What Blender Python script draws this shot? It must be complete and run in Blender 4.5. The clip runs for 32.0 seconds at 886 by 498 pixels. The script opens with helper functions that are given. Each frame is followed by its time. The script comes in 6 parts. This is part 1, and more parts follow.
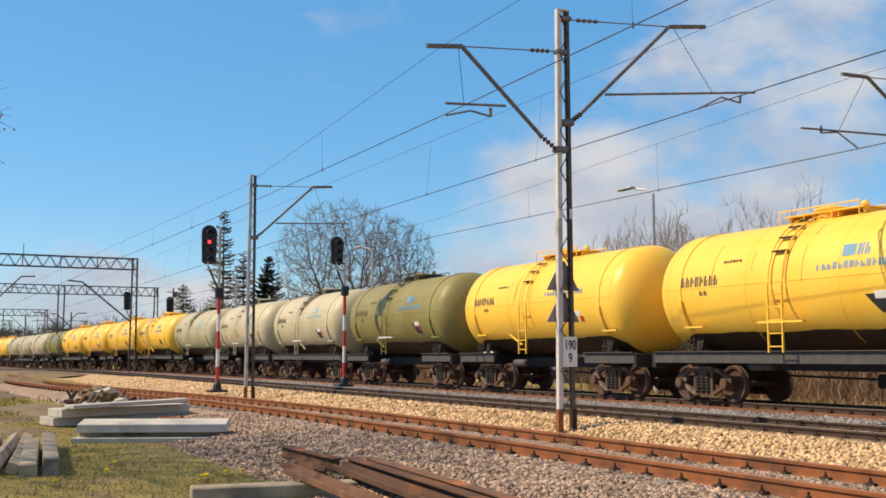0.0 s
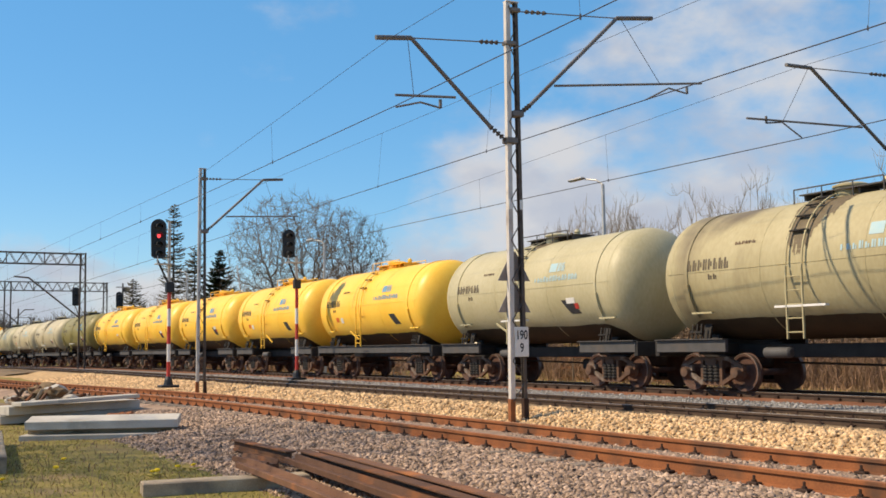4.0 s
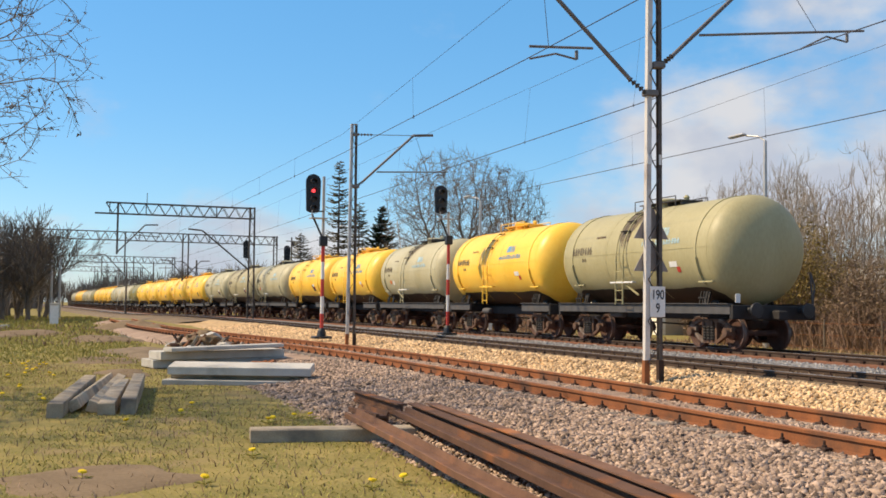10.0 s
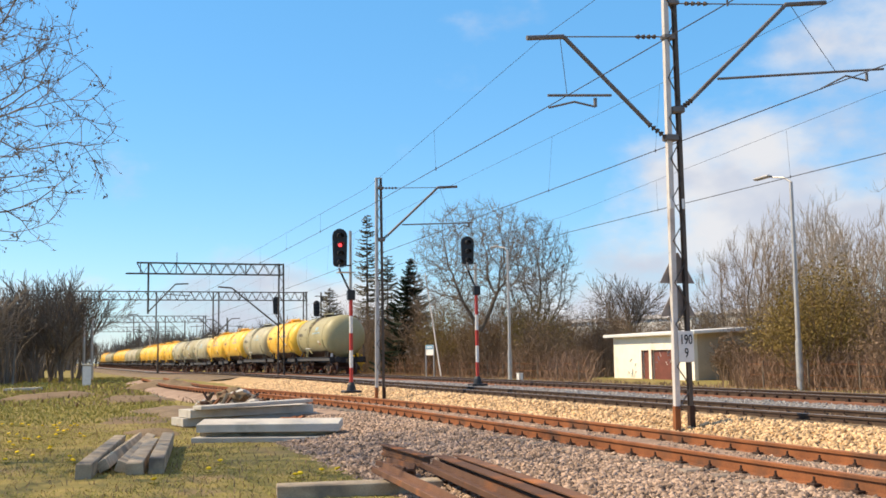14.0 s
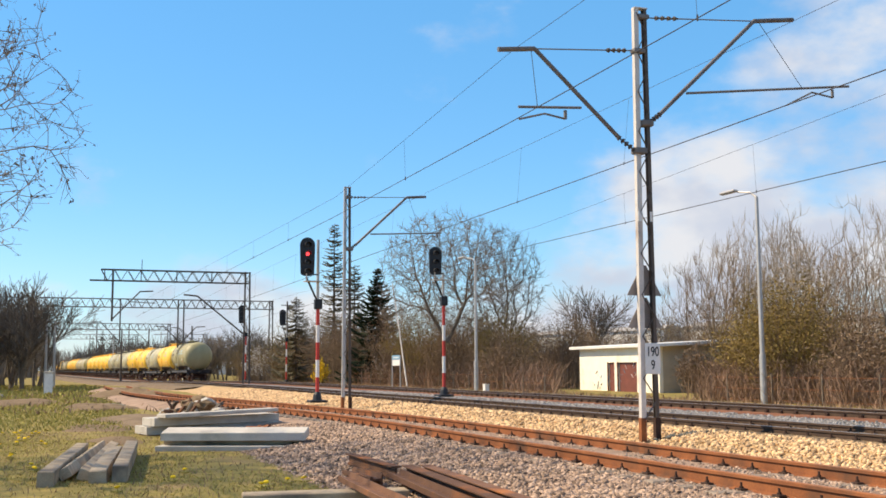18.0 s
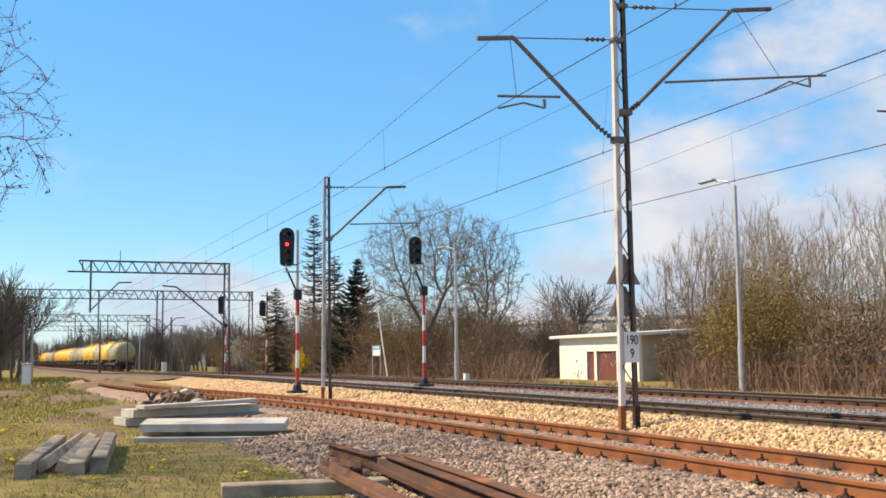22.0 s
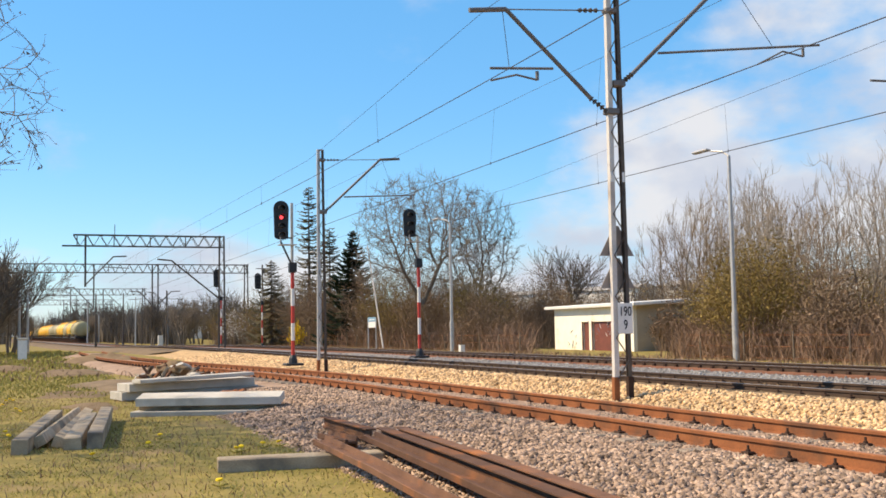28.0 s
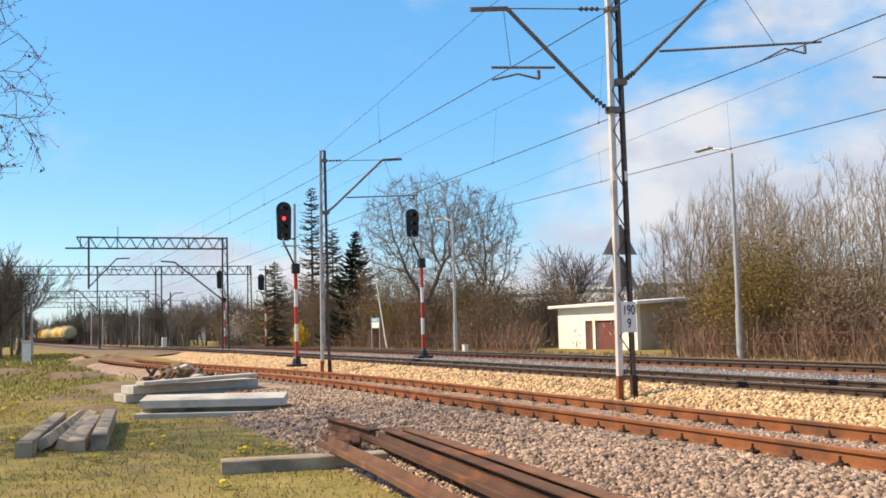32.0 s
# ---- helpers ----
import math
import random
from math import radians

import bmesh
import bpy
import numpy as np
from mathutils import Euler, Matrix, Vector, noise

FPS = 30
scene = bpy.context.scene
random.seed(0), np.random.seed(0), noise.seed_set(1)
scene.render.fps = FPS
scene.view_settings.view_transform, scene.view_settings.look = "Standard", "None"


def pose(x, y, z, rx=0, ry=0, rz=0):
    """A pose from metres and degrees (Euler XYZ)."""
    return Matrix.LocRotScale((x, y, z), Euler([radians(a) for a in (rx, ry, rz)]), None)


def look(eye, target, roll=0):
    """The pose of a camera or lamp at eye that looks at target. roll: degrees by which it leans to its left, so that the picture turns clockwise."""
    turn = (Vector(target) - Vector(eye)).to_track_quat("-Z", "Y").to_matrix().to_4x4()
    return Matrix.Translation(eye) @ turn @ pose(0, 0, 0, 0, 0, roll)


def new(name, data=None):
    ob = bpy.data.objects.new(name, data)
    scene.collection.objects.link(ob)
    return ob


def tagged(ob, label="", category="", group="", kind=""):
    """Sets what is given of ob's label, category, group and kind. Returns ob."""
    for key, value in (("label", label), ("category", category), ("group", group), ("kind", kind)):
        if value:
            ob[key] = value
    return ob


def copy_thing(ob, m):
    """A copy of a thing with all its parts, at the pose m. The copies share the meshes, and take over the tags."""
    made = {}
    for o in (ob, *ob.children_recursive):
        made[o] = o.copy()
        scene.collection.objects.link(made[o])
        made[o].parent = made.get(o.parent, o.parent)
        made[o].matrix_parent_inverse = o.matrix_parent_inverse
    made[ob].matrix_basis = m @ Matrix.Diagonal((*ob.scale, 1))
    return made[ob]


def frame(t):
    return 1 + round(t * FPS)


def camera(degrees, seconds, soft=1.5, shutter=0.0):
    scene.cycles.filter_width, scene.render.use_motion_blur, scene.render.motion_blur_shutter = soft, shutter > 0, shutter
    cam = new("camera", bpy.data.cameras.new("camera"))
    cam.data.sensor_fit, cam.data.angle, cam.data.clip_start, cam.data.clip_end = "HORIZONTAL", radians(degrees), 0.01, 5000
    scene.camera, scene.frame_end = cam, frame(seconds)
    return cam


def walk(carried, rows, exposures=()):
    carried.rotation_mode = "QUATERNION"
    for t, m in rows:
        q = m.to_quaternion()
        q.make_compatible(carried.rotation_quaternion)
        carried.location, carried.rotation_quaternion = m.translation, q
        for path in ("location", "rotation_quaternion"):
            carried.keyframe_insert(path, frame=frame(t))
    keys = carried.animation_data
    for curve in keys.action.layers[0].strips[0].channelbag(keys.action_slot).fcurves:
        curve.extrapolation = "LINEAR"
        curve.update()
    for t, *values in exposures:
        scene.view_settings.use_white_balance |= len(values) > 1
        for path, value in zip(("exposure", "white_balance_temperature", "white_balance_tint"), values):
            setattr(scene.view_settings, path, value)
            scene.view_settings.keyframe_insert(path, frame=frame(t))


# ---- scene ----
DEG = 45.1
cam = camera(DEG, 32.0, soft=1.65)
PATH = [
    (0, -0.863, 0.089, 1.201, -26.482, 5.766, -0.028),
    (0.5, -0.858, 0.087, 1.193, -26.643, 5.523, 0.068),
    (1, -0.852, 0.083, 1.209, -26.595, 5.730, 0.316),
    (1.5, -0.838, 0.097, 1.207, -26.719, 5.663, 0.441),
    (2, -0.878, 0.053, 1.213, -26.410, 5.573, 0.893),
    (2.5, -0.854, 0.051, 1.204, -27.959, 5.825, 0.626),
    (3, -0.853, 0.068, 1.204, -28.564, 5.230, 0.787),
    (3.5, -0.842, 0.051, 1.202, -29.025, 5.137, 0.569),
    (4, -0.852, 0.043, 1.191, -28.950, 5.313, 0.758),
    (4.5, -0.814, 0.070, 1.201, -29.407, 4.821, 1.002),
    (6.5, -0.817, 0.062, 1.164, -29.273, 4.667, 1.597),
    (7, -0.867, -0.004, 1.157, -25.948, 5.346, 1.945),
    (7.5, -0.741, -0.001, 1.152, -26.576, 4.680, 1.315),
    (8, -0.695, -0.093, 1.134, -24.297, 5.113, 2.011),
    (8.5, -0.623, -0.139, 1.148, -25.314, 4.281, 1.629),
    (9, -0.444, -0.013, 1.134, -26.121, 3.738, 1.149),
    (9.5, -0.288, 0.062, 1.162, -23.627, 4.543, 1.629),
    (10, -0.099, 0.038, 1.155, -20.095, 3.083, -0.741),
    (10.5, -0.048, 0.022, 1.136, -19.863, 4.166, 0.151),
    (11, 0.005, 0.030, 1.157, -20.504, 4.685, -0.079),
    (11.5, -0.016, 0.009, 1.142, -19.197, 5.104, -0.094),
    (12, -0.003, -0.007, 1.151, -19.038, 5.393, 0.835),
    (12.5, 0.000, 0.000, 1.140, -18.764, 5.997, 0.815),
    (13, -0.015, -0.027, 1.146, -18.481, 6.093, 0.801),
    (13.5, -0.011, -0.019, 1.151, -18.391, 5.859, 0.803),
    (15.5, -0.052, 0.008, 1.128, -19.048, 5.924, 0.294),
    (16, -0.044, -0.007, 1.132, -19.911, 6.217, 0.123),
    (16.5, -0.036, 0.006, 1.134, -20.067, 6.615, -0.113),
    (17, -0.040, -0.028, 1.132, -19.884, 6.708, 0.323),
    (17.5, -0.044, -0.003, 1.129, -20.114, 6.519, 0.369),
    (18, -0.045, 0.012, 1.130, -20.228, 6.387, 0.275),
    (18.5, -0.036, -0.008, 1.128, -20.440, 6.443, 0.283),
    (19, -0.038, -0.000, 1.129, -20.253, 6.900, 0.345),
    (19.5, -0.052, -0.023, 1.130, -20.410, 6.323, 0.582),
    (20, -0.027, -0.015, 1.122, -20.781, 6.337, 0.698),
    (20.5, -0.020, 0.003, 1.127, -21.557, 5.928, 0.872),
    (21, -0.028, -0.009, 1.127, -21.799, 5.986, 0.612),
    (21.5, -0.029, 0.002, 1.129, -21.994, 5.684, 0.586),
    (22, -0.029, 0.022, 1.123, -21.270, 5.841, 0.585),
    (22.5, -0.015, 0.017, 1.126, -21.081, 5.775, 0.776),
    (23, -0.027, -0.018, 1.125, -20.193, 5.309, 1.493),
    (23.5, -0.006, 0.044, 1.115, -20.642, 7.681, 1.372),
    (24, -0.003, 0.052, 1.119, -20.188, 7.607, 1.462),
    (24.5, -0.027, -0.024, 1.111, -20.605, 7.351, 0.896),
    (25, -0.027, -0.003, 1.121, -20.651, 5.517, 0.452),
    (25.5, -0.020, 0.008, 1.123, -20.885, 4.928, 0.492),
    (26, -0.013, 0.028, 1.120, -21.262, 4.934, 0.628),
    (26.5, -0.026, 0.019, 1.126, -21.289, 4.310, 0.793),
    (28.5, -0.011, -0.017, 1.156, -21.511, 4.296, 1.032),
    (29, -0.018, -0.013, 1.153, -21.278, 4.221, 1.257),
    (29.5, -0.006, -0.006, 1.150, -21.529, 4.587, 1.145),
    (30, -0.002, -0.021, 1.154, -21.130, 4.503, 1.196),
    (30.5, -0.004, -0.007, 1.157, -21.358, 4.981, 1.289),
    (31, 0.004, 0.010, 1.153, -21.258, 4.293, 1.451),
    (31.5, -0.004, -0.022, 1.157, -21.313, 4.532, 1.169),
    (32, 0.000, 0.000, 1.155, -21.300, 4.290, 1.400),
]
walk(cam, [(t, pose(x, y, z, 90 + p, r, yaw)) for t, x, y, z, yaw, p, r in PATH], [(0, -0.27), (4, -0.26), (6.5, -0.36), (9, -0.32), (10, -0.16), (11, -0.03), (15, 0.04), (32, 0.04)])

# ---- sky, sun, exposure ----
SUN_WAY = Vector((-0.64, 0.32, 0.70)).normalized()
world = bpy.data.worlds.new("sky")
scene.world = world
world.use_nodes = True
nt = world.node_tree
nt.nodes.clear()
w_out = nt.nodes.new("ShaderNodeOutputWorld")
w_bg = nt.nodes.new("ShaderNodeBackground")
w_sky = nt.nodes.new("ShaderNodeTexSky")
w_sky.sky_type = "NISHITA"
w_sky.sun_disc = False
w_sky.sun_elevation = math.asin(SUN_WAY.z)
w_sky.sun_rotation = math.atan2(SUN_WAY.x, SUN_WAY.y)
w_sky.air_density, w_sky.dust_density, w_sky.ozone_density = 1.0, 0.3, 2.5
w_tc = nt.nodes.new("ShaderNodeTexCoord")
w_map = nt.nodes.new("ShaderNodeMapping")
w_map.inputs["Scale"].default_value = (1.0, 1.0, 1.7)
w_map.inputs["Location"].default_value = (0.31, 0.05, 0.12)
nt.links.new(w_tc.outputs["Generated"], w_map.inputs["Vector"])


def sky_node(kind, a=None, b=None, op=None, c=None):
    """A maths node of the sky; each input is a number or a socket."""
    n = nt.nodes.new(kind)
    if op:
        n.operation = op
    for i, k in enumerate((a, b, c)):
        if isinstance(k, (int, float)):
            n.inputs[i].default_value = k
        elif k is not None:
            nt.links.new(k, n.inputs[i])
    return n.outputs[0]


def sky_noise(scale, detail, roughness):
    n = nt.nodes.new("ShaderNodeTexNoise")
    n.inputs["Scale"].default_value, n.inputs["Detail"].default_value, n.inputs["Roughness"].default_value = scale, detail, roughness
    nt.links.new(w_map.outputs["Vector"], n.inputs["Vector"])
    return n.outputs["Fac"]


def sky_range(value, lo, hi, to_lo, to_hi):
    n = nt.nodes.new("ShaderNodeMapRange")
    n.interpolation_type = "SMOOTHSTEP"
    for k, v in (("From Min", lo), ("From Max", hi), ("To Min", to_lo), ("To Max", to_hi)):
        n.inputs[k].default_value = v
    nt.links.new(value, n.inputs["Value"])
    return n.outputs["Result"]


# a bank of cloud over the woods, its edge rising to the right, puffs low down over the line, and unseen broken cloud
# overhead, added to whiten the fill light
w_sep = nt.nodes.new("ShaderNodeSeparateXYZ")
nt.links.new(w_tc.outputs["Generated"], w_sep.inputs["Vector"])
w_lean = sky_node("ShaderNodeMath", w_sep.outputs["Z"], -0.774, "MULTIPLY_ADD", w_sep.outputs["X"])
w_bank = sky_range(w_lean, 0.22, 0.44, 0.0, 0.40)
w_low = sky_range(w_sep.outputs["Z"], 0.15, 0.03, 0.0, 0.50)
w_over = sky_range(w_sep.outputs["Z"], 0.40, 0.62, 0.0, 0.36)
w_cover = sky_node("ShaderNodeMath", sky_node("ShaderNodeMath", w_bank, w_low, "MAXIMUM"), w_over, "MAXIMUM")
w_puff = sky_node("ShaderNodeMath", sky_noise(5.2, 8.0, 0.55), 1.5, "MULTIPLY_ADD", w_cover)
w_thick = sky_range(w_puff, 0.93, 1.30, 0.0, 0.97)
w_mix = nt.nodes.new("ShaderNodeMix")
w_mix.data_type = "RGBA"
w_body = nt.nodes.new("ShaderNodeMix")
w_body.data_type = "RGBA"
w_body.inputs["A"].default_value, w_body.inputs["B"].default_value = (4.9, 5.2, 6.0, 1), (6.5, 6.5, 6.7, 1)
nt.links.new(sky_range(sky_noise(8.5, 5.0, 0.5), 0.40, 0.60, 0.0, 1.0), w_body.inputs["Factor"])
nt.links.new(w_body.outputs["Result"], w_mix.inputs["B"])
w_hue = nt.nodes.new("ShaderNodeHueSaturation")
w_hue.inputs["Hue"].default_value = 0.502
w_hue.inputs["Saturation"].default_value, w_hue.inputs["Value"].default_value = 1.34, 1.6
nt.links.new(w_sky.outputs["Color"], w_hue.inputs["Color"])
nt.links.new(w_thick, w_mix.inputs["Factor"])
w_even = nt.nodes.new("ShaderNodeMix")
w_even.data_type = "RGBA"
w_high = nt.nodes.new("ShaderNodeMapRange")
w_high.inputs["From Min"].default_value, w_high.inputs["From Max"].default_value = 0.36, 0.75
w_high.inputs["To Min"].default_value, w_high.inputs["To Max"].default_value = 0.5, 0.0
nt.links.new(w_sep.outputs["Z"], w_high.inputs["Value"])
nt.links.new(w_high.outputs["Result"], w_even.inputs["Factor"])
w_even.inputs["B"].default_value = (1.6, 4.35, 7.25, 1)
nt.links.new(w_hue.outputs["Color"], w_even.inputs["A"])
nt.links.new(w_even.outputs["Result"], w_mix.inputs["A"])
nt.links.new(w_mix.outputs["Result"], w_bg.inputs["Color"])
nt.links.new(w_bg.outputs["Background"], w_out.inputs["Surface"])
w_bg.inputs["Strength"].default_value = 0.125

sun = new("sun", bpy.data.lights.new("sun", "SUN"))
sun.data.energy, sun.data.angle, sun.data.color = 6.5, radians(0.6), (1.0, 0.80, 0.545)
sun.matrix_world = look(SUN_WAY * 100, (0, 0, 0))


# ---- materials ----
def mat(name, a, b=None, rough=0.7, metal=0.0, scale=6.0, fine=60.0, bump=0.2, spots=None, vary=0.0, island=0.0, spec=0.5, cover=(0.55, 0.7), stretch=(1, 1, 1)):
    """A surface that mixes two colours at two scales, with fine relief and, where asked, stains of a third colour."""
    m = bpy.data.materials.new(name)
    m.use_nodes = True
    t = m.node_tree
    bs = t.nodes["Principled BSDF"]
    b = b or tuple(c * 0.7 for c in a)
    tc = t.nodes.new("ShaderNodeTexCoord")
    mp = t.nodes.new("ShaderNodeMapping")
    mp.inputs["Scale"].default_value = stretch
    t.links.new(tc.outputs["Object"], mp.inputs["Vector"])

    def nz(s, d):
        n = t.nodes.new("ShaderNodeTexNoise")
        n.inputs["Scale"].default_value = s
        n.inputs["Detail"].default_value = d
        t.links.new(mp.outputs["Vector"], n.inputs["Vector"])
        return n

    big, small = nz(scale, 5), nz(fine, 3)
    add = t.nodes.new("ShaderNodeMath")
    add.operation = "MULTIPLY_ADD"
    t.links.new(small.outputs["Fac"], add.inputs[0])
    add.inputs[1].default_value = 0.6
    t.links.new(big.outputs["Fac"], add.inputs[2])
    rm = t.nodes.new("ShaderNodeMapRange")
    rm.inputs["From Min"].default_value, rm.inputs["From Max"].default_value = 0.55, 1.05
    t.links.new(add.outputs[0], rm.inputs["Value"])
    mx = t.nodes.new("ShaderNodeMix")
    mx.data_type = "RGBA"
    mx.inputs["A"].default_value, mx.inputs["B"].default_value = (*a, 1), (*b, 1)
    t.links.new(rm.outputs["Result"], mx.inputs["Factor"])
    col = mx.outputs["Result"]
    if spots:
        sn = nz(scale * 0.45, 8)
        sr = t.nodes.new("ShaderNodeMapRange")
        sr.inputs["From Min"].default_value, sr.inputs["From Max"].default_value = cover
        t.links.new(sn.outputs["Fac"], sr.inputs["Value"])
        sx = t.nodes.new("ShaderNodeMix")
        sx.data_type = "RGBA"
        t.links.new(sr.outputs["Result"], sx.inputs["Factor"])
        t.links.new(col, sx.inputs["A"])
        sx.inputs["B"].default_value = (*spots, 1)
        col = sx.outputs["Result"]
    if vary or island:
        if vary:
            src, amt = t.nodes.new("ShaderNodeObjectInfo").outputs["Random"], vary
        else:
            src, amt = t.nodes.new("ShaderNodeNewGeometry").outputs["Random Per Island"], island
        vr = t.nodes.new("ShaderNodeMapRange")
        vr.inputs["To Min"].default_value, vr.inputs["To Max"].default_value = 1 - amt, 1 + amt
        t.links.new(src, vr.inputs["Value"])
        hs = t.nodes.new("ShaderNodeHueSaturation")
        t.links.new(vr.outputs["Result"], hs.inputs["Value"])
        t.links.new(col, hs.inputs["Color"])
        col = hs.outputs["Color"]
    t.links.new(col, bs.inputs["Base Color"])
    bs.inputs["Roughness"].default_value = rough
    bs.inputs["Metallic"].default_value = metal
    bs.inputs["Specular IOR Level"].default_value = spec
    if bump:
        bp = t.nodes.new("ShaderNodeBump")
        bp.inputs["Strength"].default_value = bump
        bp.inputs["Distance"].default_value = 0.02
        t.links.new(add.outputs[0], bp.inputs["Height"])
        t.links.new(bp.outputs["Normal"], bs.inputs["Normal"])
    return m


def glow(name, colour, strength):
    m = bpy.data.materials.new(name)
    m.use_nodes = True
    bs = m.node_tree.nodes["Principled BSDF"]
    bs.inputs["Base Color"].default_value = (*colour, 1)
    bs.inputs["Emission Color"].default_value = (*colour, 1)
    bs.inputs["Emission Strength"].default_value = strength
    return m


M_GRASS = mat("grass_soil", (0.32, 0.245, 0.085), (0.165, 0.146, 0.044), 0.95, scale=1.7, fine=20, bump=0.8, spots=(0.26, 0.19, 0.095), cover=(0.56, 0.70), spec=0.1)
M_FARWOOD = mat("hazy_far_twig", (0.185, 0.16, 0.135), (0.115, 0.10, 0.085), 0.95, scale=0.3, fine=3, bump=0.0, island=0.25, spec=0.05)
M_DIRT = mat("bare_earth", (0.25, 0.18, 0.11), (0.14, 0.10, 0.06), 0.95, scale=1.2, fine=22, bump=0.5, spec=0.1)
M_PINK = mat("old_ballast", (0.40, 0.285, 0.205), (0.22, 0.15, 0.105), 0.9, scale=1.5, fine=26, bump=1.0, spec=0.2)
M_YELLOW_BALLAST = mat("new_ballast", (0.58, 0.40, 0.21), (0.33, 0.22, 0.11), 0.9, scale=2.0, fine=24, bump=1.0, spec=0.2)
M_RUSTY_BED = mat("rust_dusted_ballast", (0.21, 0.095, 0.052), (0.12, 0.055, 0.034), 0.9, scale=2.0, fine=26, bump=0.9, spec=0.2)
M_RUST_OLD = mat("old_rail_rust", (0.175, 0.092, 0.055), (0.105, 0.056, 0.036), 0.85, scale=3, fine=45, bump=0.3, spots=(0.33, 0.125, 0.042), cover=(0.54, 0.70), spec=0.2, vary=0.25)
M_OILY = mat("oily_ballast", (0.26, 0.19, 0.115), (0.14, 0.10, 0.06), 0.9, scale=2.0, fine=26, bump=0.9, spec=0.2)
M_GREY = mat("grey_gravel", (0.27, 0.255, 0.24), (0.16, 0.15, 0.14), 0.9, scale=1.5, fine=30, bump=0.9, spec=0.2)
M_STONE = mat("ballast_stone", (0.40, 0.29, 0.215), (0.24, 0.17, 0.125), 0.85, scale=2, fine=50, bump=0.2, island=0.72, spec=0.25)
M_STONE_Y = mat("yellow_ballast_stone", (0.67, 0.47, 0.27), (0.48, 0.32, 0.17), 0.85, scale=2, fine=50, bump=0.2, island=0.5, spec=0.25)
M_STONE_G = mat("grey_walkway_stone", (0.33, 0.315, 0.30), (0.21, 0.20, 0.19), 0.8, scale=2, fine=50, bump=0.2, island=0.45, spec=0.35)
M_RUST = mat("rusted_steel", (0.30, 0.115, 0.045), (0.17, 0.065, 0.03), 0.85, 0.0, scale=3, fine=45, bump=0.25, spots=(0.10, 0.055, 0.035), spec=0.2)
M_RUST_TOP = mat("worn_rusty_rail", (0.36, 0.17, 0.085), (0.26, 0.11, 0.05), 0.65, 0.2, scale=4, fine=60, bump=0.1, spec=0.3)
M_RAIL = mat("rail_side", (0.085, 0.055, 0.038), (0.05, 0.034, 0.026), 0.8, 0.0, scale=4, fine=50, bump=0.2, spec=0.2)
M_RAIL_TOP = mat("polished_rail_head", (0.42, 0.40, 0.38), (0.30, 0.28, 0.27), 0.32, 0.9, scale=4, fine=80, bump=0.03)
M_SLEEPER = mat("old_concrete_sleeper", (0.30, 0.25, 0.20), (0.19, 0.15, 0.115), 0.9, scale=4, fine=60, bump=0.3, vary=0.2, spec=0.2)
M_CLIP = mat("fastener_iron", (0.06, 0.035, 0.025), None, 0.8, scale=8, spec=0.2)
M_CONCRETE = mat("concrete", (0.56, 0.535, 0.48), (0.40, 0.375, 0.33), 0.88, scale=2.5, fine=70, bump=0.25, spots=(0.20, 0.19, 0.17), cover=(0.6, 0.75), vary=0.12, spec=0.25)
M_BEAM = mat("weathered_sleeper_beam", (0.47, 0.385, 0.275), (0.28, 0.22, 0.15), 0.9, scale=3, fine=60, bump=0.35, spots=(0.14, 0.12, 0.10), vary=0.18, spec=0.2)
M_GALV = mat("galvanised_steel", (0.55, 0.54, 0.52), (0.40, 0.39, 0.38), 0.55, 0.55, scale=3, fine=40, bump=0.1)
M_STEEL_DARK = mat("weathered_shaded_steel", (0.125, 0.105, 0.09), (0.075, 0.062, 0.054), 0.75, 0.1, scale=3, fine=40, bump=0.15, spec=0.3)
# pale steel with the sun's brightness put into its colour
M_STEEL_LIT = mat("sunlit_mast_steel", (0.66, 0.63, 0.59), (0.52, 0.48, 0.44), 0.6, 0.1, scale=2, fine=30, bump=0.15, spots=(0.24, 0.16, 0.11), cover=(0.57, 0.70))
M_TUBE = mat("grey_bracket_tube", (0.19, 0.18, 0.175), (0.12, 0.11, 0.105), 0.6, 0.2, scale=4, fine=40, bump=0.1, spots=(0.10, 0.07, 0.05))
M_BLACK = mat("black_paint", (0.018, 0.019, 0.022), (0.012, 0.012, 0.014), 0.5, scale=4, bump=0.05)
M_WIRE = mat("catenary_wire", (0.09, 0.095, 0.11), (0.06, 0.06, 0.075), 0.6, 0.3, scale=3, bump=0)
M_RED = mat("red_paint", (0.55, 0.045, 0.03), (0.42, 0.04, 0.03), 0.5, scale=5, bump=0.05)
M_WHITE = mat("white_paint", (0.80, 0.79, 0.76), (0.66, 0.65, 0.62), 0.5, scale=5, bump=0.05)
M_LENS = mat("dark_lens", (0.03, 0.035, 0.045), None, 0.15, scale=9, bump=0)
M_LENS_RED = glow("red_signal_light", (1.0, 0.06, 0.07), 2.2)
M_GREYPAINT = mat("grey_sign_back", (0.30, 0.26, 0.23), (0.22, 0.19, 0.17), 0.6, scale=4, bump=0.1)
M_INK = mat("black_lettering", (0.03, 0.03, 0.035), None, 0.7, bump=0)
M_PLASTER = mat("cream_plaster", (0.90, 0.86, 0.74), (0.82, 0.77, 0.64), 0.85, scale=1.5, fine=40, bump=0.15, spots=(0.50, 0.43, 0.31), cover=(0.6, 0.8))
# near gable of the shed, a darker tan than its front wall
M_GABLE = mat("tan_gable_wall", (0.58, 0.49, 0.36), (0.44, 0.37, 0.27), 0.9, scale=1.5, fine=40, bump=0.2)
M_ROOFSLAB = mat("roof_slab", (0.50, 0.48, 0.45), (0.30, 0.29, 0.28), 0.85, scale=2, bump=0.2)
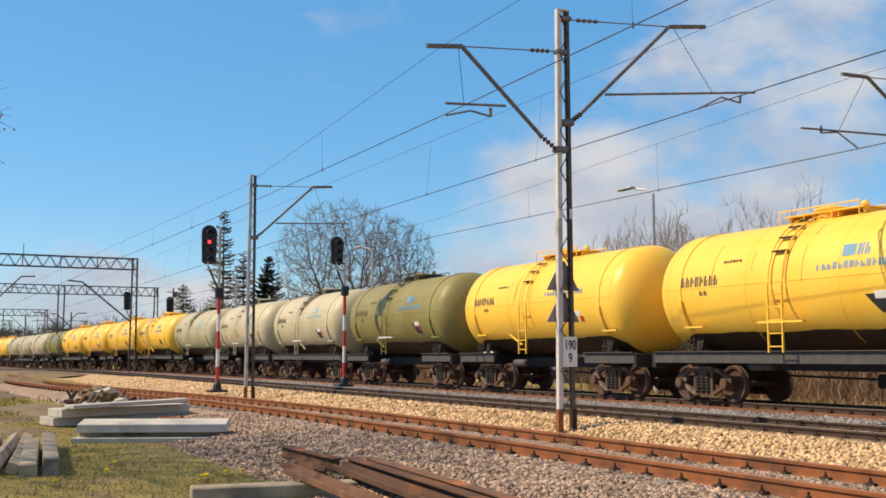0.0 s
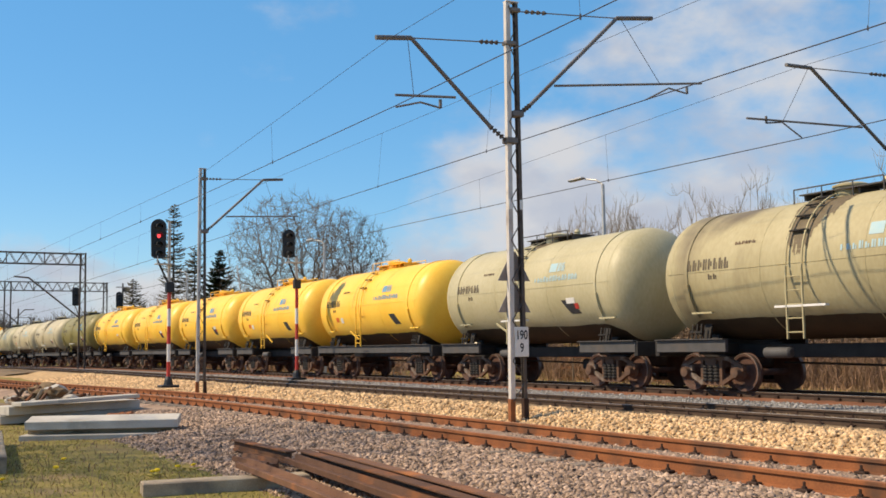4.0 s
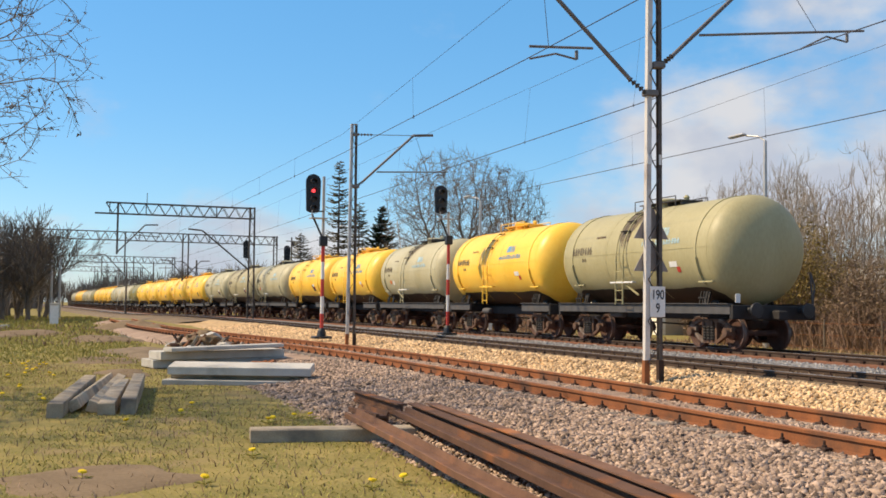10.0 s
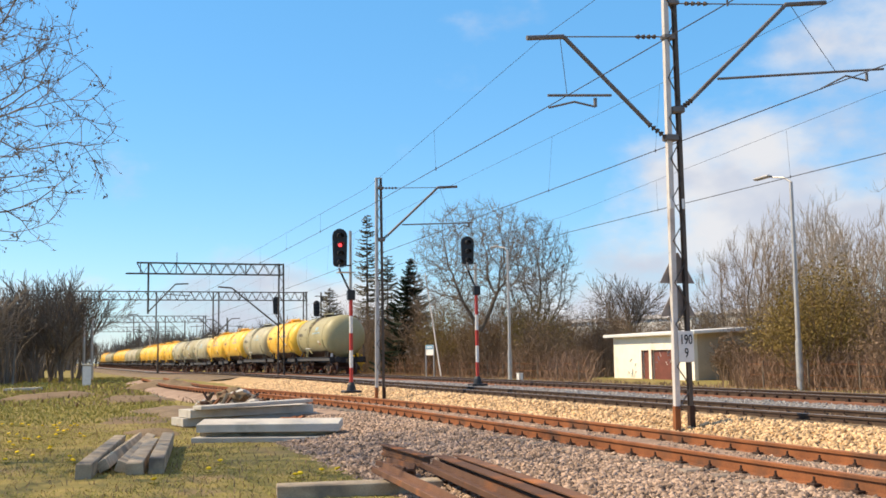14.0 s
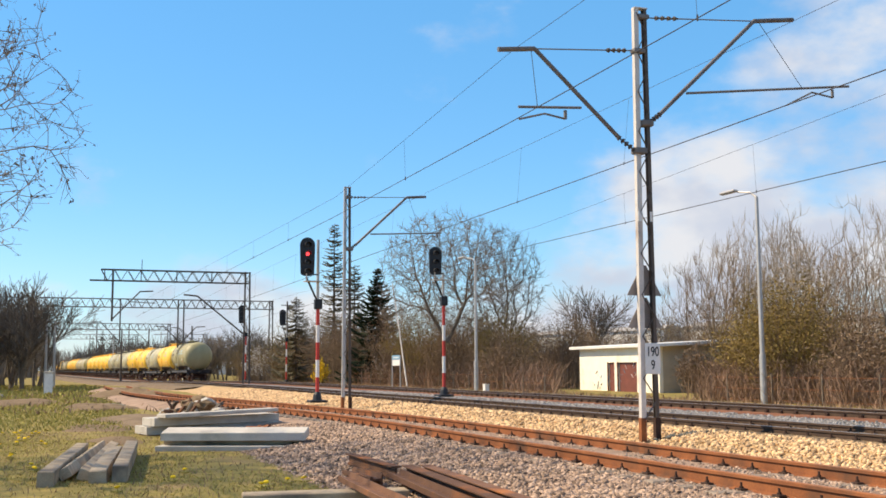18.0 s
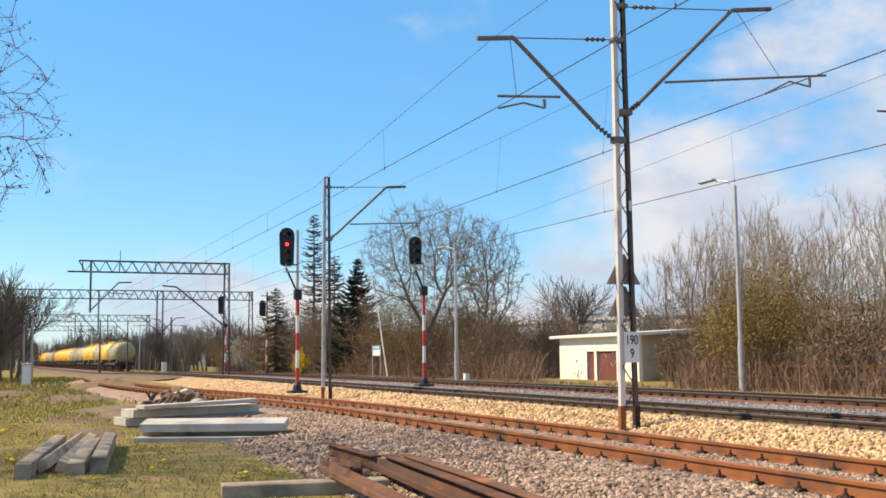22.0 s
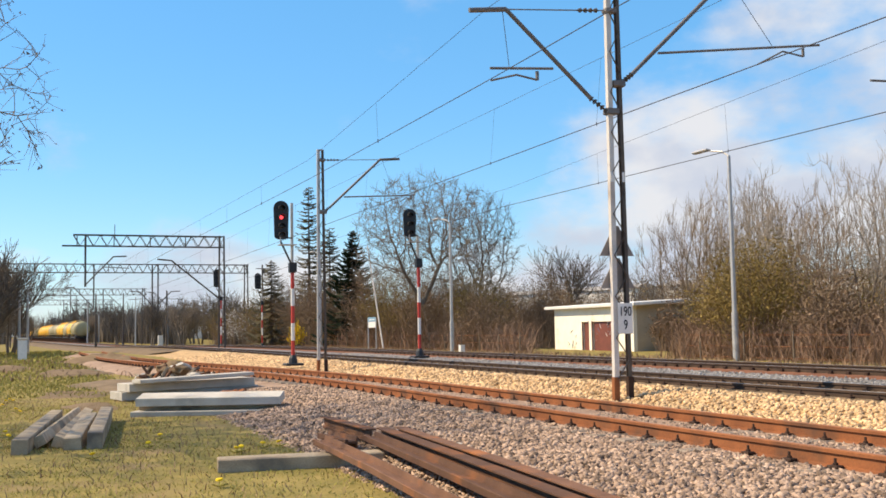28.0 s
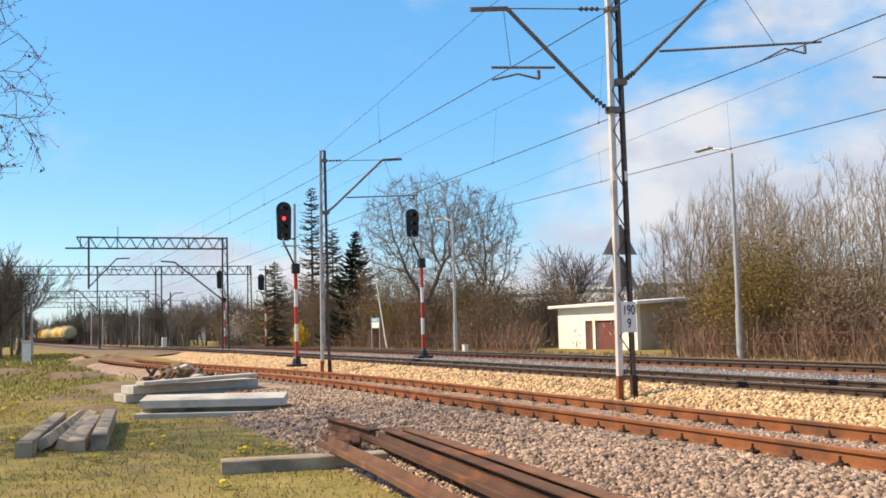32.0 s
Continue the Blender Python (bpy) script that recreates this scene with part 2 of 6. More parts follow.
M_DOOR = mat("brown_red_door", (0.20, 0.062, 0.045), (0.13, 0.045, 0.035), 0.6, scale=3, fine=40, bump=0.1)
M_BARK = mat("grey_bark", (0.20, 0.165, 0.13), (0.11, 0.09, 0.07), 0.9, scale=4, fine=30, bump=0.3, spec=0.2)
M_TWIG = mat("bare_twig", (0.27, 0.195, 0.13), (0.16, 0.115, 0.078), 0.9, scale=2, fine=20, bump=0.0, island=0.25, spec=0.1)
M_TWIG_GREY = mat("grey_twig", (0.29, 0.24, 0.19), (0.175, 0.145, 0.115), 0.9, scale=2, fine=20, bump=0.0, island=0.2, spec=0.1)
M_TWIG_PALE = mat("pale_wood_twig", (0.40, 0.335, 0.265), (0.26, 0.215, 0.165), 0.9, scale=2, fine=20, bump=0.0, island=0.25, spec=0.1)
M_BUD = mat("olive_buds", (0.30, 0.22, 0.07), (0.175, 0.125, 0.046), 0.9, scale=0.5, fine=5, bump=0.0, island=0.35, spec=0.1)
M_DEADGRASS = mat("dead_grass", (0.36, 0.245, 0.155), (0.21, 0.14, 0.088), 0.95, scale=0.6, fine=6, bump=0.0, island=0.35, spec=0.05)
M_THICKET = mat("brown_thicket", (0.29, 0.205, 0.135), (0.16, 0.112, 0.075), 0.95, scale=0.6, fine=6, bump=0.0, island=0.4, spec=0.05)
M_SPRUCE = mat("spruce_needles", (0.05, 0.075, 0.042), (0.028, 0.042, 0.025), 0.85, scale=1.5, fine=9, bump=0.0, island=0.4, spec=0.1)
M_FORSYTHIA = mat("yellow_blossom", (0.80, 0.56, 0.03), (0.62, 0.42, 0.02), 0.8, scale=2, bump=0.0, island=0.25, spec=0.1)
M_BLOSSOM = mat("white_blossom", (0.80, 0.78, 0.74), (0.60, 0.58, 0.54), 0.8, scale=2, bump=0.0, island=0.25, spec=0.1)
M_BLADE = mat("grass_blade", (0.40, 0.35, 0.10), (0.265, 0.242, 0.064), 0.9, scale=0.7, fine=9, bump=0.0, island=0.28, spec=0.1)
M_TANK = {
    "yellow": mat("yellow_tank_paint", (0.95, 0.61, 0.085), (0.92, 0.53, 0.05), 0.42, scale=0.8, fine=14, bump=0.04, spots=(0.60, 0.33, 0.03), cover=(0.66, 0.85), spec=0.4, stretch=(1, 1, 0.45)),
    "cream": mat("pale_green_tank_paint", (0.50, 0.455, 0.29), (0.40, 0.355, 0.205), 0.5, scale=0.8, fine=14, bump=0.04, spots=(0.33, 0.30, 0.17), cover=(0.6, 0.82), spec=0.35, stretch=(1, 1, 0.4)),
    "moss": mat("moss_green_tank_paint", (0.42, 0.375, 0.205), (0.34, 0.30, 0.15), 0.5, scale=0.8, fine=14, bump=0.04, spots=(0.31, 0.27, 0.14), cover=(0.6, 0.82), spec=0.35, stretch=(1, 1, 0.4)),
    "pale": mat("cream_tank_paint", (0.56, 0.495, 0.325), (0.46, 0.395, 0.245), 0.5, scale=0.8, fine=14, bump=0.04, spots=(0.42, 0.36, 0.22), cover=(0.6, 0.82), spec=0.35, stretch=(1, 1, 0.4)),
    "olive": mat("olive_tank_paint", (0.275, 0.24, 0.08), (0.215, 0.185, 0.06), 0.5, scale=0.8, fine=14, bump=0.04, spots=(0.20, 0.18, 0.07), cover=(0.6, 0.82), spec=0.35, stretch=(1, 1, 0.4)),
    "dirty": mat("stained_green_tank_paint", (0.45, 0.40, 0.24), (0.35, 0.30, 0.165), 0.55, scale=0.7, fine=12, bump=0.05, spots=(0.16, 0.13, 0.08), cover=(0.55, 0.66), spec=0.3, stretch=(1, 1, 0.35)),
}
# the tanks' underside shade, put into one dark colour together with grime
M_BELLY = mat("shaded_grimy_belly", (0.055, 0.04, 0.022), (0.03, 0.022, 0.014), 0.6, scale=1.5, fine=18, bump=0.08, spec=0.3)
M_GRIME = mat("dark_drip_grime", (0.36, 0.20, 0.03), (0.24, 0.14, 0.03), 0.7, scale=3, fine=30, bump=0.0)
M_OIL = mat("spilled_oil_stain", (0.19, 0.15, 0.09), (0.11, 0.085, 0.05), 0.6, scale=2, fine=20, bump=0.05, spec=0.3)
M_FRAME = mat("black_wagon_frame", (0.035, 0.032, 0.030), (0.02, 0.018, 0.017), 0.75, scale=3, fine=40, bump=0.15, spec=0.3)
M_SILL = mat("grey_wagon_sill", (0.085, 0.082, 0.083), (0.05, 0.048, 0.048), 0.7, scale=3, fine=40, bump=0.15, spots=(0.09, 0.075, 0.065))
M_BOGIE = mat("rusty_bogie_iron", (0.15, 0.085, 0.055), (0.075, 0.048, 0.036), 0.85, scale=5, fine=50, bump=0.25, spots=(0.24, 0.20, 0.17), cover=(0.55, 0.75), spec=0.25)
M_WHEEL = mat("wheel_steel", (0.11, 0.05, 0.032), (0.06, 0.03, 0.022), 0.8, 0.0, scale=4, fine=40, bump=0.1)
M_TYRE = mat("wheel_tread", (0.20, 0.15, 0.125), None, 0.5, 0.5, scale=4, bump=0.02)
M_BLUE = mat("blue_lettering", (0.10, 0.27, 0.44), (0.16, 0.32, 0.42), 0.6, bump=0)
M_PALEBLUE = mat("faded_blue_lettering", (0.30, 0.48, 0.56), (0.38, 0.50, 0.50), 0.6, bump=0)
M_FADED = mat("worn_dark_lettering", (0.085, 0.065, 0.04), (0.14, 0.11, 0.07), 0.7, scale=6, bump=0)
M_ORANGE = mat("orange_label", (0.75, 0.17, 0.03), None, 0.6, bump=0)


# ---- mesh helpers ----
class Geo:
    """Collects vertices and faces of one mesh."""

    def __init__(self):
        self.v, self.f = [], []

    def box(self, c, s, m=None, bevel=0.0):
        x, y, z = (k / 2 for k in s)
        b = bevel
        if b:
            pts = []
            for zz, inset in ((-z, b), (-z + b, 0), (z - b, 0), (z, b)):
                pts += [(-x + inset, -y + inset, zz), (x - inset, -y + inset, zz), (x - inset, y - inset, zz), (-x + inset, y - inset, zz)]
            faces = [(3, 2, 1, 0), (12, 13, 14, 15)]
            for k in range(3):
                for i in range(4):
                    j = (i + 1) % 4
                    faces.append((4 * k + i, 4 * k + j, 4 * k + 4 + j, 4 * k + 4 + i))
        else:
            pts = [(-x, -y, -z), (x, -y, -z), (x, y, -z), (-x, y, -z), (-x, -y, z), (x, -y, z), (x, y, z), (-x, y, z)]
            faces = [(3, 2, 1, 0), (4, 5, 6, 7), (0, 1, 5, 4), (1, 2, 6, 5), (2, 3, 7, 6), (3, 0, 4, 7)]
        n = len(self.v)
        for p in pts:
            p = Vector(p)
            if m is not None:
                p = m @ p
            self.v.append((p[0] + c[0], p[1] + c[1], p[2] + c[2]))
        self.f += [tuple(i + n for i in q) for q in faces]
        return self

    def beam(self, p, q, w, h):
        """A box-shaped bar from p to q."""
        p, q = Vector(p), Vector(q)
        d = q - p
        m = d.to_track_quat("Y", "Z").to_matrix()
        return self.box((p + q) / 2, (w, d.length, h), m)

    def tube(self, p, q, r0, r1=None, n=8, caps=True):
        p, q = Vector(p), Vector(q)
        r1 = r0 if r1 is None else r1
        d = (q - p).normalized()
        a = d.orthogonal().normalized()
        b = d.cross(a)
        k = len(self.v)
        for c, r in ((p, r0), (q, r1)):
            for i in range(n):
                t = 2 * math.pi * i / n
                w = c + (a * math.cos(t) + b * math.sin(t)) * r
                self.v.append(tuple(w))
        for i in range(n):
            j = (i + 1) % n
            self.f.append((k + i, k + j, k + n + j, k + n + i))
        if caps:
            self.f.append(tuple(k + n - 1 - i for i in range(n)))
            self.f.append(tuple(k + n + i for i in range(n)))
        return self

    def lathe(self, profile, axis="z", n=24, at=(0, 0, 0), caps=True):
        """Turns (radius, height) pairs round an axis."""
        k = len(self.v)
        for r, h in profile:
            for i in range(n):
                t = 2 * math.pi * i / n
                c, s = r * math.cos(t), r * math.sin(t)
                p = (c, s, h) if axis == "z" else (s, h, c) if axis == "y" else (h, c, s)
                self.v.append((p[0] + at[0], p[1] + at[1], p[2] + at[2]))
        for a in range(len(profile) - 1):
            for i in range(n):
                j = (i + 1) % n
                self.f.append((k + a * n + i, k + a * n + j, k + a * n + n + j, k + a * n + n + i))
        if not caps:
            return self
        self.f.append(tuple(k + n - 1 - i for i in range(n)))
        e = k + (len(profile) - 1) * n
        self.f.append(tuple(e + i for i in range(n)))
        return self

    def sweep(self, path, section, closed=True):
        """Moves a section of (side, up) pairs along a path in the plan."""
        k, n = len(self.v), len(section)
        path = [Vector(p) for p in path]
        for i, p in enumerate(path):
            d = path[min(i + 1, len(path) - 1)] - path[max(i - 1, 0)]
            d.z = 0
            side = Vector((d.y, -d.x, 0)).normalized()
            for s, u in section:
                w = p + side * s
                self.v.append((w.x, w.y, w.z + u))
        m = n if closed else n - 1
        for i in range(len(path) - 1):
            for j in range(m):
                a, b = k + i * n + j, k + i * n + (j + 1) % n
                self.f.append((a, b, b + n, a + n))
        if closed:
            self.f.append(tuple(k + j for j in range(n))[::-1])
            self.f.append(tuple(k + (len(path) - 1) * n + j for j in range(n)))
        return self

    def prism(self, outline, depth, m):
        """An outline of (x, z) pairs, pushed depth along y, then moved by m."""
        k, n = len(self.v), len(outline)
        for y in (0, depth):
            for x, z in outline:
                self.v.append(tuple(m @ Vector((x, y, z))))
        self.f.append(tuple(k + i for i in range(n)))
        self.f.append(tuple(k + n + n - 1 - i for i in range(n)))
        for i in range(n):
            j = (i + 1) % n
            self.f.append((k + j, k + i, k + n + i, k + n + j))
        return self

    def mesh(self, name, material, smooth=False):
        me = bpy.data.meshes.new(name)
        me.from_pydata(self.v, [], self.f)
        bmx = bmesh.new()
        bmx.from_mesh(me)
        if len(bmx.faces) < 60000:
            bmesh.ops.recalc_face_normals(bmx, faces=bmx.faces)
        bmx.to_mesh(me)
        bmx.free()
        me.materials.append(material)
        if smooth:
            me.polygons.foreach_set("use_smooth", [True] * len(me.polygons))
        me.update()
        return me


def soft_edges(me, degrees=40):
    me.polygons.foreach_set("use_smooth", [True] * len(me.polygons))
    me.set_sharp_from_angle(angle=radians(degrees))


def part(name, geo, material, parent=None, label="", smooth=False):
    me = geo.mesh(name, material) if isinstance(geo, Geo) else geo
    if smooth:
        soft_edges(me)
    ob = new(name, me)
    ob.parent = parent
    return tagged(ob, label)


def share(name, me, parent, m):
    ob = new(name, me)
    ob.parent = parent
    ob.matrix_basis = m
    return ob


def thing(name, at, label, category, group="", kind="", turn=0.0):
    ob = new(name)
    ob.empty_display_size = 0.1
    ob.matrix_basis = pose(at[0], at[1], at[2] + dip(at[1]), 0, 0, turn)
    return tagged(ob, label, category, group, kind)


def raw(name, verts, faces, material, smooth=False):
    me = bpy.data.meshes.new(name)
    verts = np.asarray(verts, np.float32)
    faces = np.asarray(faces, np.int32)
    me.vertices.add(len(verts))
    me.vertices.foreach_set("co", verts.ravel())
    k = faces.shape[1]
    me.loops.add(faces.size)
    me.loops.foreach_set("vertex_index", faces.ravel())
    me.polygons.add(len(faces))
    me.polygons.foreach_set("loop_start", np.arange(len(faces), dtype=np.int32) * k)
    me.update(calc_edges=True)
    me.validate()
    me.materials.append(material)
    if smooth:
        me.polygons.foreach_set("use_smooth", [True] * len(me.polygons))
    return me


# ---- plan ----
def ramp(u, soft):
    """Zero below -soft, u above +soft, smooth between."""
    return 0.0 if u < -soft else u if u > soft else (u + soft) ** 2 / (4 * soft)


def x_main(y):
    """How far the main line has bent to the left at y."""
    return -0.055 * ramp(y - 78, 20) + 0.022 * ramp(y - 170, 40)


def dip(y):
    """How far the land and the line have fallen at y."""
    u = min(max((y - 95) / 70, 0), 1)
    return -0.4 * u * u * (3 - 2 * u)


def x_a(y):
    return 13.75 + x_main(y)


def x_b(y):
    return 19.77 + x_main(y)


def x_s(y):
    u = min(max((y - 22) / 38, 0), 1)
    return 7.66 - 3.1 * u * u * (3 - 2 * u)


def line(fx, y0, y1, step, off=0.0, z=0.0):
    ys = np.arange(y0, y1 + 0.01, step)
    return [(fx(y) + off, y, z + dip(y)) for y in ys]


# ---- ground and track beds ----
def ground_z(x, y):
    """Height of the natural ground."""
    z = -0.44 + 0.05 * noise.noise((x * 0.12, y * 0.12, 3.0)) + 0.012 * noise.noise((x * 0.9, y * 0.9, 1.0))
    z += dip(y)
    if x > 22:
        z += 0.10
    if 44 < y < 75 and -3 < x < 4:
        z += 0.25 * math.exp(-((y - 58) / 8) ** 2 - ((x + 0.2) / 2.2) ** 2)
    return z


gx = np.concatenate([[-2500, -900, -300, -120, -60, -35, -22], np.arange(-15, 10.1, 0.5), np.arange(11, 40, 2.5), [45, 60, 90, 150, 400, 1200, 2500]])
gy = np.concatenate([[-900, -300, -100, -40, -15], np.arange(-6, 40, 0.6), np.arange(40, 90, 2.0), [100, 120, 150, 200, 300, 500, 900, 1800, 4000]])
gv = [(x, y, ground_z(x, y)) for y in gy for x in gx]
nx = len(gx)
gf = [(j * nx + i, j * nx + i + 1, (j + 1) * nx + i + 1, (j + 1) * nx + i) for j in range(len(gy) - 1) for i in range(nx - 1)]
ground = new("ground", raw("ground", gv, gf, M_GRASS, True))
tagged(ground, "grassy railway verge with bare earthy patches", "ground", kind="structure")


def bed(name, fx, y0, y1, step, section, material, label, rough=0.02, taper=0.0):
    """A track bed: a section of (side, height) pairs laid along a line, slightly uneven."""
    ys = np.arange(y0, y1 + 0.01, step)
    v, n = [], len(section)
    for y in ys:
        narrow = 1 - taper * min(max((y - 22) / 16, 0), 1)
        for s, z in section:
            s = s * narrow if s < -1 else s
            k = rough * noise.noise((s * 1.7, y * 0.8, z * 9))
            v.append((fx(y) + s + 2 * k, y, z + k + dip(y)))
    f = [(i * n + j, i * n + j + 1, (i + 1) * n + j + 1, (i + 1) * n + j) for i in range(len(ys) - 1) for j in range(n - 1)]
    ob = new(name, raw(name, v, f, material, True))
    return tagged(ob, label, "track bed", kind="structure")


bed("ballast_bed_siding", x_s, -12, 82, 0.5, [(-4.3, -0.52), (-3.6, -0.37), (-2.4, -0.24), (-1.4, -0.185), (-0.5, -0.15), (0.5, -0.15), (1.3, -0.17), (1.9, -0.22), (2.4, -0.6)], M_PINK, "old pinkish grey ballast of the siding", 0.02, 0.5)
bed("ballast_bank", x_a, -14, 84, 0.6, [(-4.95, -0.52), (-4.5, -0.43), (-3.6, -0.38), (-2.75, -0.31), (-2.3, -0.20), (-2.0, -0.14), (-1.65, -0.12), (-1.3, -0.15), (-1.2, -0.5)], M_YELLOW_BALLAST, "fresh pale yellow ballast bank between the tracks", 0.05)
bed("ballast_bank_far", x_a, 84, 700, 2.0, [(-4.9, -0.6), (-4.0, -0.3), (-2.6, -0.2), (-1.6, -0.14), (-1.5, -0.5)], M_OILY, "brown weedy ballast shoulder far along the line", 0.03)
bed("ballast_bed_main", x_a, -14, 700, 2.0, [(-1.62, -0.5), (-1.55, -0.145), (-0.7, -0.12), (0.7, -0.12), (1.6, -0.14), (1.7, -0.5)], M_OILY, "dark oil-stained ballast of the main track", 0.01)
bed("gravel_path", x_a, -14, 700, 2.0, [(1.55, -0.5), (1.65, -0.155), (2.6, -0.17), (3.4, -0.15), (4.3, -0.17), (4.5, -0.5)], M_GREY, "grey gravel walkway between the main tracks", 0.02)
bed("ballast_bed_far", x_b, -40, 800, 2.0, [(-1.75, -0.5), (-1.6, -0.15), (0, -0.13), (1.6, -0.15), (2.3, -0.2), (3.2, -0.6)], M_RUSTY_BED, "brown ballast of the freight track", 0.015)

# ---- rails ----
RAIL = [(-0.072, -0.170), (0.072, -0.170), (0.072, -0.155), (0.016, -0.140), (0.012, -0.045), (0.037, -0.038), (0.037, -0.008), (0.030, 0.0), (-0.030, 0.0), (-0.037, -0.008), (-0.037, -0.038), (-0.012, -0.045), (-0.016, -0.140), (-0.072, -0.155)]
HEAD = [(-0.027, -0.002), (0.027, -0.002), (0.024, 0.003), (-0.024, 0.003)]


def track(name, fx, gauge, y0, y1, side_mat, head_mat, label):
    t = thing(name, (0, 0, 0), label, "railway track", kind="structure")
    for s in (-gauge / 2, gauge / 2):
        g = Geo().sweep(line(fx, y0, y1, 1.0 if y1 < 100 else 4.0, s), RAIL)
        r = part("rail", g, side_mat, t, smooth=True)
        part("rail_head", Geo().sweep(line(fx, y0, y1, 1.0 if y1 < 100 else 4.0, s), HEAD), head_mat, r, "worn running surface")
    return t


track_s = track("railway_track_siding", x_s, 1.505, -12, 80, M_RUST, M_RUST_TOP, "rust-brown unused siding track on grey ballast")
track_a = track("railway_track_main", x_a, 1.505, -14, 640, M_RAIL, M_RAIL_TOP, "dark main line track with polished rail heads")
track_b = track("railway_track_freight", x_b, 1.505, -50, 760, M_RAIL, M_RAIL_TOP, "dark-sided freight track beneath the tank train")


# ---- tank wagons ----
WHEEL_R = 0.478
TANK_R, TANK_Z = 1.68, 2.98


def arc_band(y, width, r, a0, a1, n=28, lift=0.012):
    """A flat strap round the tank between two angles, measured from straight up."""
    g = Geo()
    for i in range(n + 1):
        a = radians(a0 + (a1 - a0) * i / n)
        for rr in (r, r + lift):
            for dy in (-width / 2, width / 2):
                g.v.append((rr * math.sin(a), y + dy, TANK_Z + rr * math.cos(a)))
    for i in range(n):
        k = 4 * i
        g.f += [(k + 2, k + 3, k + 7, k + 6), (k, k + 4, k + 5, k + 1), (k, k + 2, k + 6, k + 4), (k + 1, k + 5, k + 7, k + 3)]
    g.f += [(0, 1, 3, 2), (4 * n, 4 * n + 2, 4 * n + 3, 4 * n + 1)]
    return g


def on_tank(y0, y1, a0, a1, lift=0.006, n=6):
    """A thin patch on the near side of the tank (angles from straight up, towards -x)."""
    g = Geo()
    for i in range(n + 1):
        a = radians(a0 + (a1 - a0) * i / n)
        for y in (y0, y1):
            g.v.append((-(TANK_R + lift) * math.sin(a), y, TANK_Z + (TANK_R + lift) * math.cos(a)))
    for i in range(n):
        g.f.append((2 * i, 2 * i + 1, 2 * i + 3, 2 * i + 2))
    return g


def join(g, s):
    n = len(g.v)
    g.v += s.v
    g.f += [tuple(q + n for q in f) for f in s.f]
    return g


def lettering(y, width, a0, a1, count, seed, loose=0.0):
    """Plain upright bars in place of writing along the tank's side, a thick and a thin one for each sign."""
    rnd = random.Random(seed)
    g = Geo()
    step = width / count
    for i in range(count):
        top = a0 + (a1 - a0) * rnd.choice((0.0, 0.0, 0.22)) * (loose > 0)
        e = y - i * step
        w = step * rnd.uniform(0.30, 0.42)
        join(g, on_tank(e - w, e, top, a1, 0.007, 2))
        k = step * rnd.uniform(0.18, 0.26)
        join(g, on_tank(e - w - k - step * 0.14, e - w - step * 0.14, top + (a1 - a0) * rnd.choice((0, 0.25, 0.4)), a1 - (a1 - a0) * rnd.choice((0, 0, 0.3)), 0.007, 2))
    return g


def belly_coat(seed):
    """The barrel's underside darkened with painted shade and grime, with an uneven upper edge."""
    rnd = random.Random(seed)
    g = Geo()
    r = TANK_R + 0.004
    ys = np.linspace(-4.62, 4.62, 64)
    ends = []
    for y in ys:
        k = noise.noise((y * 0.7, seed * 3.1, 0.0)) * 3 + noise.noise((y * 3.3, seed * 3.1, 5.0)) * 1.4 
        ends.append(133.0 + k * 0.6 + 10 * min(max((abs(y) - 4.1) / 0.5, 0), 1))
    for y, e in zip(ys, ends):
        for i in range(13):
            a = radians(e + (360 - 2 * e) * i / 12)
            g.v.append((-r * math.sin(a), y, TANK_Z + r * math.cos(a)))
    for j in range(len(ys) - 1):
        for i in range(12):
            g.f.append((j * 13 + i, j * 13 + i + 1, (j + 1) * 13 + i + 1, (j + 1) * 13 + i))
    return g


def drips(seed):
    """Thin grime runs down the side below the hatch."""
    rnd = random.Random(seed)
    g = Geo()
    for i in range(rnd.randint(5, 11)):
        y = rnd.gauss(0.35, 0.7) if i % 3 else rnd.uniform(-4, 4)
        a = rnd.uniform(18, 60)
        join(g, on_tank(y, y + rnd.uniform(0.012, 0.035), a, a + rnd.uniform(10, 45), 0.0025, 8))
    return g


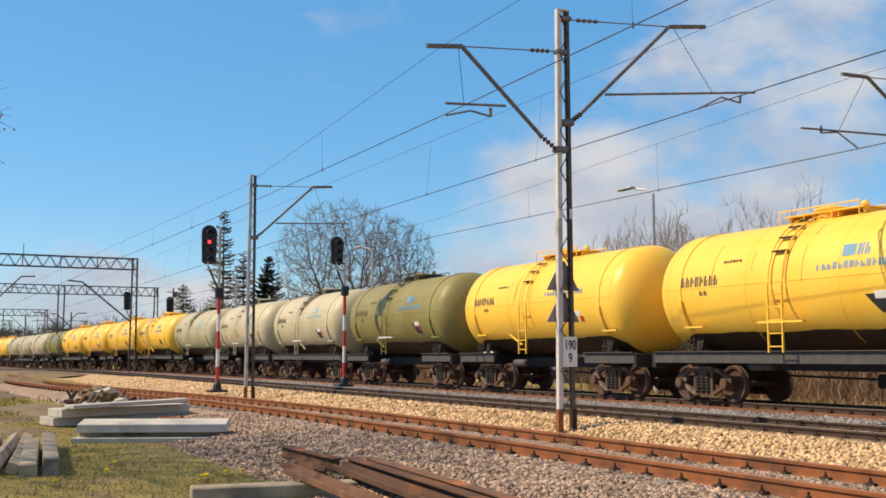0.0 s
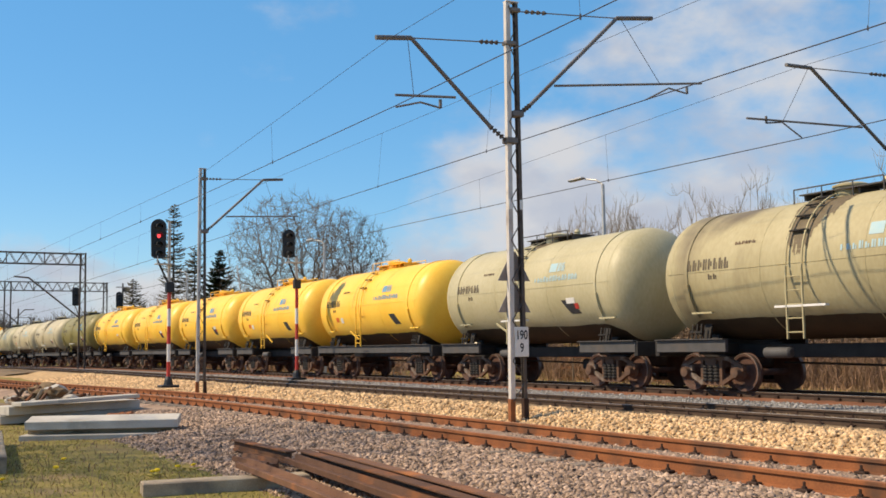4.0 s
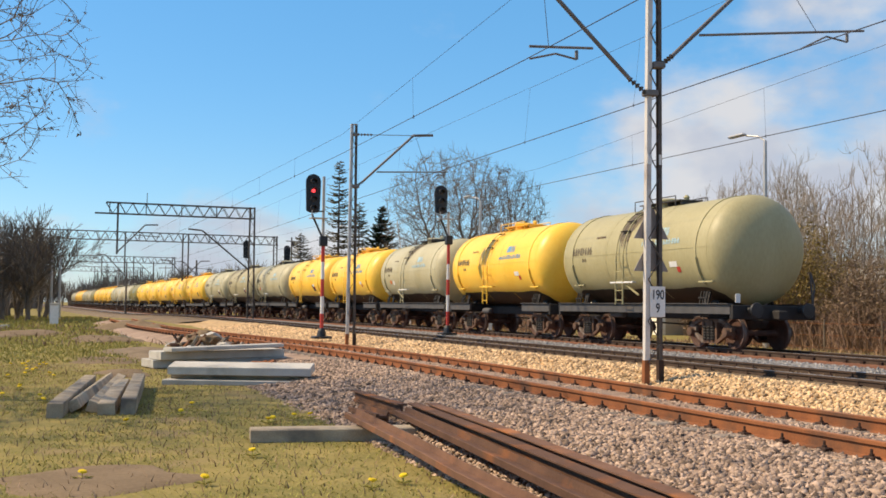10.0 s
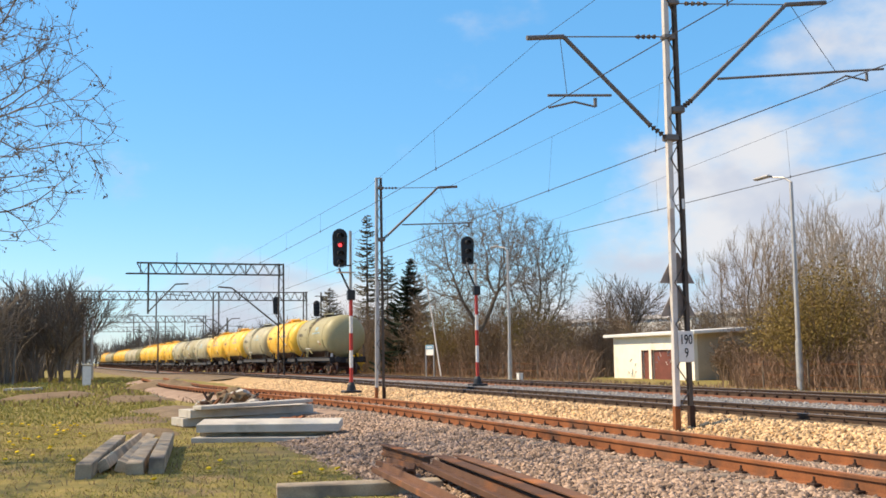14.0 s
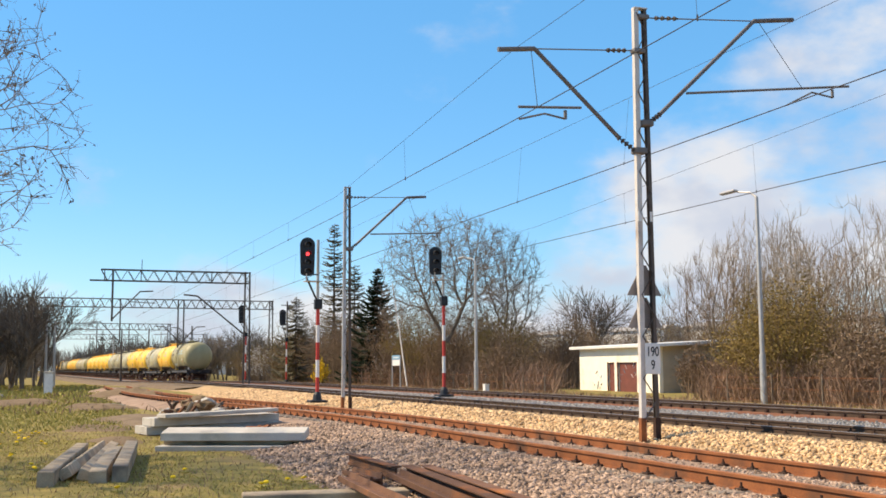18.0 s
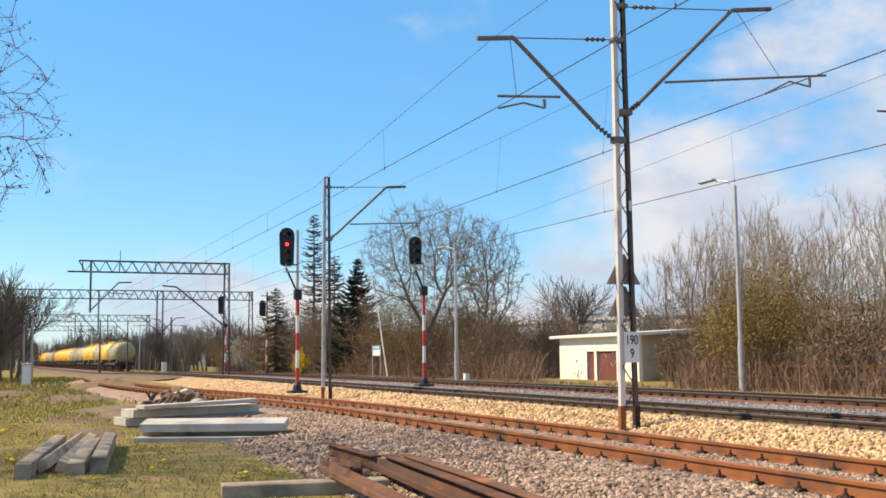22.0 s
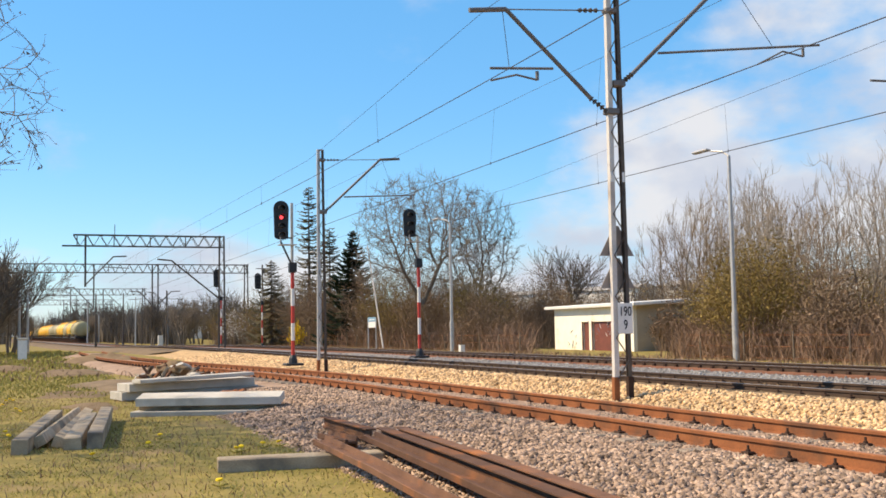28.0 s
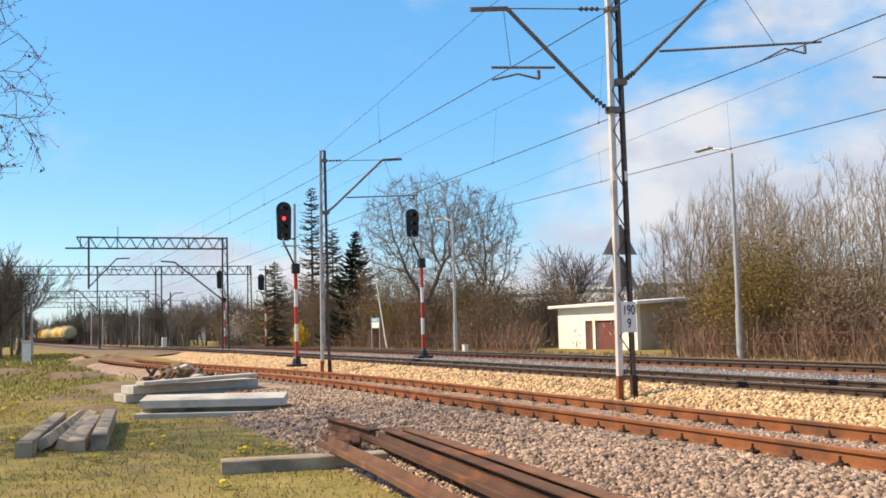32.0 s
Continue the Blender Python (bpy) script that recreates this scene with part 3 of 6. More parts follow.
def wagon_meshes():
    w = {}
    prof = []
    for i in range(11):
        a = i / 10 * math.pi / 2
        prof.append((max(TANK_R * math.sin(a) ** 0.9, 0.02), -5.56 + 0.92 * (1 - math.cos(a)) ** 0.95))
    full = prof + [(r, -h) for r, h in prof[::-1]]
    tank = Geo().lathe([(r, h) for r, h in full], "y", 56, (0, 0, TANK_Z))
    w["tank"] = tank
    # centre sill and bolsters
    g = Geo().box((0, 0, 1.02), (0.62, 11.2, 0.34), bevel=0.02)
    for y in (-3.9, 3.9):
        g.box((0, y, 1.08), (2.5, 0.5, 0.3), bevel=0.02)
    for y in (-5.55, 5.55):
        g.box((0, y, 1.1), (2.9, 0.16, 0.42), bevel=0.02)
    w["frame"] = g
    g = Geo()
    g.box((0, 0, 0.04), (0.10, 2.6, 0.32), bevel=0.015)
    g.box((0.03, 0, 0.212), (0.2, 2.6, 0.025))
    w["sill"] = g
    w["long_sill"] = Geo().box((0, 0, 0.02), (0.09, 11.0, 0.30), bevel=0.012).box((0.03, 0, 0.182), (0.18, 11.0, 0.022))
    # saddle: sloping struts that carry the tank's end
    g = Geo()
    for s in (-1, 1):
        g.beam((s * 1.22, 0, 1.2), (s * 1.08, 0, 1.72), 0.26, 0.06)
        g.beam((s * 0.8, 0.1, 1.15), (s * 0.75, 0.1, 1.45), 0.3, 0.1)
    g.box((0, 0, 1.28), (2.2, 0.34, 0.12), bevel=0.015)
    w["saddle"] = g
    # bogie side frame
    g = Geo()
    for (y0, z0), (y1, z1) in (((-1.1, 0.6), (-0.55, 0.84)), ((-0.6, 0.83), (0.6, 0.83)), ((0.55, 0.84), (1.1, 0.6)), ((-1.05, 0.55), (-0.38, 0.2)), ((-0.42, 0.2), (0.42, 0.2)), ((0.38, 0.2), (1.05, 0.55)), ((-0.34, 0.16), (-0.34, 0.84)), ((0.34, 0.16), (0.34, 0.84))):
        g.beam((-0.045, y0, z0), (-0.045, y1, z1), 0.11, 0.10)
    for y in (-0.925, 0.925):
        g.box((-0.045, y, 0.58), (0.12, 0.42, 0.16), bevel=0.02)
    w["side_frame"] = g
    prof = [(0.08, 0.24)]
    for k in range(5):
        prof += [(0.095, 0.27 + k * 0.085), (0.095, 0.30 + k * 0.085), (0.07, 0.325 + k * 0.085)]
    w["spring"] = Geo().lathe(prof, "z", 10)
    w["axle_box"] = Geo().lathe([(0.02, -0.16), (0.13, -0.15), (0.15, -0.05), (0.15, 0.06), (0.19, 0.07), (0.19, 0.12), (0.05, 0.13)], "x", 12, (0, 0, WHEEL_R))
    w["bolster"] = Geo().box((0, 0, 0.72), (2.2, 0.38, 0.3), bevel=0.04)
    g = Geo()
    prof = [(0.10, -0.04), (0.16, 0.03), (0.36, 0.015), (0.41, -0.05), (WHEEL_R, -0.065), (WHEEL_R + 0.002, 0.045), (WHEEL_R + 0.028, 0.055), (WHEEL_R + 0.026, 0.085), (0.40, 0.085), (0.34, 0.06), (0.16, 0.085), (0.10, 0.13)]
    w["wheel"] = Geo().lathe(prof, "x", 32)
    w["tread"] = Geo().lathe([(WHEEL_R - 0.012, -0.07), (WHEEL_R + 0.0035, -0.066), (WHEEL_R + 0.0035, 0.04), (WHEEL_R - 0.012, 0.042)], "x", 32, (0, 0, 0), False)
    w["axle"] = Geo().tube((-0.85, 0, 0), (0.85, 0, 0), 0.085, n=12)
    # ladder and walkway
    g = Geo()
    for dy in (-0.24, 0.24):
        g.beam((-1.78, dy, 1.30), (-1.78, dy, 2.99), 0.05, 0.035)
        for i in range(9):
            a0, a1 = radians(88 - 8 * i), radians(80 - 8 * i)
            g.beam((-(TANK_R + 0.09) * math.sin(a0), dy, TANK_Z + (TANK_R + 0.09) * math.cos(a0)), (-(TANK_R + 0.09) * math.sin(a1), dy, TANK_Z + (TANK_R + 0.09) * math.cos(a1)), 0.04, 0.03)
    w["ladder_rails"] = g
    w["rung"] = Geo().tube((0, -0.25, 0), (0, 0.25, 0), 0.016, n=6)
    w["step"] = Geo().box((0, 0, 0), (0.11, 0.5, 0.035), bevel=0.006)
    g = Geo().box((0, 0, TANK_Z + TANK_R + 0.13), (0.9, 2.6, 0.03))
    for y in (-1.2, -0.4, 0.4, 1.2):
        g.box((0, y, TANK_Z + TANK_R + 0.06), (0.7, 0.05, 0.14))
    w["walkway"] = g
    g = Geo()
    for x in (-0.62, 0.62):
        for y in (-1.3, -0.45, 0.45, 1.3):
            g.tube((x, y, TANK_Z + TANK_R - 0.10), (x, y, TANK_Z + TANK_R + 0.25), 0.018, n=6)
        g.tube((x, -1.3, TANK_Z + TANK_R + 0.25), (x, 1.3, TANK_Z + TANK_R + 0.25), 0.018, n=6)
    w["top_rail"] = g
    w["hatch"] = Geo().lathe([(0.40, 0.0), (0.40, 0.24), (0.44, 0.25), (0.44, 0.29), (0.30, 0.34), (0.02, 0.36)], "z", 20, (0, 0.1, TANK_Z + TANK_R - 0.05))
    w["valve"] = Geo().lathe([(0.09, 0.0), (0.09, 0.3), (0.12, 0.31), (0.05, 0.4)], "z", 10, (0.1, -0.85, TANK_Z + TANK_R - 0.05))
    g = Geo().box((0, 5.85, 1.02), (0.3, 0.36, 0.3), bevel=0.05)
    g.tube((0, 5.4, 1.02), (0, 5.8, 1.02), 0.11, n=10)
    w["coupler"] = g
    g = Geo().lathe([(0.09, -0.42), (0.13, -0.38), (0.13, 0.38), (0.09, 0.42)], "y", 14, (-1.15, 1.5, 0.98))
    w["air_tank"] = g
    g = Geo().box((0.2, -1.4, 0.62), (0.3, 0.7, 0.34), bevel=0.04)
    g.tube((0.2, -1.0, 0.66), (0.2, 2.6, 0.72), 0.03, n=6)
    w["brake_gear"] = g
    g = Geo().beam((-1.62, 0.35, 1.62), (-1.70, 1.05, 1.98), 0.05, 0.05)
    w["brace"] = g
    g = Geo()
    g.beam((-1.74, -0.55, 2.05), (-1.74, 0.95, 2.05), 0.13, 0.05)
    w["side_step"] = g
    return w


WM = wagon_meshes()
WMESH = {}


def wagon_mesh(key, material, smooth=False):
    k = (key, material.name)
    if k not in WMESH:
        me = WM[key].mesh(key, material)
        if smooth:
            soft_edges(me)
        WMESH[k] = me
    return WMESH[k]


STRAPS = {}
MARKS = {}


def wagon(colour, label, seed, last=False):
    rnd = random.Random(seed)
    paint = M_TANK[colour]
    trim = paint
    t = thing("tank_wagon", (0, 0, 0), label, "tank wagon", "wagons of the tank train")
    tank = share("tank", wagon_mesh("tank", paint, True), t, Matrix())
    for y in (-4.05, 4.05):
        k = ("strap", y, colour)
        if k not in STRAPS:
            STRAPS[k] = arc_band(y, 0.10, TANK_R, -130, 130, 40, 0.025).mesh("strap", paint)
        share("strap", STRAPS[k], tank, Matrix())
    for y in (-1.55, 1.5):
        k = ("seam", y, colour)
        if k not in STRAPS:
            STRAPS[k] = arc_band(y, 0.03, TANK_R, -150, 150, 40, 0.006).mesh("weld_seam", paint)
        share("weld_seam", STRAPS[k], tank, Matrix())
    k = ("long_seam", colour)
    if k not in STRAPS:
        g = Geo()
        for s in (-1, 1):
            g.box((s * (TANK_R + 0.001), 0, TANK_Z + 0.06), (0.014, 9.5, 0.012))
        STRAPS[k] = g.mesh("weld_seam", paint)
        STRAPS["rim", colour] = Geo().lathe([(TANK_R - 0.02, -0.018), (TANK_R + 0.004, -0.016), (TANK_R + 0.004, 0.016), (TANK_R - 0.02, 0.018)], "y", 56, (0, 0, TANK_Z)).mesh("end_seam", paint)
    share("weld_seam", STRAPS[k], tank, Matrix())
    for y in (-4.63, 4.63):
        share("end_seam", STRAPS["rim", colour], tank, pose(0, y, 0))
    for y in (-4.05, 4.05):
        k = ("gusset", colour)
        if k not in STRAPS:
            g = Geo()
            for dy in (-0.16, 0.0, 0.16):
                g.beam((-1.42, dy, 1.27), (-1.30, dy + 0.05, 1.72), 0.03, 0.05)
            g.box((-1.40, 0, 1.52), (0.04, 0.46, 0.05))
            STRAPS[k] = g.mesh("strap_clamp", M_FRAME)
        share("strap_clamp", STRAPS[k], t, pose(0, y, 0))
        for side in (-1, 1):
            k = ("fin", y, colour, side)
            if k not in STRAPS:
                STRAPS[k] = arc_band(y, 0.17, TANK_R, side * 98, side * 127, 10, 0.07).mesh("strap_foot", paint)
            share("strap_foot", STRAPS[k], t, Matrix())
        k = ("foot_step", colour)
        if k not in STRAPS:
            STRAPS[k] = Geo().beam((-1.60, -0.12, 2.0), (-1.60, -0.85, 2.0), 0.09, 0.045).beam((-1.50, -0.7, 1.98), (-1.60, -0.7, 1.98), 0.03, 0.03).mesh("foot_step", paint)
        share("foot_step", STRAPS[k], t, pose(0, y, 0))
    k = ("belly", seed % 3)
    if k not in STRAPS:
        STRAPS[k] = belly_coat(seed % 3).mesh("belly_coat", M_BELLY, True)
    tagged(share("belly_coat", STRAPS[k], tank, Matrix()), "dark underside, shade painted in with oily grime")
    if colour == "yellow":
        k = ("drip", seed % 4)
        if k not in STRAPS:
            STRAPS[k] = drips(seed % 4 + 60).mesh("grime_run", M_GRIME)
        tagged(share("grime_run", STRAPS[k], tank, Matrix()), kind="stuff")
    share("frame", wagon_mesh("frame", M_FRAME), t, Matrix())
    for s in (-1.42, 1.42):
        if seed % 3 and not last:
            for y in (-4.25, 4.25):
                share("side_sill", wagon_mesh("sill", M_SILL), t, pose(s, y, 1.12, 0, 0, 0 if s > 0 else 180))
        else:
            share("side_sill", wagon_mesh("long_sill", M_SILL), t, pose(s, 0, 1.16, 0, 0, 0 if s > 0 else 180))
    for y in (-3.9, 3.9):
        share("saddle", wagon_mesh("saddle", M_FRAME), t, pose(0, y, 0))
        bogie = share("bogie", wagon_mesh("bolster", M_BOGIE, True), t, pose(0, y, 0))
        for s in (-1, 1):
            share("side_frame", wagon_mesh("side_frame", M_BOGIE), bogie, pose(s * 1.02 + 0.045, 0, 0))
            for k in (-0.2, 0.0, 0.2):
                share("spring", wagon_mesh("spring", M_FRAME), bogie, pose(s * 1.06, k, 0))
            for k in (-0.925, 0.925):
                share("axle_box", wagon_mesh("axle_box", M_BOGIE, True), bogie, pose(s * 1.04, k, 0, 0, 0, 0 if s < 0 else 180))
        for d in (-0.925, 0.925):
            share("axle", wagon_mesh("axle", M_WHEEL), bogie, pose(0, d, WHEEL_R))
            for s in (-1, 1):
                share("wheel", wagon_mesh("wheel", M_WHEEL, True), bogie, pose(s * 0.775, d, WHEEL_R, 0, 0, 0 if s < 0 else 180))
                share("wheel_tread", wagon_mesh("tread", M_TYRE, True), bogie, pose(s * 0.775, d, WHEEL_R, 0, 0, 0 if s < 0 else 180))
    ladder = share("ladder", wagon_mesh("ladder_rails", trim), t, pose(0, 0.35, 0))
    for i in range(5):
        share("rung", wagon_mesh("rung", trim), ladder, pose(-1.78, 0, 1.45 + 0.32 * i))
    for a in (20, 34, 48, 62):
        a = radians(a)
        share("step", wagon_mesh("step", M_FRAME), ladder, pose(-(TANK_R + 0.07) * math.sin(a), 0, TANK_Z + (TANK_R + 0.07) * math.cos(a)))
    share("walkway", wagon_mesh("walkway", trim if colour == "yellow" else M_SILL), t, Matrix())
    share("top_rail", wagon_mesh("top_rail", trim if colour == "yellow" else M_SILL), t, Matrix())
    share("hatch", wagon_mesh("hatch", trim, True), t, Matrix())
    share("valve", wagon_mesh("valve", trim, True), t, Matrix())
    for r in (0, 180):
        share("coupler", wagon_mesh("coupler", M_FRAME), t, pose(0, 0, 0, 0, 0, r))
    share("air_tank", wagon_mesh("air_tank", M_SILL, True), t, Matrix())
    share("brake_gear", wagon_mesh("brake_gear", M_FRAME), t, Matrix())
    if rnd.random() < 0.5:
        share("brace", wagon_mesh("brace", trim), t, pose(0, -1.0 if rnd.random() < 0.5 else 0.3, 0))
    if colour != "yellow" or rnd.random() < 0.35:
        share("side_step", wagon_mesh("side_step", M_WHITE if colour != "yellow" else trim), t, Matrix())
    if colour != "yellow":
        key = ("oil", seed % 4 if colour != "dirty" else 0)
        if key not in STRAPS:
            k = random.Random(seed * 7)
            g = Geo()
            y, far, u = -0.55, (95, 34, 70, 26)[key[1]], 0.5
            while y < 0.85:
                w = k.uniform(0.02, 0.06)
                u = min(max(u + k.uniform(-0.22, 0.22), 0.1), 1.0)
                edge = max(1 - ((y - 0.15) / 0.72) ** 2, 0.0) ** 0.5
                if edge * u > 0.08:
                    s = on_tank(y, y + w, 3, 6 + far * edge * (0.45 + 0.55 * u), 0.0035, 10)
                    n = len(g.v)
                    g.v += s.v
                    g.f += [tuple(q + n for q in f) for f in s.f]
                y += w
            STRAPS[key] = g.mesh("oil_stain", M_OIL)
        share("oil_stain", STRAPS[key], tank, Matrix())
    # painted marks
    kind = "blue" if colour in ("yellow", "olive") else "pale"
    if not MARKS:
        MARKS["number"] = lettering(4.0, 1.5, 77, 86.5, 8, 3).mesh("number_marking", M_FADED)
        MARKS["small"] = lettering(3.25, 0.36, 90.5, 95, 2, 4).mesh("small_marking", M_FADED)
        MARKS["stencil"] = lettering(2.4, 0.7, 64, 67, 6, 6).mesh("stencil_marking", M_BOGIE)
        for nm, mt in (("blue", M_BLUE), ("pale", M_PALEBLUE)):
            MARKS[nm] = lettering(-0.9, 2.3, 76, 82, 14, 5, 1.0).mesh("slogan_marking", mt)
            MARKS[nm + "_sign"] = join(on_tank(-2.0, -1.62, 62, 72), lettering(-2.06, 0.42, 62, 72, 2, 7)).mesh("emblem_marking", mt)
        MARKS["orange"] = on_tank(2.75, 3.05, 103, 110).mesh("orange_label", M_ORANGE)
        MARKS["white"] = on_tank(2.3, 2.55, 104, 112).mesh("white_label", M_WHITE)
        MARKS["white_aft"] = on_tank(-2.98, -2.55, 101, 107, 0.010).mesh("white_label", M_WHITE)
        g = on_tank(-2.80, -2.28, 103, 118.4, 0.005, 7)
        g.v = [(x, y - 0.05 * (i // 2), z) for i, (x, y, z) in enumerate(g.v)]
        MARKS["placard"] = g.mesh("dark_placard", M_INK)
        MARKS["red"] = on_tank(-3.12, -2.93, 107, 113, 0.010).mesh("red_label", M_RED)
    for nm, key in (("number_marking", "number"), ("small_marking", "small"), ("stencil_marking", "stencil"), ("slogan_marking", kind), ("emblem_marking", kind + "_sign")):
        tagged(share(nm, MARKS[key], tank, Matrix()), kind="stuff")
    if rnd.random() < 0.6:
        share("orange_label", MARKS["orange"], tank, Matrix())
        share("white_label", MARKS["white"], tank, Matrix())
    else:
        share("white_label", MARKS["white_aft"], tank, Matrix())
        share("red_label", MARKS["red"], tank, Matrix())
    if rnd.random() < 0.7:
        share("dark_placard", MARKS["placard"], tank, Matrix())
    if last:
        for s in (-0.9, 0.9):
            g = Geo().lathe([(0.02, -6.05), (0.21, -6.04), (0.23, -6.0), (0.21, -5.96), (0.09, -5.93), (0.09, -5.6)], "y", 18, (s, 0, 1.16))
            part("buffer", g, M_BLACK, t, smooth=True)
        part("tail_plate", Geo().box((-1.3, -5.66, 1.5), (0.16, 0.02, 0.26), bevel=0.005), M_WHITE, t, "white tail marker plate")
        part("end_ladder", Geo().beam((1.3, -5.7, 1.3), (1.2, -5.72, 2.3), 0.04, 0.04).beam((1.3, -5.7, 1.3), (1.35, -5.72, 1.9), 0.04, 0.04).beam((1.35, -5.72, 1.9), (1.2, -5.72, 2.3), 0.04, 0.04), M_SILL, t)
    return t


TONES = "moss yellow cream yellow yellow cream dirty cream yellow yellow yellow yellow yellow olive pale pale cream yellow yellow yellow yellow olive pale cream cream yellow yellow yellow pale cream".split()
SAY = {
    "yellow": "bright yellow railway tank wagon with a black frame",
    "cream": "pale grey-green railway tank wagon with a ladder",
    "moss": "moss-green railway tank wagon with black buffers",
    "pale": "cream-coloured railway tank wagon with faded marks",
    "olive": "dark olive-green railway tank wagon with blue lettering",
    "dirty": "grey-green railway tank wagon with dark oil stains",
}
PITCH, SPEED = 12.02, 14.45
WAGONS = []
for i, tone in enumerate(TONES):
    WAGONS.append(wagon(tone, SAY[tone] if i else "last pale green tank wagon with black buffers", 100 + i, i == 0))


def train_y(t):
    """Where the rear coupling of the train is at t seconds: it slows after it has passed."""
    u = max(t - 12.5, 0)
    return -118.8 + SPEED * t - 3.1 * (u - 0.8 * math.log(1 + u / 0.8))


def motions():
    times = [i * 1.0 for i in range(33)]
    for i, wg in enumerate(WAGONS):
        rows = []
        for t in times:
            y = train_y(t) + 6.01 + PITCH * i
            f, r = y + 3.9, y - 3.9
            turn = math.degrees(math.atan2(-(x_b(f) - x_b(r)), 7.8))
            rows.append((t, pose((x_b(f) + x_b(r)) / 2, y, (dip(f) + dip(r)) / 2, 0, 0, turn)))
        walk(wg, rows)


# ---- sleepers, fasteners, joints ----
ME_SLEEPER = Geo().box((0, 0, 0), (2.5, 0.24, 0.16), bevel=0.02).mesh("sleeper", M_SLEEPER)
ME_SLEEPER_DARK = Geo().box((0, 0, 0), (2.5, 0.24, 0.16), bevel=0.02).mesh("sleeper", M_OILY)
ME_CLIP = Geo().box((0, 0, 0.0), (0.09, 0.12, 0.03), bevel=0.006).lathe([(0.026, 0.0), (0.026, 0.035), (0.014, 0.036), (0.014, 0.075), (0.004, 0.08)], "z", 6).mesh("fastener", M_CLIP)


def laid(tr, fx, y0, y1, z, me, clips):
    for y in np.arange(y0, y1, 0.62):
        slope = math.degrees(math.atan2(-(fx(y + 0.5) - fx(y - 0.5)), 1.0))
        share("sleeper", me, tr, pose(fx(y), y, z - 0.08 + random.uniform(-0.008, 0.008), 0, 0, slope))
        if clips:
            for s in (-0.7525, 0.7525):
                for k in (-0.115, 0.115):
                    share("fastener", ME_CLIP, tr, pose(fx(y) + s + k, y, z + 0.014, 0, 0, slope + random.uniform(-8, 8)))


def clip_rest(fx, y0, y1, z, name):
    g = Geo()
    for y in np.arange(y0, y1, 0.62):
        for s in (-0.7525, 0.7525):
            for k in (-0.115, 0.115):
                g.box((fx(y) + s + k, y, z + 0.02 + dip(y)), (0.08, 0.11, 0.085))
    return g.mesh(name, M_CLIP)


# ---- catenary masts ----
def mast(name, x, y, z0, z1, label, lit=M_STEEL_LIT, width=0.31, top=0.20):
    t = thing(name, (x, y, z0), label, "catenary mast", "catenary masts")
    h = z1 - z0
    # side light is painted in: left leg and foot paler, right ones darker
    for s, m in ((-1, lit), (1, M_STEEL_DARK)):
        g = Geo()
        d = 0.105 if s < 0 else 0.075
        sec = [(-d, -0.05), (0, -0.05), (0, 0.05), (-d, 0.05), (-d, 0.038), (-0.012, 0.038), (-0.012, -0.038), (-d, -0.038)]
        for z, w in ((-0.3, width), (h, top)):
            g.v += [(s * (w / 2 + d / 2 + u), v, z) for u, v in sec]
        g.f += [(i, (i + 1) % 8, 8 + (i + 1) % 8, 8 + i) for i in range(8)]
        g.f += [(0, 1, 6, 7), (1, 2, 5, 6), (2, 3, 4, 5), (8, 15, 14, 9), (9, 14, 13, 10), (10, 13, 12, 11)]
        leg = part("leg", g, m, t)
        part("tarred_foot", Geo().beam((s * (width / 2 + 0.008), 0, -0.3), (s * (width / 2 + 0.004), 0, 0.36), 0.105, 0.115), M_RUST if s < 0 else M_CLIP, leg, "rust-streaked foot" if s < 0 else "dark foot, toned for the shaded side")
    n = int(h / 0.42)
    for i in range(n):
        a, b = 0.3 + i * (h - 0.4) / n, 0.3 + (i + 1) * (h - 0.4) / n
        s = 1 if i % 2 else -1
        wa, wb = (width + (top - width) * a / h) / 2, (width + (top - width) * b / h) / 2
        part("lattice_bar", Geo().beam((s * wa, -0.055, a), (-s * wb, -0.055, b), 0.03, 0.012), M_STEEL_DARK, t)
    part("cap", Geo().box((0, 0, h), (top + 0.1, 0.14, 0.03), bevel=0.005), lit, t)
    part("foundation", Geo().box((0, 0, -0.33), (width + 0.35, 0.5, 0.3), bevel=0.03), M_CONCRETE, t, "concrete foundation block")
    return t


def insulator(p, q, parent, r=0.055, n=5):
    g = Geo()
    p, q = Vector(p), Vector(q)
    g.tube(p, q, 0.018, n=6)
    for i in range(n):
        a = p.lerp(q, (i + 0.3) / n)
        b = p.lerp(q, (i + 0.7) / n)
        g.tube(a, b, r, r * 0.7, n=10)
    part("insulator", g, M_STEEL_DARK, parent, "dark ribbed insulator")


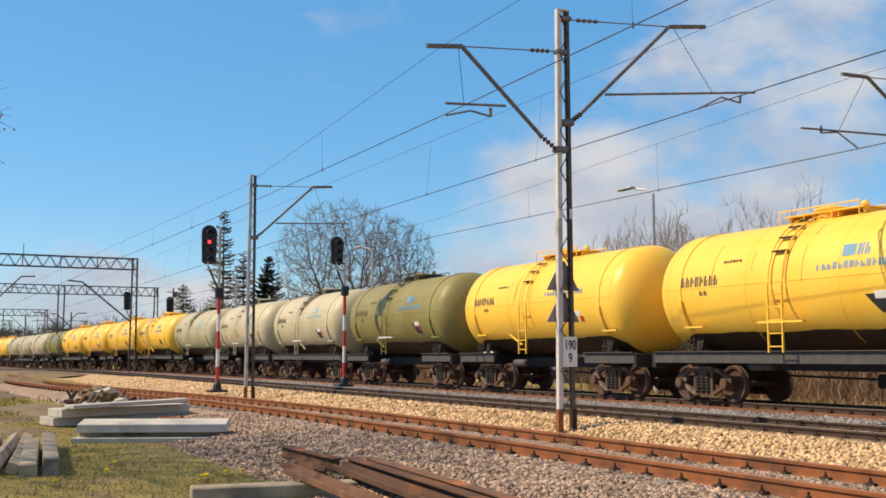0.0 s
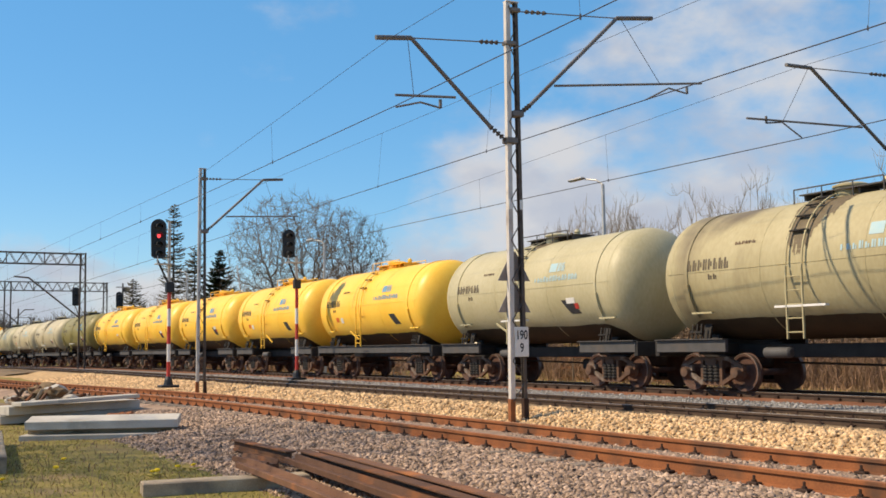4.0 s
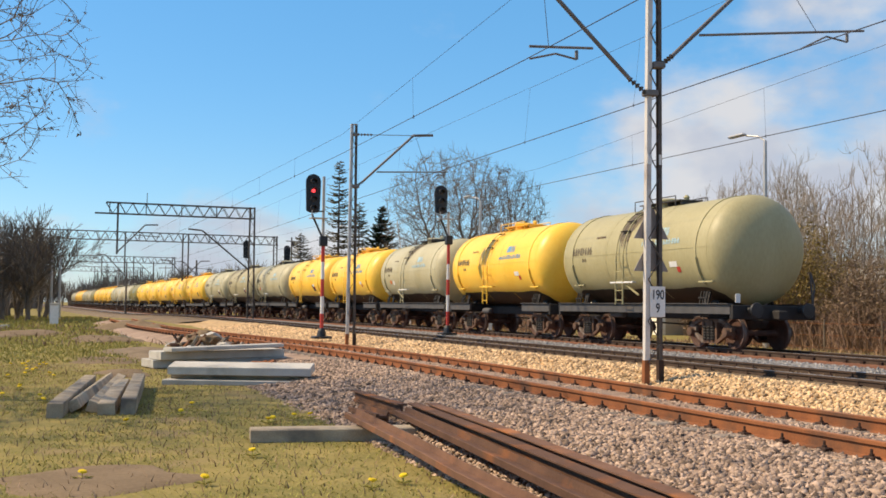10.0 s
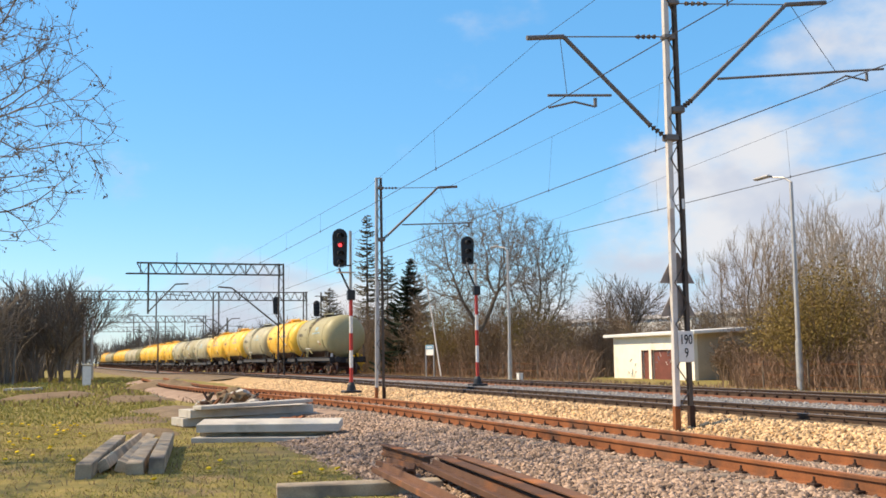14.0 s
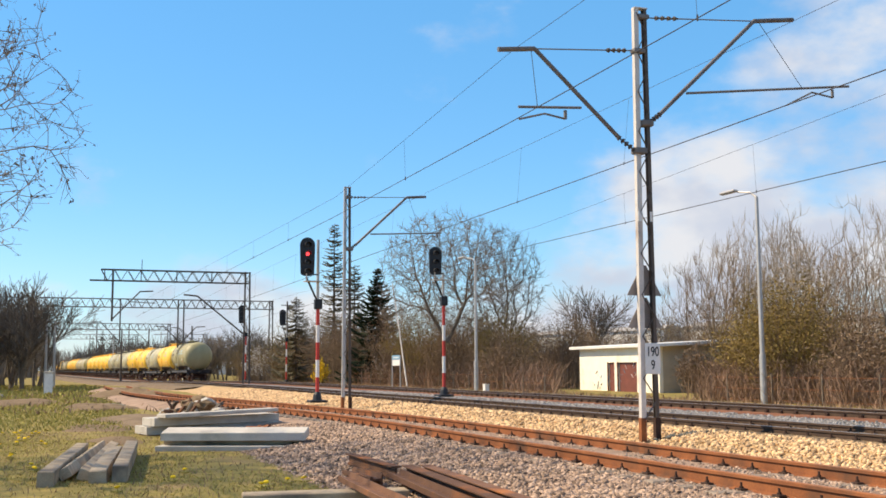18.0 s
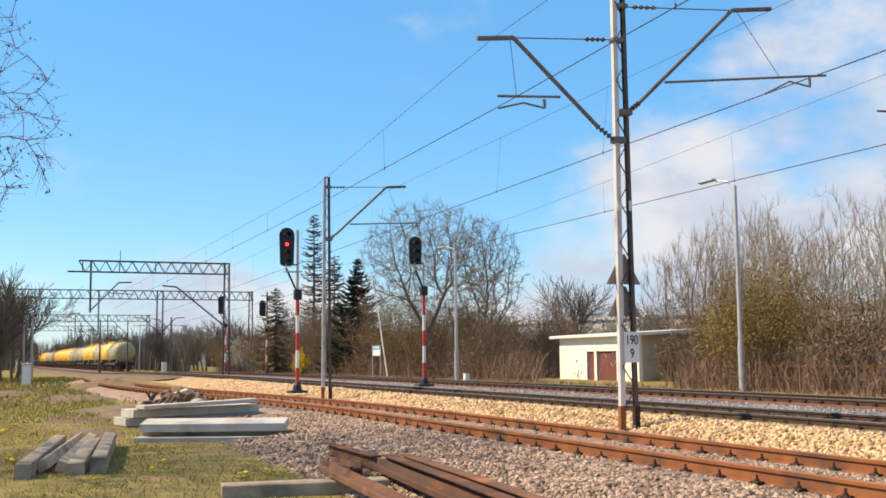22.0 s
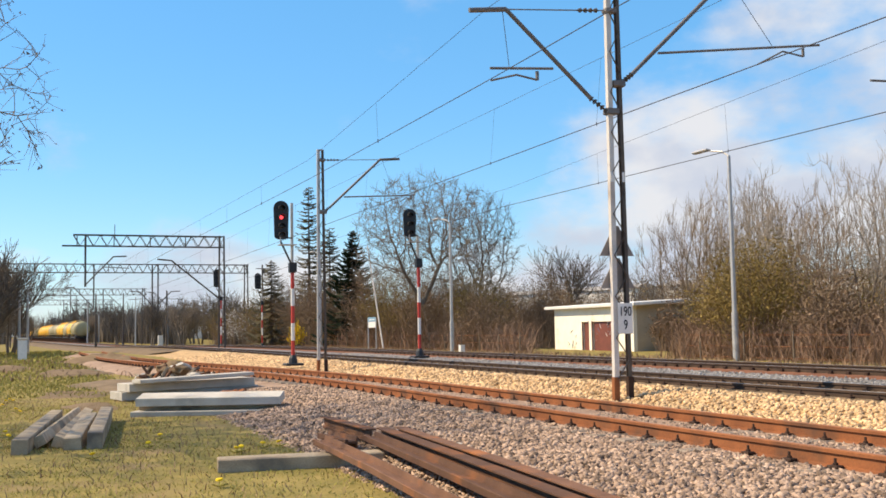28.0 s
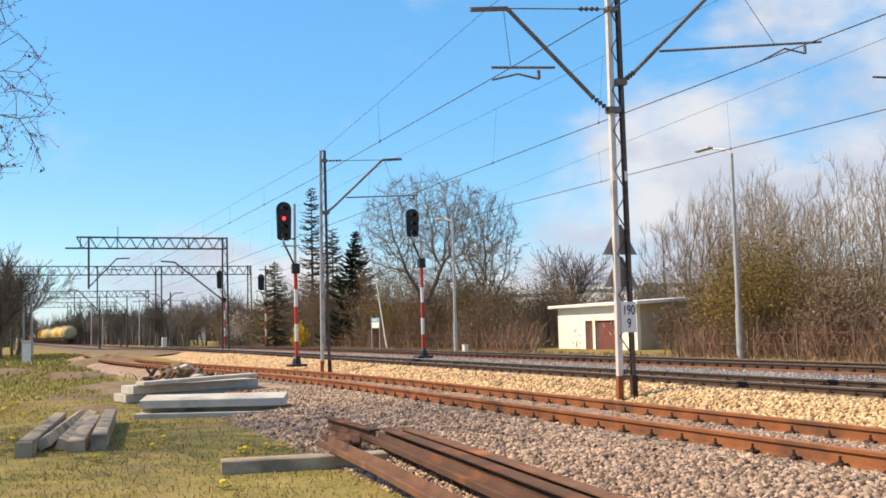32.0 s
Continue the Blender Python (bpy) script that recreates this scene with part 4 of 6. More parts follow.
def cantilever(t, s, foot, mid, bend, tip, tie, reg, drop, wire, ox, oz):
    """The hinged bracket that holds a wire: all points as (x, z), side s of the mast."""
    def P(a):
        return (a[0] - ox, 0.0, a[1] - oz)

    def lerp(a, b, k):
        return (a[0] + (b[0] - a[0]) * k, a[1] + (b[1] - a[1]) * k)

    b = part("bracket_tube", Geo().tube(P(lerp(foot, mid, 0.3)), P(bend), 0.045, n=8), M_TUBE, t)
    insulator(P(foot), P(lerp(foot, mid, 0.34)), t, 0.06)
    part("bracket_head", Geo().tube(P(bend), P(tip), 0.05, n=8), M_TUBE, t)
    k = lerp(tie, bend, 0.28)
    insulator(P(lerp(tie, bend, 0.06)), P(k), t, 0.05, 4)
    part("tie_rod", Geo().tube(P(tie), P(bend), 0.013, n=6), M_TUBE, t)
    part("registration_arm", Geo().tube(P(mid), P(reg), 0.026, n=6), M_TUBE, t)
    up = (lerp(drop, wire, 0.45)[0], max(drop[1], wire[1]) + 0.07)
    part("steady_arm", Geo().tube(P(drop), P(up), 0.02, n=6).tube(P(up), P(wire), 0.02, n=6).tube(P((drop[0], drop[1] + 0.17)), P(drop), 0.035, n=6), M_TUBE, t)
    part("hanger", Geo().tube(P(lerp(bend, tip, 0.1)), P(lerp(reg, mid, 0.3)), 0.007, n=4), M_WIRE, t)
    part("clamp", Geo().box((s * 0.08, 0, foot[1] - oz), (0.26, 0.2, 0.13), bevel=0.02), M_TUBE, t)
    part("clamp", Geo().box((s * 0.06, 0, tie[1] - oz), (0.24, 0.18, 0.10), bevel=0.02), M_TUBE, t)
    return b


M1 = (10.97, 18.3)
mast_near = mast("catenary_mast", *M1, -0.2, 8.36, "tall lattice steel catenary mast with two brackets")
cantilever(mast_near, -1, (10.8, 5.42), (9.61, 6.2), (8.62, 7.29), (7.85, 7.2), (10.78, 7.47), (8.26, 6.11), (9.26, 5.95), (8.27, 5.87), M1[0], -0.2)
cantilever(mast_near, 1, (11.1, 5.99), (12.03, 6.7), (13.75, 8.41), (14.75, 8.55), (11.15, 8.19), (16.17, 7.21), (15.72, 6.92), (14.52, 6.66), M1[0], -0.2)
part("white_plate", Geo().box((-0.125, -0.062, 4.3), (0.10, 0.012, 0.2)), M_WHITE, mast_near, "small white painted plate")
part("white_plate", Geo().box((0.115, -0.062, 4.3), (0.05, 0.012, 0.2)), M_WHITE, mast_near, "small white painted plate")
for z in (2.74, 2.1):
    g = Geo().prism([(-0.39, 0.0), (0.39, 0.0), (0.05, 0.60), (-0.05, 0.60)], 0.015, Matrix.Translation((0.0, 0.075, z)))
    part("triangle_sign", g, M_GREYPAINT, mast_near, "grey back of a triangular sign")
km = part("kilometre_plate", Geo().box((0.05, -0.085, 1.50), (0.33, 0.015, 0.60), bevel=0.004), M_WHITE, mast_near, "white kilometre plate with black figures")


def text_part(body, size, at, parent, material, turn=(90, 0, 0), label=""):
    cu = bpy.data.curves.new("figures", "FONT")
    cu.body, cu.size, cu.align_x, cu.align_y, cu.extrude, cu.offset = body, size, "CENTER", "CENTER", 0.002, 0.003
    tmp = bpy.data.objects.new("figures", cu)
    me = bpy.data.meshes.new_from_object(tmp)
    bpy.data.objects.remove(tmp)
    me.materials.clear()
    me.materials.append(material)
    ob = new("figures", me)
    ob.parent = parent
    ob.matrix_basis = pose(*at, *turn) @ Matrix.Diagonal((0.72, 1.0, 1.0, 1.0))
    return tagged(ob, label)


text_part("190", 0.26, (0.05, -0.097, 1.63), km, M_INK)
text_part("9", 0.26, (0.05, -0.097, 1.37), km, M_INK)

M2 = (10.2, 38.0)
mast_mid = mast("catenary_mast", *M2, -0.25, 7.84, "lattice steel catenary mast with one bracket", M_GALV, 0.27, 0.16)
cantilever(mast_mid, 1, (10.3, 5.54), (11.09, 6.12), (12.52, 7.58), (13.29, 7.64), (10.3, 7.47), (13.92, 6.27), (13.75, 6.1), (13.3, 6.0), M2[0], -0.25)

M3 = (23.25, 18.6)
mast_far = mast("catenary_mast", *M3, -0.35, 8.6, "pale catenary mast beyond the freight track", M_WHITE)
cantilever(mast_far, -1, (23.1, 6.1), (21.92, 6.75), (20.13, 8.11), (19.26, 8.09), (23.13, 8.25), (17.85, 6.61), (18.5, 6.55), (19.7, 6.29), M3[0], -0.35)


# ---- overhead wires ----
def wire_run(name, pts_contact, pts_carrier, label, step=6.0, thick=0.013):
    t = thing(name, (0, 0, 0), label, "overhead wire", "overhead wires")

    def swept(pts, sag):
        out = []
        for (x0, y0, z0), (x1, y1, z1) in zip(pts, pts[1:]):
            for i in range(13):
                u = i / 12
                out.append((x0 + (x1 - x0) * u, y0 + (y1 - y0) * u, z0 + (z1 - z0) * u - 4 * sag * u * (1 - u)))
        return out

    def tubes_along(pts, r):
        return Geo().sweep([p for p, q in zip(pts, pts[1:] + [(0, 0, 0)]) if (Vector(p) - Vector(q)).length > 0.01], [(r, 0), (0, r), (-r, 0), (0, -r)])

    con, car = swept(pts_contact, 0.0), swept(pts_carrier, 0.0)
    part("contact_wire", tubes_along(con, thick), M_WIRE, t)
    part("carrier_wire", tubes_along(car, 0.006), M_WIRE, t)
    for (a0, a1), (b0, b1) in zip(zip(pts_contact, pts_contact[1:]), zip(pts_carrier, pts_carrier[1:])):
        n = max(int(abs(a1[1] - a0[1]) / step), 2)
        for i in range(1, n):
            u = i / n
            p = Vector(a0).lerp(Vector(a1), u)
            q = Vector(b0).lerp(Vector(b1), u)
            part("dropper", Geo().tube(p - Vector((0, 0, 0.03)), q, 0.0035, n=4, caps=False).tube(p - Vector((0, 0, 0.04)), p + Vector((0, 0, 0.05)), 0.015, n=5), M_WIRE, t)
    return t


wire_run("overhead_wire", [(8.2, -42, 6.4), (8.27, 18.3, 5.9), (8.2, 32, 5.85), (7.0, 96, 5.7)], [(8.3, -42, 7.6), (8.2, 18.3, 7.25), (8.2, 32, 6.45), (7.0, 96, 6.8)], "catenary wires over the rusty siding", 6.0, 0.010)
wire_run("overhead_wire", [(13.6, -42, 6.3), (14.52, 18.3, 6.66), (13.95, 38, 6.43), (13.7, 96, 6.3), (11.7, 180, 5.9)], [(14.2, -42, 8.2), (14.75, 18.3, 8.52), (14.1, 38, 8.2), (13.7, 96, 7.9), (11.7, 180, 7.4)], "catenary wires over the main track")
wire_run("overhead_wire", [(19.6, -42, 6.1), (19.7, 18.6, 6.27), (19.75, 42, 6.5), (19.8, 96, 6.3), (17.6, 180, 5.9)], [(19.6, -42, 8.0), (19.6, 18.6, 8.05), (19.75, 42, 7.25), (19.8, 96, 7.6), (17.6, 180, 7.3)], "catenary wires over the freight track")


# ---- signals ----
def signal(x, y, z0, head, size, lamps, lit, label, pole_top, stripes):
    t = thing("railway_signal", (x, y, z0), label, "railway signal", "railway signals")
    part("base", Geo().box((0, 0, 0.04), (0.7, 0.7, 0.1), bevel=0.02).lathe([(0.2, 0.06), (0.16, 0.3), (0.1, 0.42)], "z", 12), M_BLACK, t)
    n = len(stripes) - 1
    for i in range(n):
        part("pole_section", Geo().tube((0, 0, stripes[i]), (0, 0, stripes[i + 1]), 0.075, n=14), M_RED if i % 2 == 0 else M_WHITE, t, "red band" if i % 2 == 0 else "white band", True)
    z = stripes[-1]
    part("relay_box", Geo().box((0, -0.02, z + 0.2), (0.3, 0.24, 0.42), bevel=0.03), M_BLACK, t)
    part("upper_pole", Geo().tube((0, 0.05, z), (0, 0.05, pole_top), 0.06, n=12), M_GALV, t, smooth=True)
    hx, hz = head
    w, h = size
    r = w / 2
    out = [(r * math.cos(a), h / 2 - r + r * math.sin(a)) for a in np.linspace(0, math.pi, 9)] + [(r * 0.9 * math.cos(a), -h / 2 + 0.12 + 0.12 * math.sin(a)) for a in np.linspace(math.pi, 2 * math.pi, 7)]
    hd = part("signal_head", Geo().prism(out, 0.06, Matrix.Translation((hx, -0.32, hz))), M_BLACK, t, "black backing board")
    part("lamp_case", Geo().box((hx, -0.14, hz), (w * 0.6, 0.3, h * 0.86), bevel=0.03), M_BLACK, hd)
    for i in range(lamps):
        lz = hz + h / 2 - 0.32 - i * (h - 0.5) / max(lamps - 1, 1)
        on = i == lit
        part("lens", Geo().lathe([(0.075, 0.0), (0.075, 0.02), (0.05, 0.03), (0.01, 0.034)], "z", 16).mesh("lens", M_LENS_RED if on else M_LENS), None, hd, "glowing red light" if on else "unlit lens").matrix_basis = pose(hx, -0.325, lz, 90, 0, 0)
        rim = [(0.14 * math.cos(a), 0.14 * math.sin(a)) for a in np.linspace(-0.2, math.pi + 0.2, 12)] + [(0.12 * math.cos(a), 0.12 * math.sin(a)) for a in np.linspace(math.pi + 0.2, -0.2, 12)]
        part("hood", Geo().prism(rim, 0.22, Matrix.Translation((hx, -0.54, lz))), M_BLACK, hd)
    part("head_bracket", Geo().beam((0, 0, z + 0.25), (hx, -0.1, hz - h / 2 - 0.02), 0.06, 0.06).beam((0, 0.0, hz - h / 2 + 0.1), (hx, -0.05, hz - h / 2 + 0.1), 0.05, 0.05), M_BLACK, t)
    part("service_step", Geo().box((hx * 0.5, -0.2, hz - h / 2 - 0.2), (0.7, 0.5, 0.03)).beam((hx * 0.5 - 0.33, -0.44, hz - h / 2 - 0.2), (hx * 0.5 - 0.33, -0.44, hz - h / 2 + 0.1), 0.03, 0.03), M_GALV, t)
    return t


signal(10.2, 42.5, -0.2, (-0.52, 5.85), (0.62, 1.58), 4, 1, "railway signal showing red on a striped post", 6.6, [0.3, 1.0, 1.7, 2.4, 3.1, 3.75])
signal(16.8, 45.6, -0.12, (-0.5, 6.1), (0.62, 1.3), 3, -1, "dark railway signal on a red and white post", 5.6, [0.3, 1.05, 1.8, 2.5, 3.2, 4.1])
signal(19.3, 112, -0.3, (-0.5, 7.2), (0.7, 1.9), 4, -1, "far railway signal facing away on a striped post", 6.4, [0.3, 1.3, 2.2, 3.1, 4.0, 4.9])
signal(23.6, 112, -0.3, (-0.5, 6.9), (0.7, 1.7), 4, -1, "far dark railway signal beside the woods", 6.2, [0.3, 1.2, 2.0, 2.8, 3.6, 4.4])


# ---- gantries and far masts ----
def gantry(y, x0, x1, legs, z, depth, hang, label, over=0.0):
    t = thing("catenary_gantry", (0, y, -dip(y)), label, "catenary gantry", "catenary gantries")
    for dz in (0, -depth):
        for dy in (-0.3, 0.3):
            part("chord", Geo().beam((x0 + (0.9 if dz else 0) * over, dy, z + dz), (x1, dy, z + dz), 0.09, 0.09), M_STEEL_DARK, t)
    n = max(int((x1 - x0) / 0.55), 4)
    g = Geo()
    for i in range(n):
        a, b = x0 + (x1 - x0) * i / n, x0 + (x1 - x0) * (i + 1) / n
        s = i % 2
        g.beam((a, -0.3, z - depth * s), (b, -0.3, z - depth * (1 - s)), 0.045, 0.045)
        g.beam((a, 0.3, z - depth * s), (b, 0.3, z - depth * (1 - s)), 0.045, 0.045)
    tagged(part("lacing", g, M_STEEL_DARK, t), kind="stuff")
    for k in np.linspace(x0 + 0.3, x1 - 0.3, 5):
        part("post", Geo().beam((k, -0.3, z), (k, -0.3, z - depth), 0.08, 0.08), M_STEEL_DARK, t)
    for lx in legs:
        for dx in (-0.28, 0.28):
            part("leg", Geo().beam((lx + dx, 0, -1.0), (lx + dx * 0.7, 0, z + 0.1), 0.12, 0.14), M_STEEL_DARK, t)
        for i in range(11):
            a = -0.2 + i * (z + 0.2) / 11
            s = 1 if i % 2 else -1
            part("lattice_bar", Geo().beam((lx + s * 0.26, -0.05, a), (lx - s * 0.24, -0.05, a + (z + 0.2) / 11), 0.06, 0.03), M_STEEL_DARK, t)
    for hx, hz, s in hang:
        part("drop_post", Geo().beam((hx, 0, z), (hx, 0, hz), 0.16, 0.16), M_STEEL_DARK, t)
        part("bracket_tube", Geo().tube((hx, 0, hz + 0.15), (hx + s * 2.3, 0, hz + 2.6), 0.06, n=6).tube((hx + s * 2.3, 0, hz + 2.6), (hx + s * 3.4, 0, hz + 2.65), 0.06, n=6), M_STEEL_DARK, t)
        part("registration_arm", Geo().tube((hx + s * 1.4, 0, hz + 1.7), (hx + s * 3.6, 0, hz + 1.6), 0.035, n=6), M_STEEL_DARK, t)
    return t


g1 = gantry(96, 4.0, 16.7, [16.6], 9.75, 0.95, [(5.0, 5.3, 1)], "half gantry of lattice steel over the tracks", -1.0)
part("lightning_rod", Geo().tube((7.4, 0, 9.75), (7.4, 0, 10.7), 0.03, n=6), M_STEEL_DARK, g1)
part("bracket_tube", Geo().tube((16.4, 0, 4.2), (12.2, 0, 7.6), 0.07, n=6).tube((12.2, 0, 7.6), (11.0, 0, 7.7), 0.07, n=6), M_STEEL_DARK, g1)
gantry(138, -7.5, 27.3, [27.0, -7.0], 9.9, 1.05, [(15.2, 3.9, 1), (15.9, 3.9, -1), (8.2, 4.4, -1)], "wide lattice steel gantry spanning all tracks")
gantry(200, -2.0, 21.0, [20.5, -1.5], 9.4, 1.1, [(8.0, 4.2, 1), (13.5, 4.2, -1)], "distant lattice gantry over the line")
gantry(262, -3.5, 20.0, [19.5, -3.0], 9.4, 1.1, [(9.0, 4.2, 1)], "distant lattice gantry over the line")


def pole(x, y, h, r, material, label, category, extra=None):
    t = thing("lamp_post" if extra == "lamp" else "trackside_pole", (x, y, -0.5), label, category, "trackside poles" if extra != "lamp" else "platform lamp posts")
    part("shaft", Geo().tube((0, 0, 0), (0, 0, h * 0.25), r * 1.35, r * 1.3, n=12).tube((0, 0, h * 0.25), (0, 0, h), r, r * 0.7, n=12), material, t, smooth=True)
    if extra == "lamp":
        part("arm", Geo().tube((0, 0, h), (-0.1, 0.3, h + 0.22), 0.04, n=8).tube((-0.1, 0.3, h + 0.22), (-0.25, 0.9, h + 0.33), 0.035, n=8), material, t)
        part("lamp_head", Geo().box((-0.38, 1.35, h + 0.37), (0.24, 1.0, 0.12), bevel=0.05), M_GALV, t, "grey lamp head")
        part("hatch", Geo().box((0, -r * 1.3, 1.0), (0.09, 0.02, 0.3)), M_GALV, t)
    elif extra == "cross":
        part("cross_arm", Geo().beam((-0.8, 0, h - 0.5), (0.8, 0, h - 0.5), 0.1, 0.1).box((0.3, 0, h - 0.85), (0.5, 0.3, 0.5), bevel=0.03), M_STEEL_DARK, t)
    elif extra == "bracket":
        part("bracket_tube", Geo().tube((0, 0, h - 2.4), (-2.2, 0, h - 0.3), 0.05, n=6).tube((-2.2, 0, h - 0.3), (-3.2, 0, h - 0.25), 0.05, n=6), M_STEEL_DARK, t)
    return t


pole(26.75, 35.8, 8.5, 0.10, M_GALV, "tall grey street-type lamp post at the lineside", "lamp post", "lamp")
pole(25.0, 62.0, 8.3, 0.10, M_GALV, "grey steel lamp post beside the bare tree", "lamp post", "lamp")
pole(24.6, 92.0, 8.4, 0.11, M_GALV, "grey lamp post near the yellow shrub", "lamp post", "lamp")
pole(28.5, 135, 10.5, 0.13, M_STEEL_DARK, "dark far pole with a cross arm", "pole", "cross")
pole(26.0, 150, 8.0, 0.12, M_GALV, "grey concrete pole far along the line", "pole")
for x, y, h, m, e in ((21.5, 175, 9.0, M_STEEL_DARK, "bracket"), (19.6, 205, 9.0, M_GALV, None), (14.6, 172, 8.5, M_STEEL_DARK, "bracket"), (23.5, 190, 9.5, M_GALV, "bracket"), (9.2, 150, 7.5, M_STEEL_DARK, None), (12.5, 230, 9.0, M_GALV, "bracket"), (-0.2, 98, 6.0, M_GALV, None), (0.5, 104, 6.2, M_GALV, None), (16.0, 250, 9.0, M_GALV, "bracket")):
    pole(x, y, h, 0.12, m, "distant grey lineside pole" if m is M_GALV else "distant dark lineside pole", "pole", e)

# leaning stay of a pole by the woods
stay = thing("pole_stay", (26.3, 79.5, -0.5), "thin pale leaning stay pole beside the thicket", "stay pole")
part("shaft", Geo().tube((0, 0, 0), (0.1, 4.2, 8.6), 0.07, 0.05, n=8), M_STEEL_LIT, stay)

# platform sign, white box, junction pillar
sign = thing("station_sign", (24.0, 75.2, -0.35), "small blue and white sign on two grey posts", "sign")
for y in (-0.95, 0.95):
    part("post", Geo().tube((0, y, 0), (0, y, 2.45), 0.05, n=8), M_GALV, sign)
part("panel", Geo().box((0, 0, 1.95), (0.04, 1.7, 0.5), bevel=0.01), M_WHITE, sign, "white panel")
part("header", Geo().box((-0.01, 0, 2.3), (0.04, 1.85, 0.32), bevel=0.01), M_BLUE, sign, "blue header strip")
for y in (-0.5, -0.15, 0.2, 0.5):
    part("lettering_bar", Geo().box((-0.03, y, 2.3), (0.01, 0.22, 0.12)), M_WHITE, sign)
cab = thing("white_cabinet", (24.9, 60.2, -0.45), "small white trackside cabinet", "cabinet")
part("body", Geo().box((0, 0, 0.29), (0.26, 0.36, 0.58), bevel=0.03), M_WHITE, cab)
part("lid", Geo().box((0, 0, 0.60), (0.3, 0.40, 0.05), bevel=0.01), M_WHITE, cab)
pil = thing("junction_pillar", (0.05, 76.5, -0.42), "pale grey concrete junction pillar in the grass", "junction box")
part("body", Geo().box((0, 0, 0.68), (0.55, 0.5, 1.36), bevel=0.04), M_WHITE, pil)
part("cap", Geo().box((0, 0, 1.42), (0.66, 0.62, 0.12), bevel=0.03), M_CONCRETE, pil)
cab2 = thing("white_cabinet", (20.2, 172, -0.45), "small white trackside cabinet far off", "cabinet")
part("body", Geo().box((0, 0, 0.9), (0.7, 0.7, 1.8), bevel=0.04), M_WHITE, cab2)

# ---- the shed ----
SX, SY0, SY1, SZ = 33.2, 54.0, 63.9, -0.75
shed = thing("lineside_shed", (SX, SY0, SZ), "small cream plastered shed with a flat slab roof", "shed")
L_, H_ = SY1 - SY0, 3.15
doors = [(2.62, 4.85), (5.35, 6.1)]
g = Geo()
cuts = [0.0] + [k for d in doors for k in d] + [L_]
for i in range(0, len(cuts), 2):
    g.box((0.12, (cuts[i] + cuts[i + 1]) / 2, H_ / 2), (0.24, cuts[i + 1] - cuts[i], H_))
for d in doors:
    g.box((0.12, sum(d) / 2, (2.2 + H_) / 2), (0.24, d[1] - d[0], H_ - 2.2))
part("front_wall", g, M_PLASTER, shed)
part("side_wall", Geo().box((2.4, 0.12, H_ / 2), (4.3, 0.24, H_)), M_GABLE, shed, "tan gable wall, darker than the front")
part("side_wall", Geo().box((2.4, L_ - 0.12, H_ / 2), (4.3, 0.24, H_)), M_PLASTER, shed)
part("back_wall", Geo().box((4.6, L_ / 2, H_ / 2), (0.24, L_ - 0.5, H_)), M_PLASTER, shed)
part("roof", Geo().box((2.2, L_ / 2 - 0.1, H_ + 0.14), (5.3, L_ + 1.4, 0.2), Matrix.Rotation(radians(-3), 3, "Y"), bevel=0.03), M_WHITE, shed, "whitish weathered roof slab")
part("eaves_board", Geo().box((-0.38, L_ / 2, H_ - 0.02), (0.06, L_ + 1.0, 0.12)), M_STEEL_DARK, shed)
for a, b in doors:
    d = part("door", Geo().box((0.16, (a + b) / 2, 1.1), (0.06, b - a - 0.04, 2.18), bevel=0.01), M_DOOR, shed, "brown-red door")
    for k in (a - 0.04, b + 0.04):
        part("frame_post", Geo().box((0.02, k, 1.1), (0.06, 0.08, 2.25)), M_DOOR, d)
    part("handle", Geo().box((0.11, b - 0.2, 1.05), (0.05, 0.12, 0.03)), M_GALV, d)
rnd = random.Random(5)
for i in range(9):
    y, z = rnd.uniform(2.9, 4.6), rnd.uniform(1.2, 2.0)
    part("graffiti_stroke", Geo().beam((0.122, y, z), (0.122, y + rnd.uniform(-0.3, 0.3), z + rnd.uniform(-0.3, 0.3)), 0.05, 0.012), rnd.choice([M_WHITE, M_BLUE, M_ORANGE, M_WHITE]), shed, "painted graffiti stroke")
for i in range(12):
    y, z = rnd.uniform(6.9, 8.2), rnd.uniform(0.3, 1.6)
    part("graffiti_stroke", Geo().beam((-0.006, y, z), (-0.006, y + rnd.uniform(-0.3, 0.3), z + rnd.uniform(-0.35, 0.35)), 0.06, 0.012), M_INK if rnd.random() < 0.5 else M_PALEBLUE, shed, "painted graffiti stroke")

# lineside fence of dark posts
fence = thing("wire_fence", (0, 0, -0.5), "low rusty wire fence along the thicket", "fence")
for y in [k for k in np.arange(30, 120, 3.0) if k < 42 or k > 55]:
    part("post", Geo().box((27.3, y, 0.65), (0.06, 0.06, 1.4)), M_BARK, fence)
for z in (0.3, 0.75, 1.2):
    for y0, y1 in ((29, 40), (56, 120)):
        part("wire", Geo().tube((27.3, y0, z), (27.3, y1, z), 0.012, n=4), M_RUST, fence)


# ---- stacked beams, slabs and old rails in the foreground ----
def slab(name, a, b, w, h, label, category, group, material=M_CONCRETE, roll=0.0):
    """A long cast beam with its lower edge line from a to b."""
    a, b = Vector(a), Vector(b)
    d = b - a
    m = d.to_track_quat("Y", "Z").to_matrix().to_4x4()
    ob = new(name, Geo().box((0, 0, h / 2), (w, d.length, h), bevel=0.011).mesh(name, material))
    ob.matrix_basis = Matrix.Translation((a + b) / 2) @ m @ pose(0, 0, 0, 0, roll, 0)
    return tagged(ob, label, category, group)


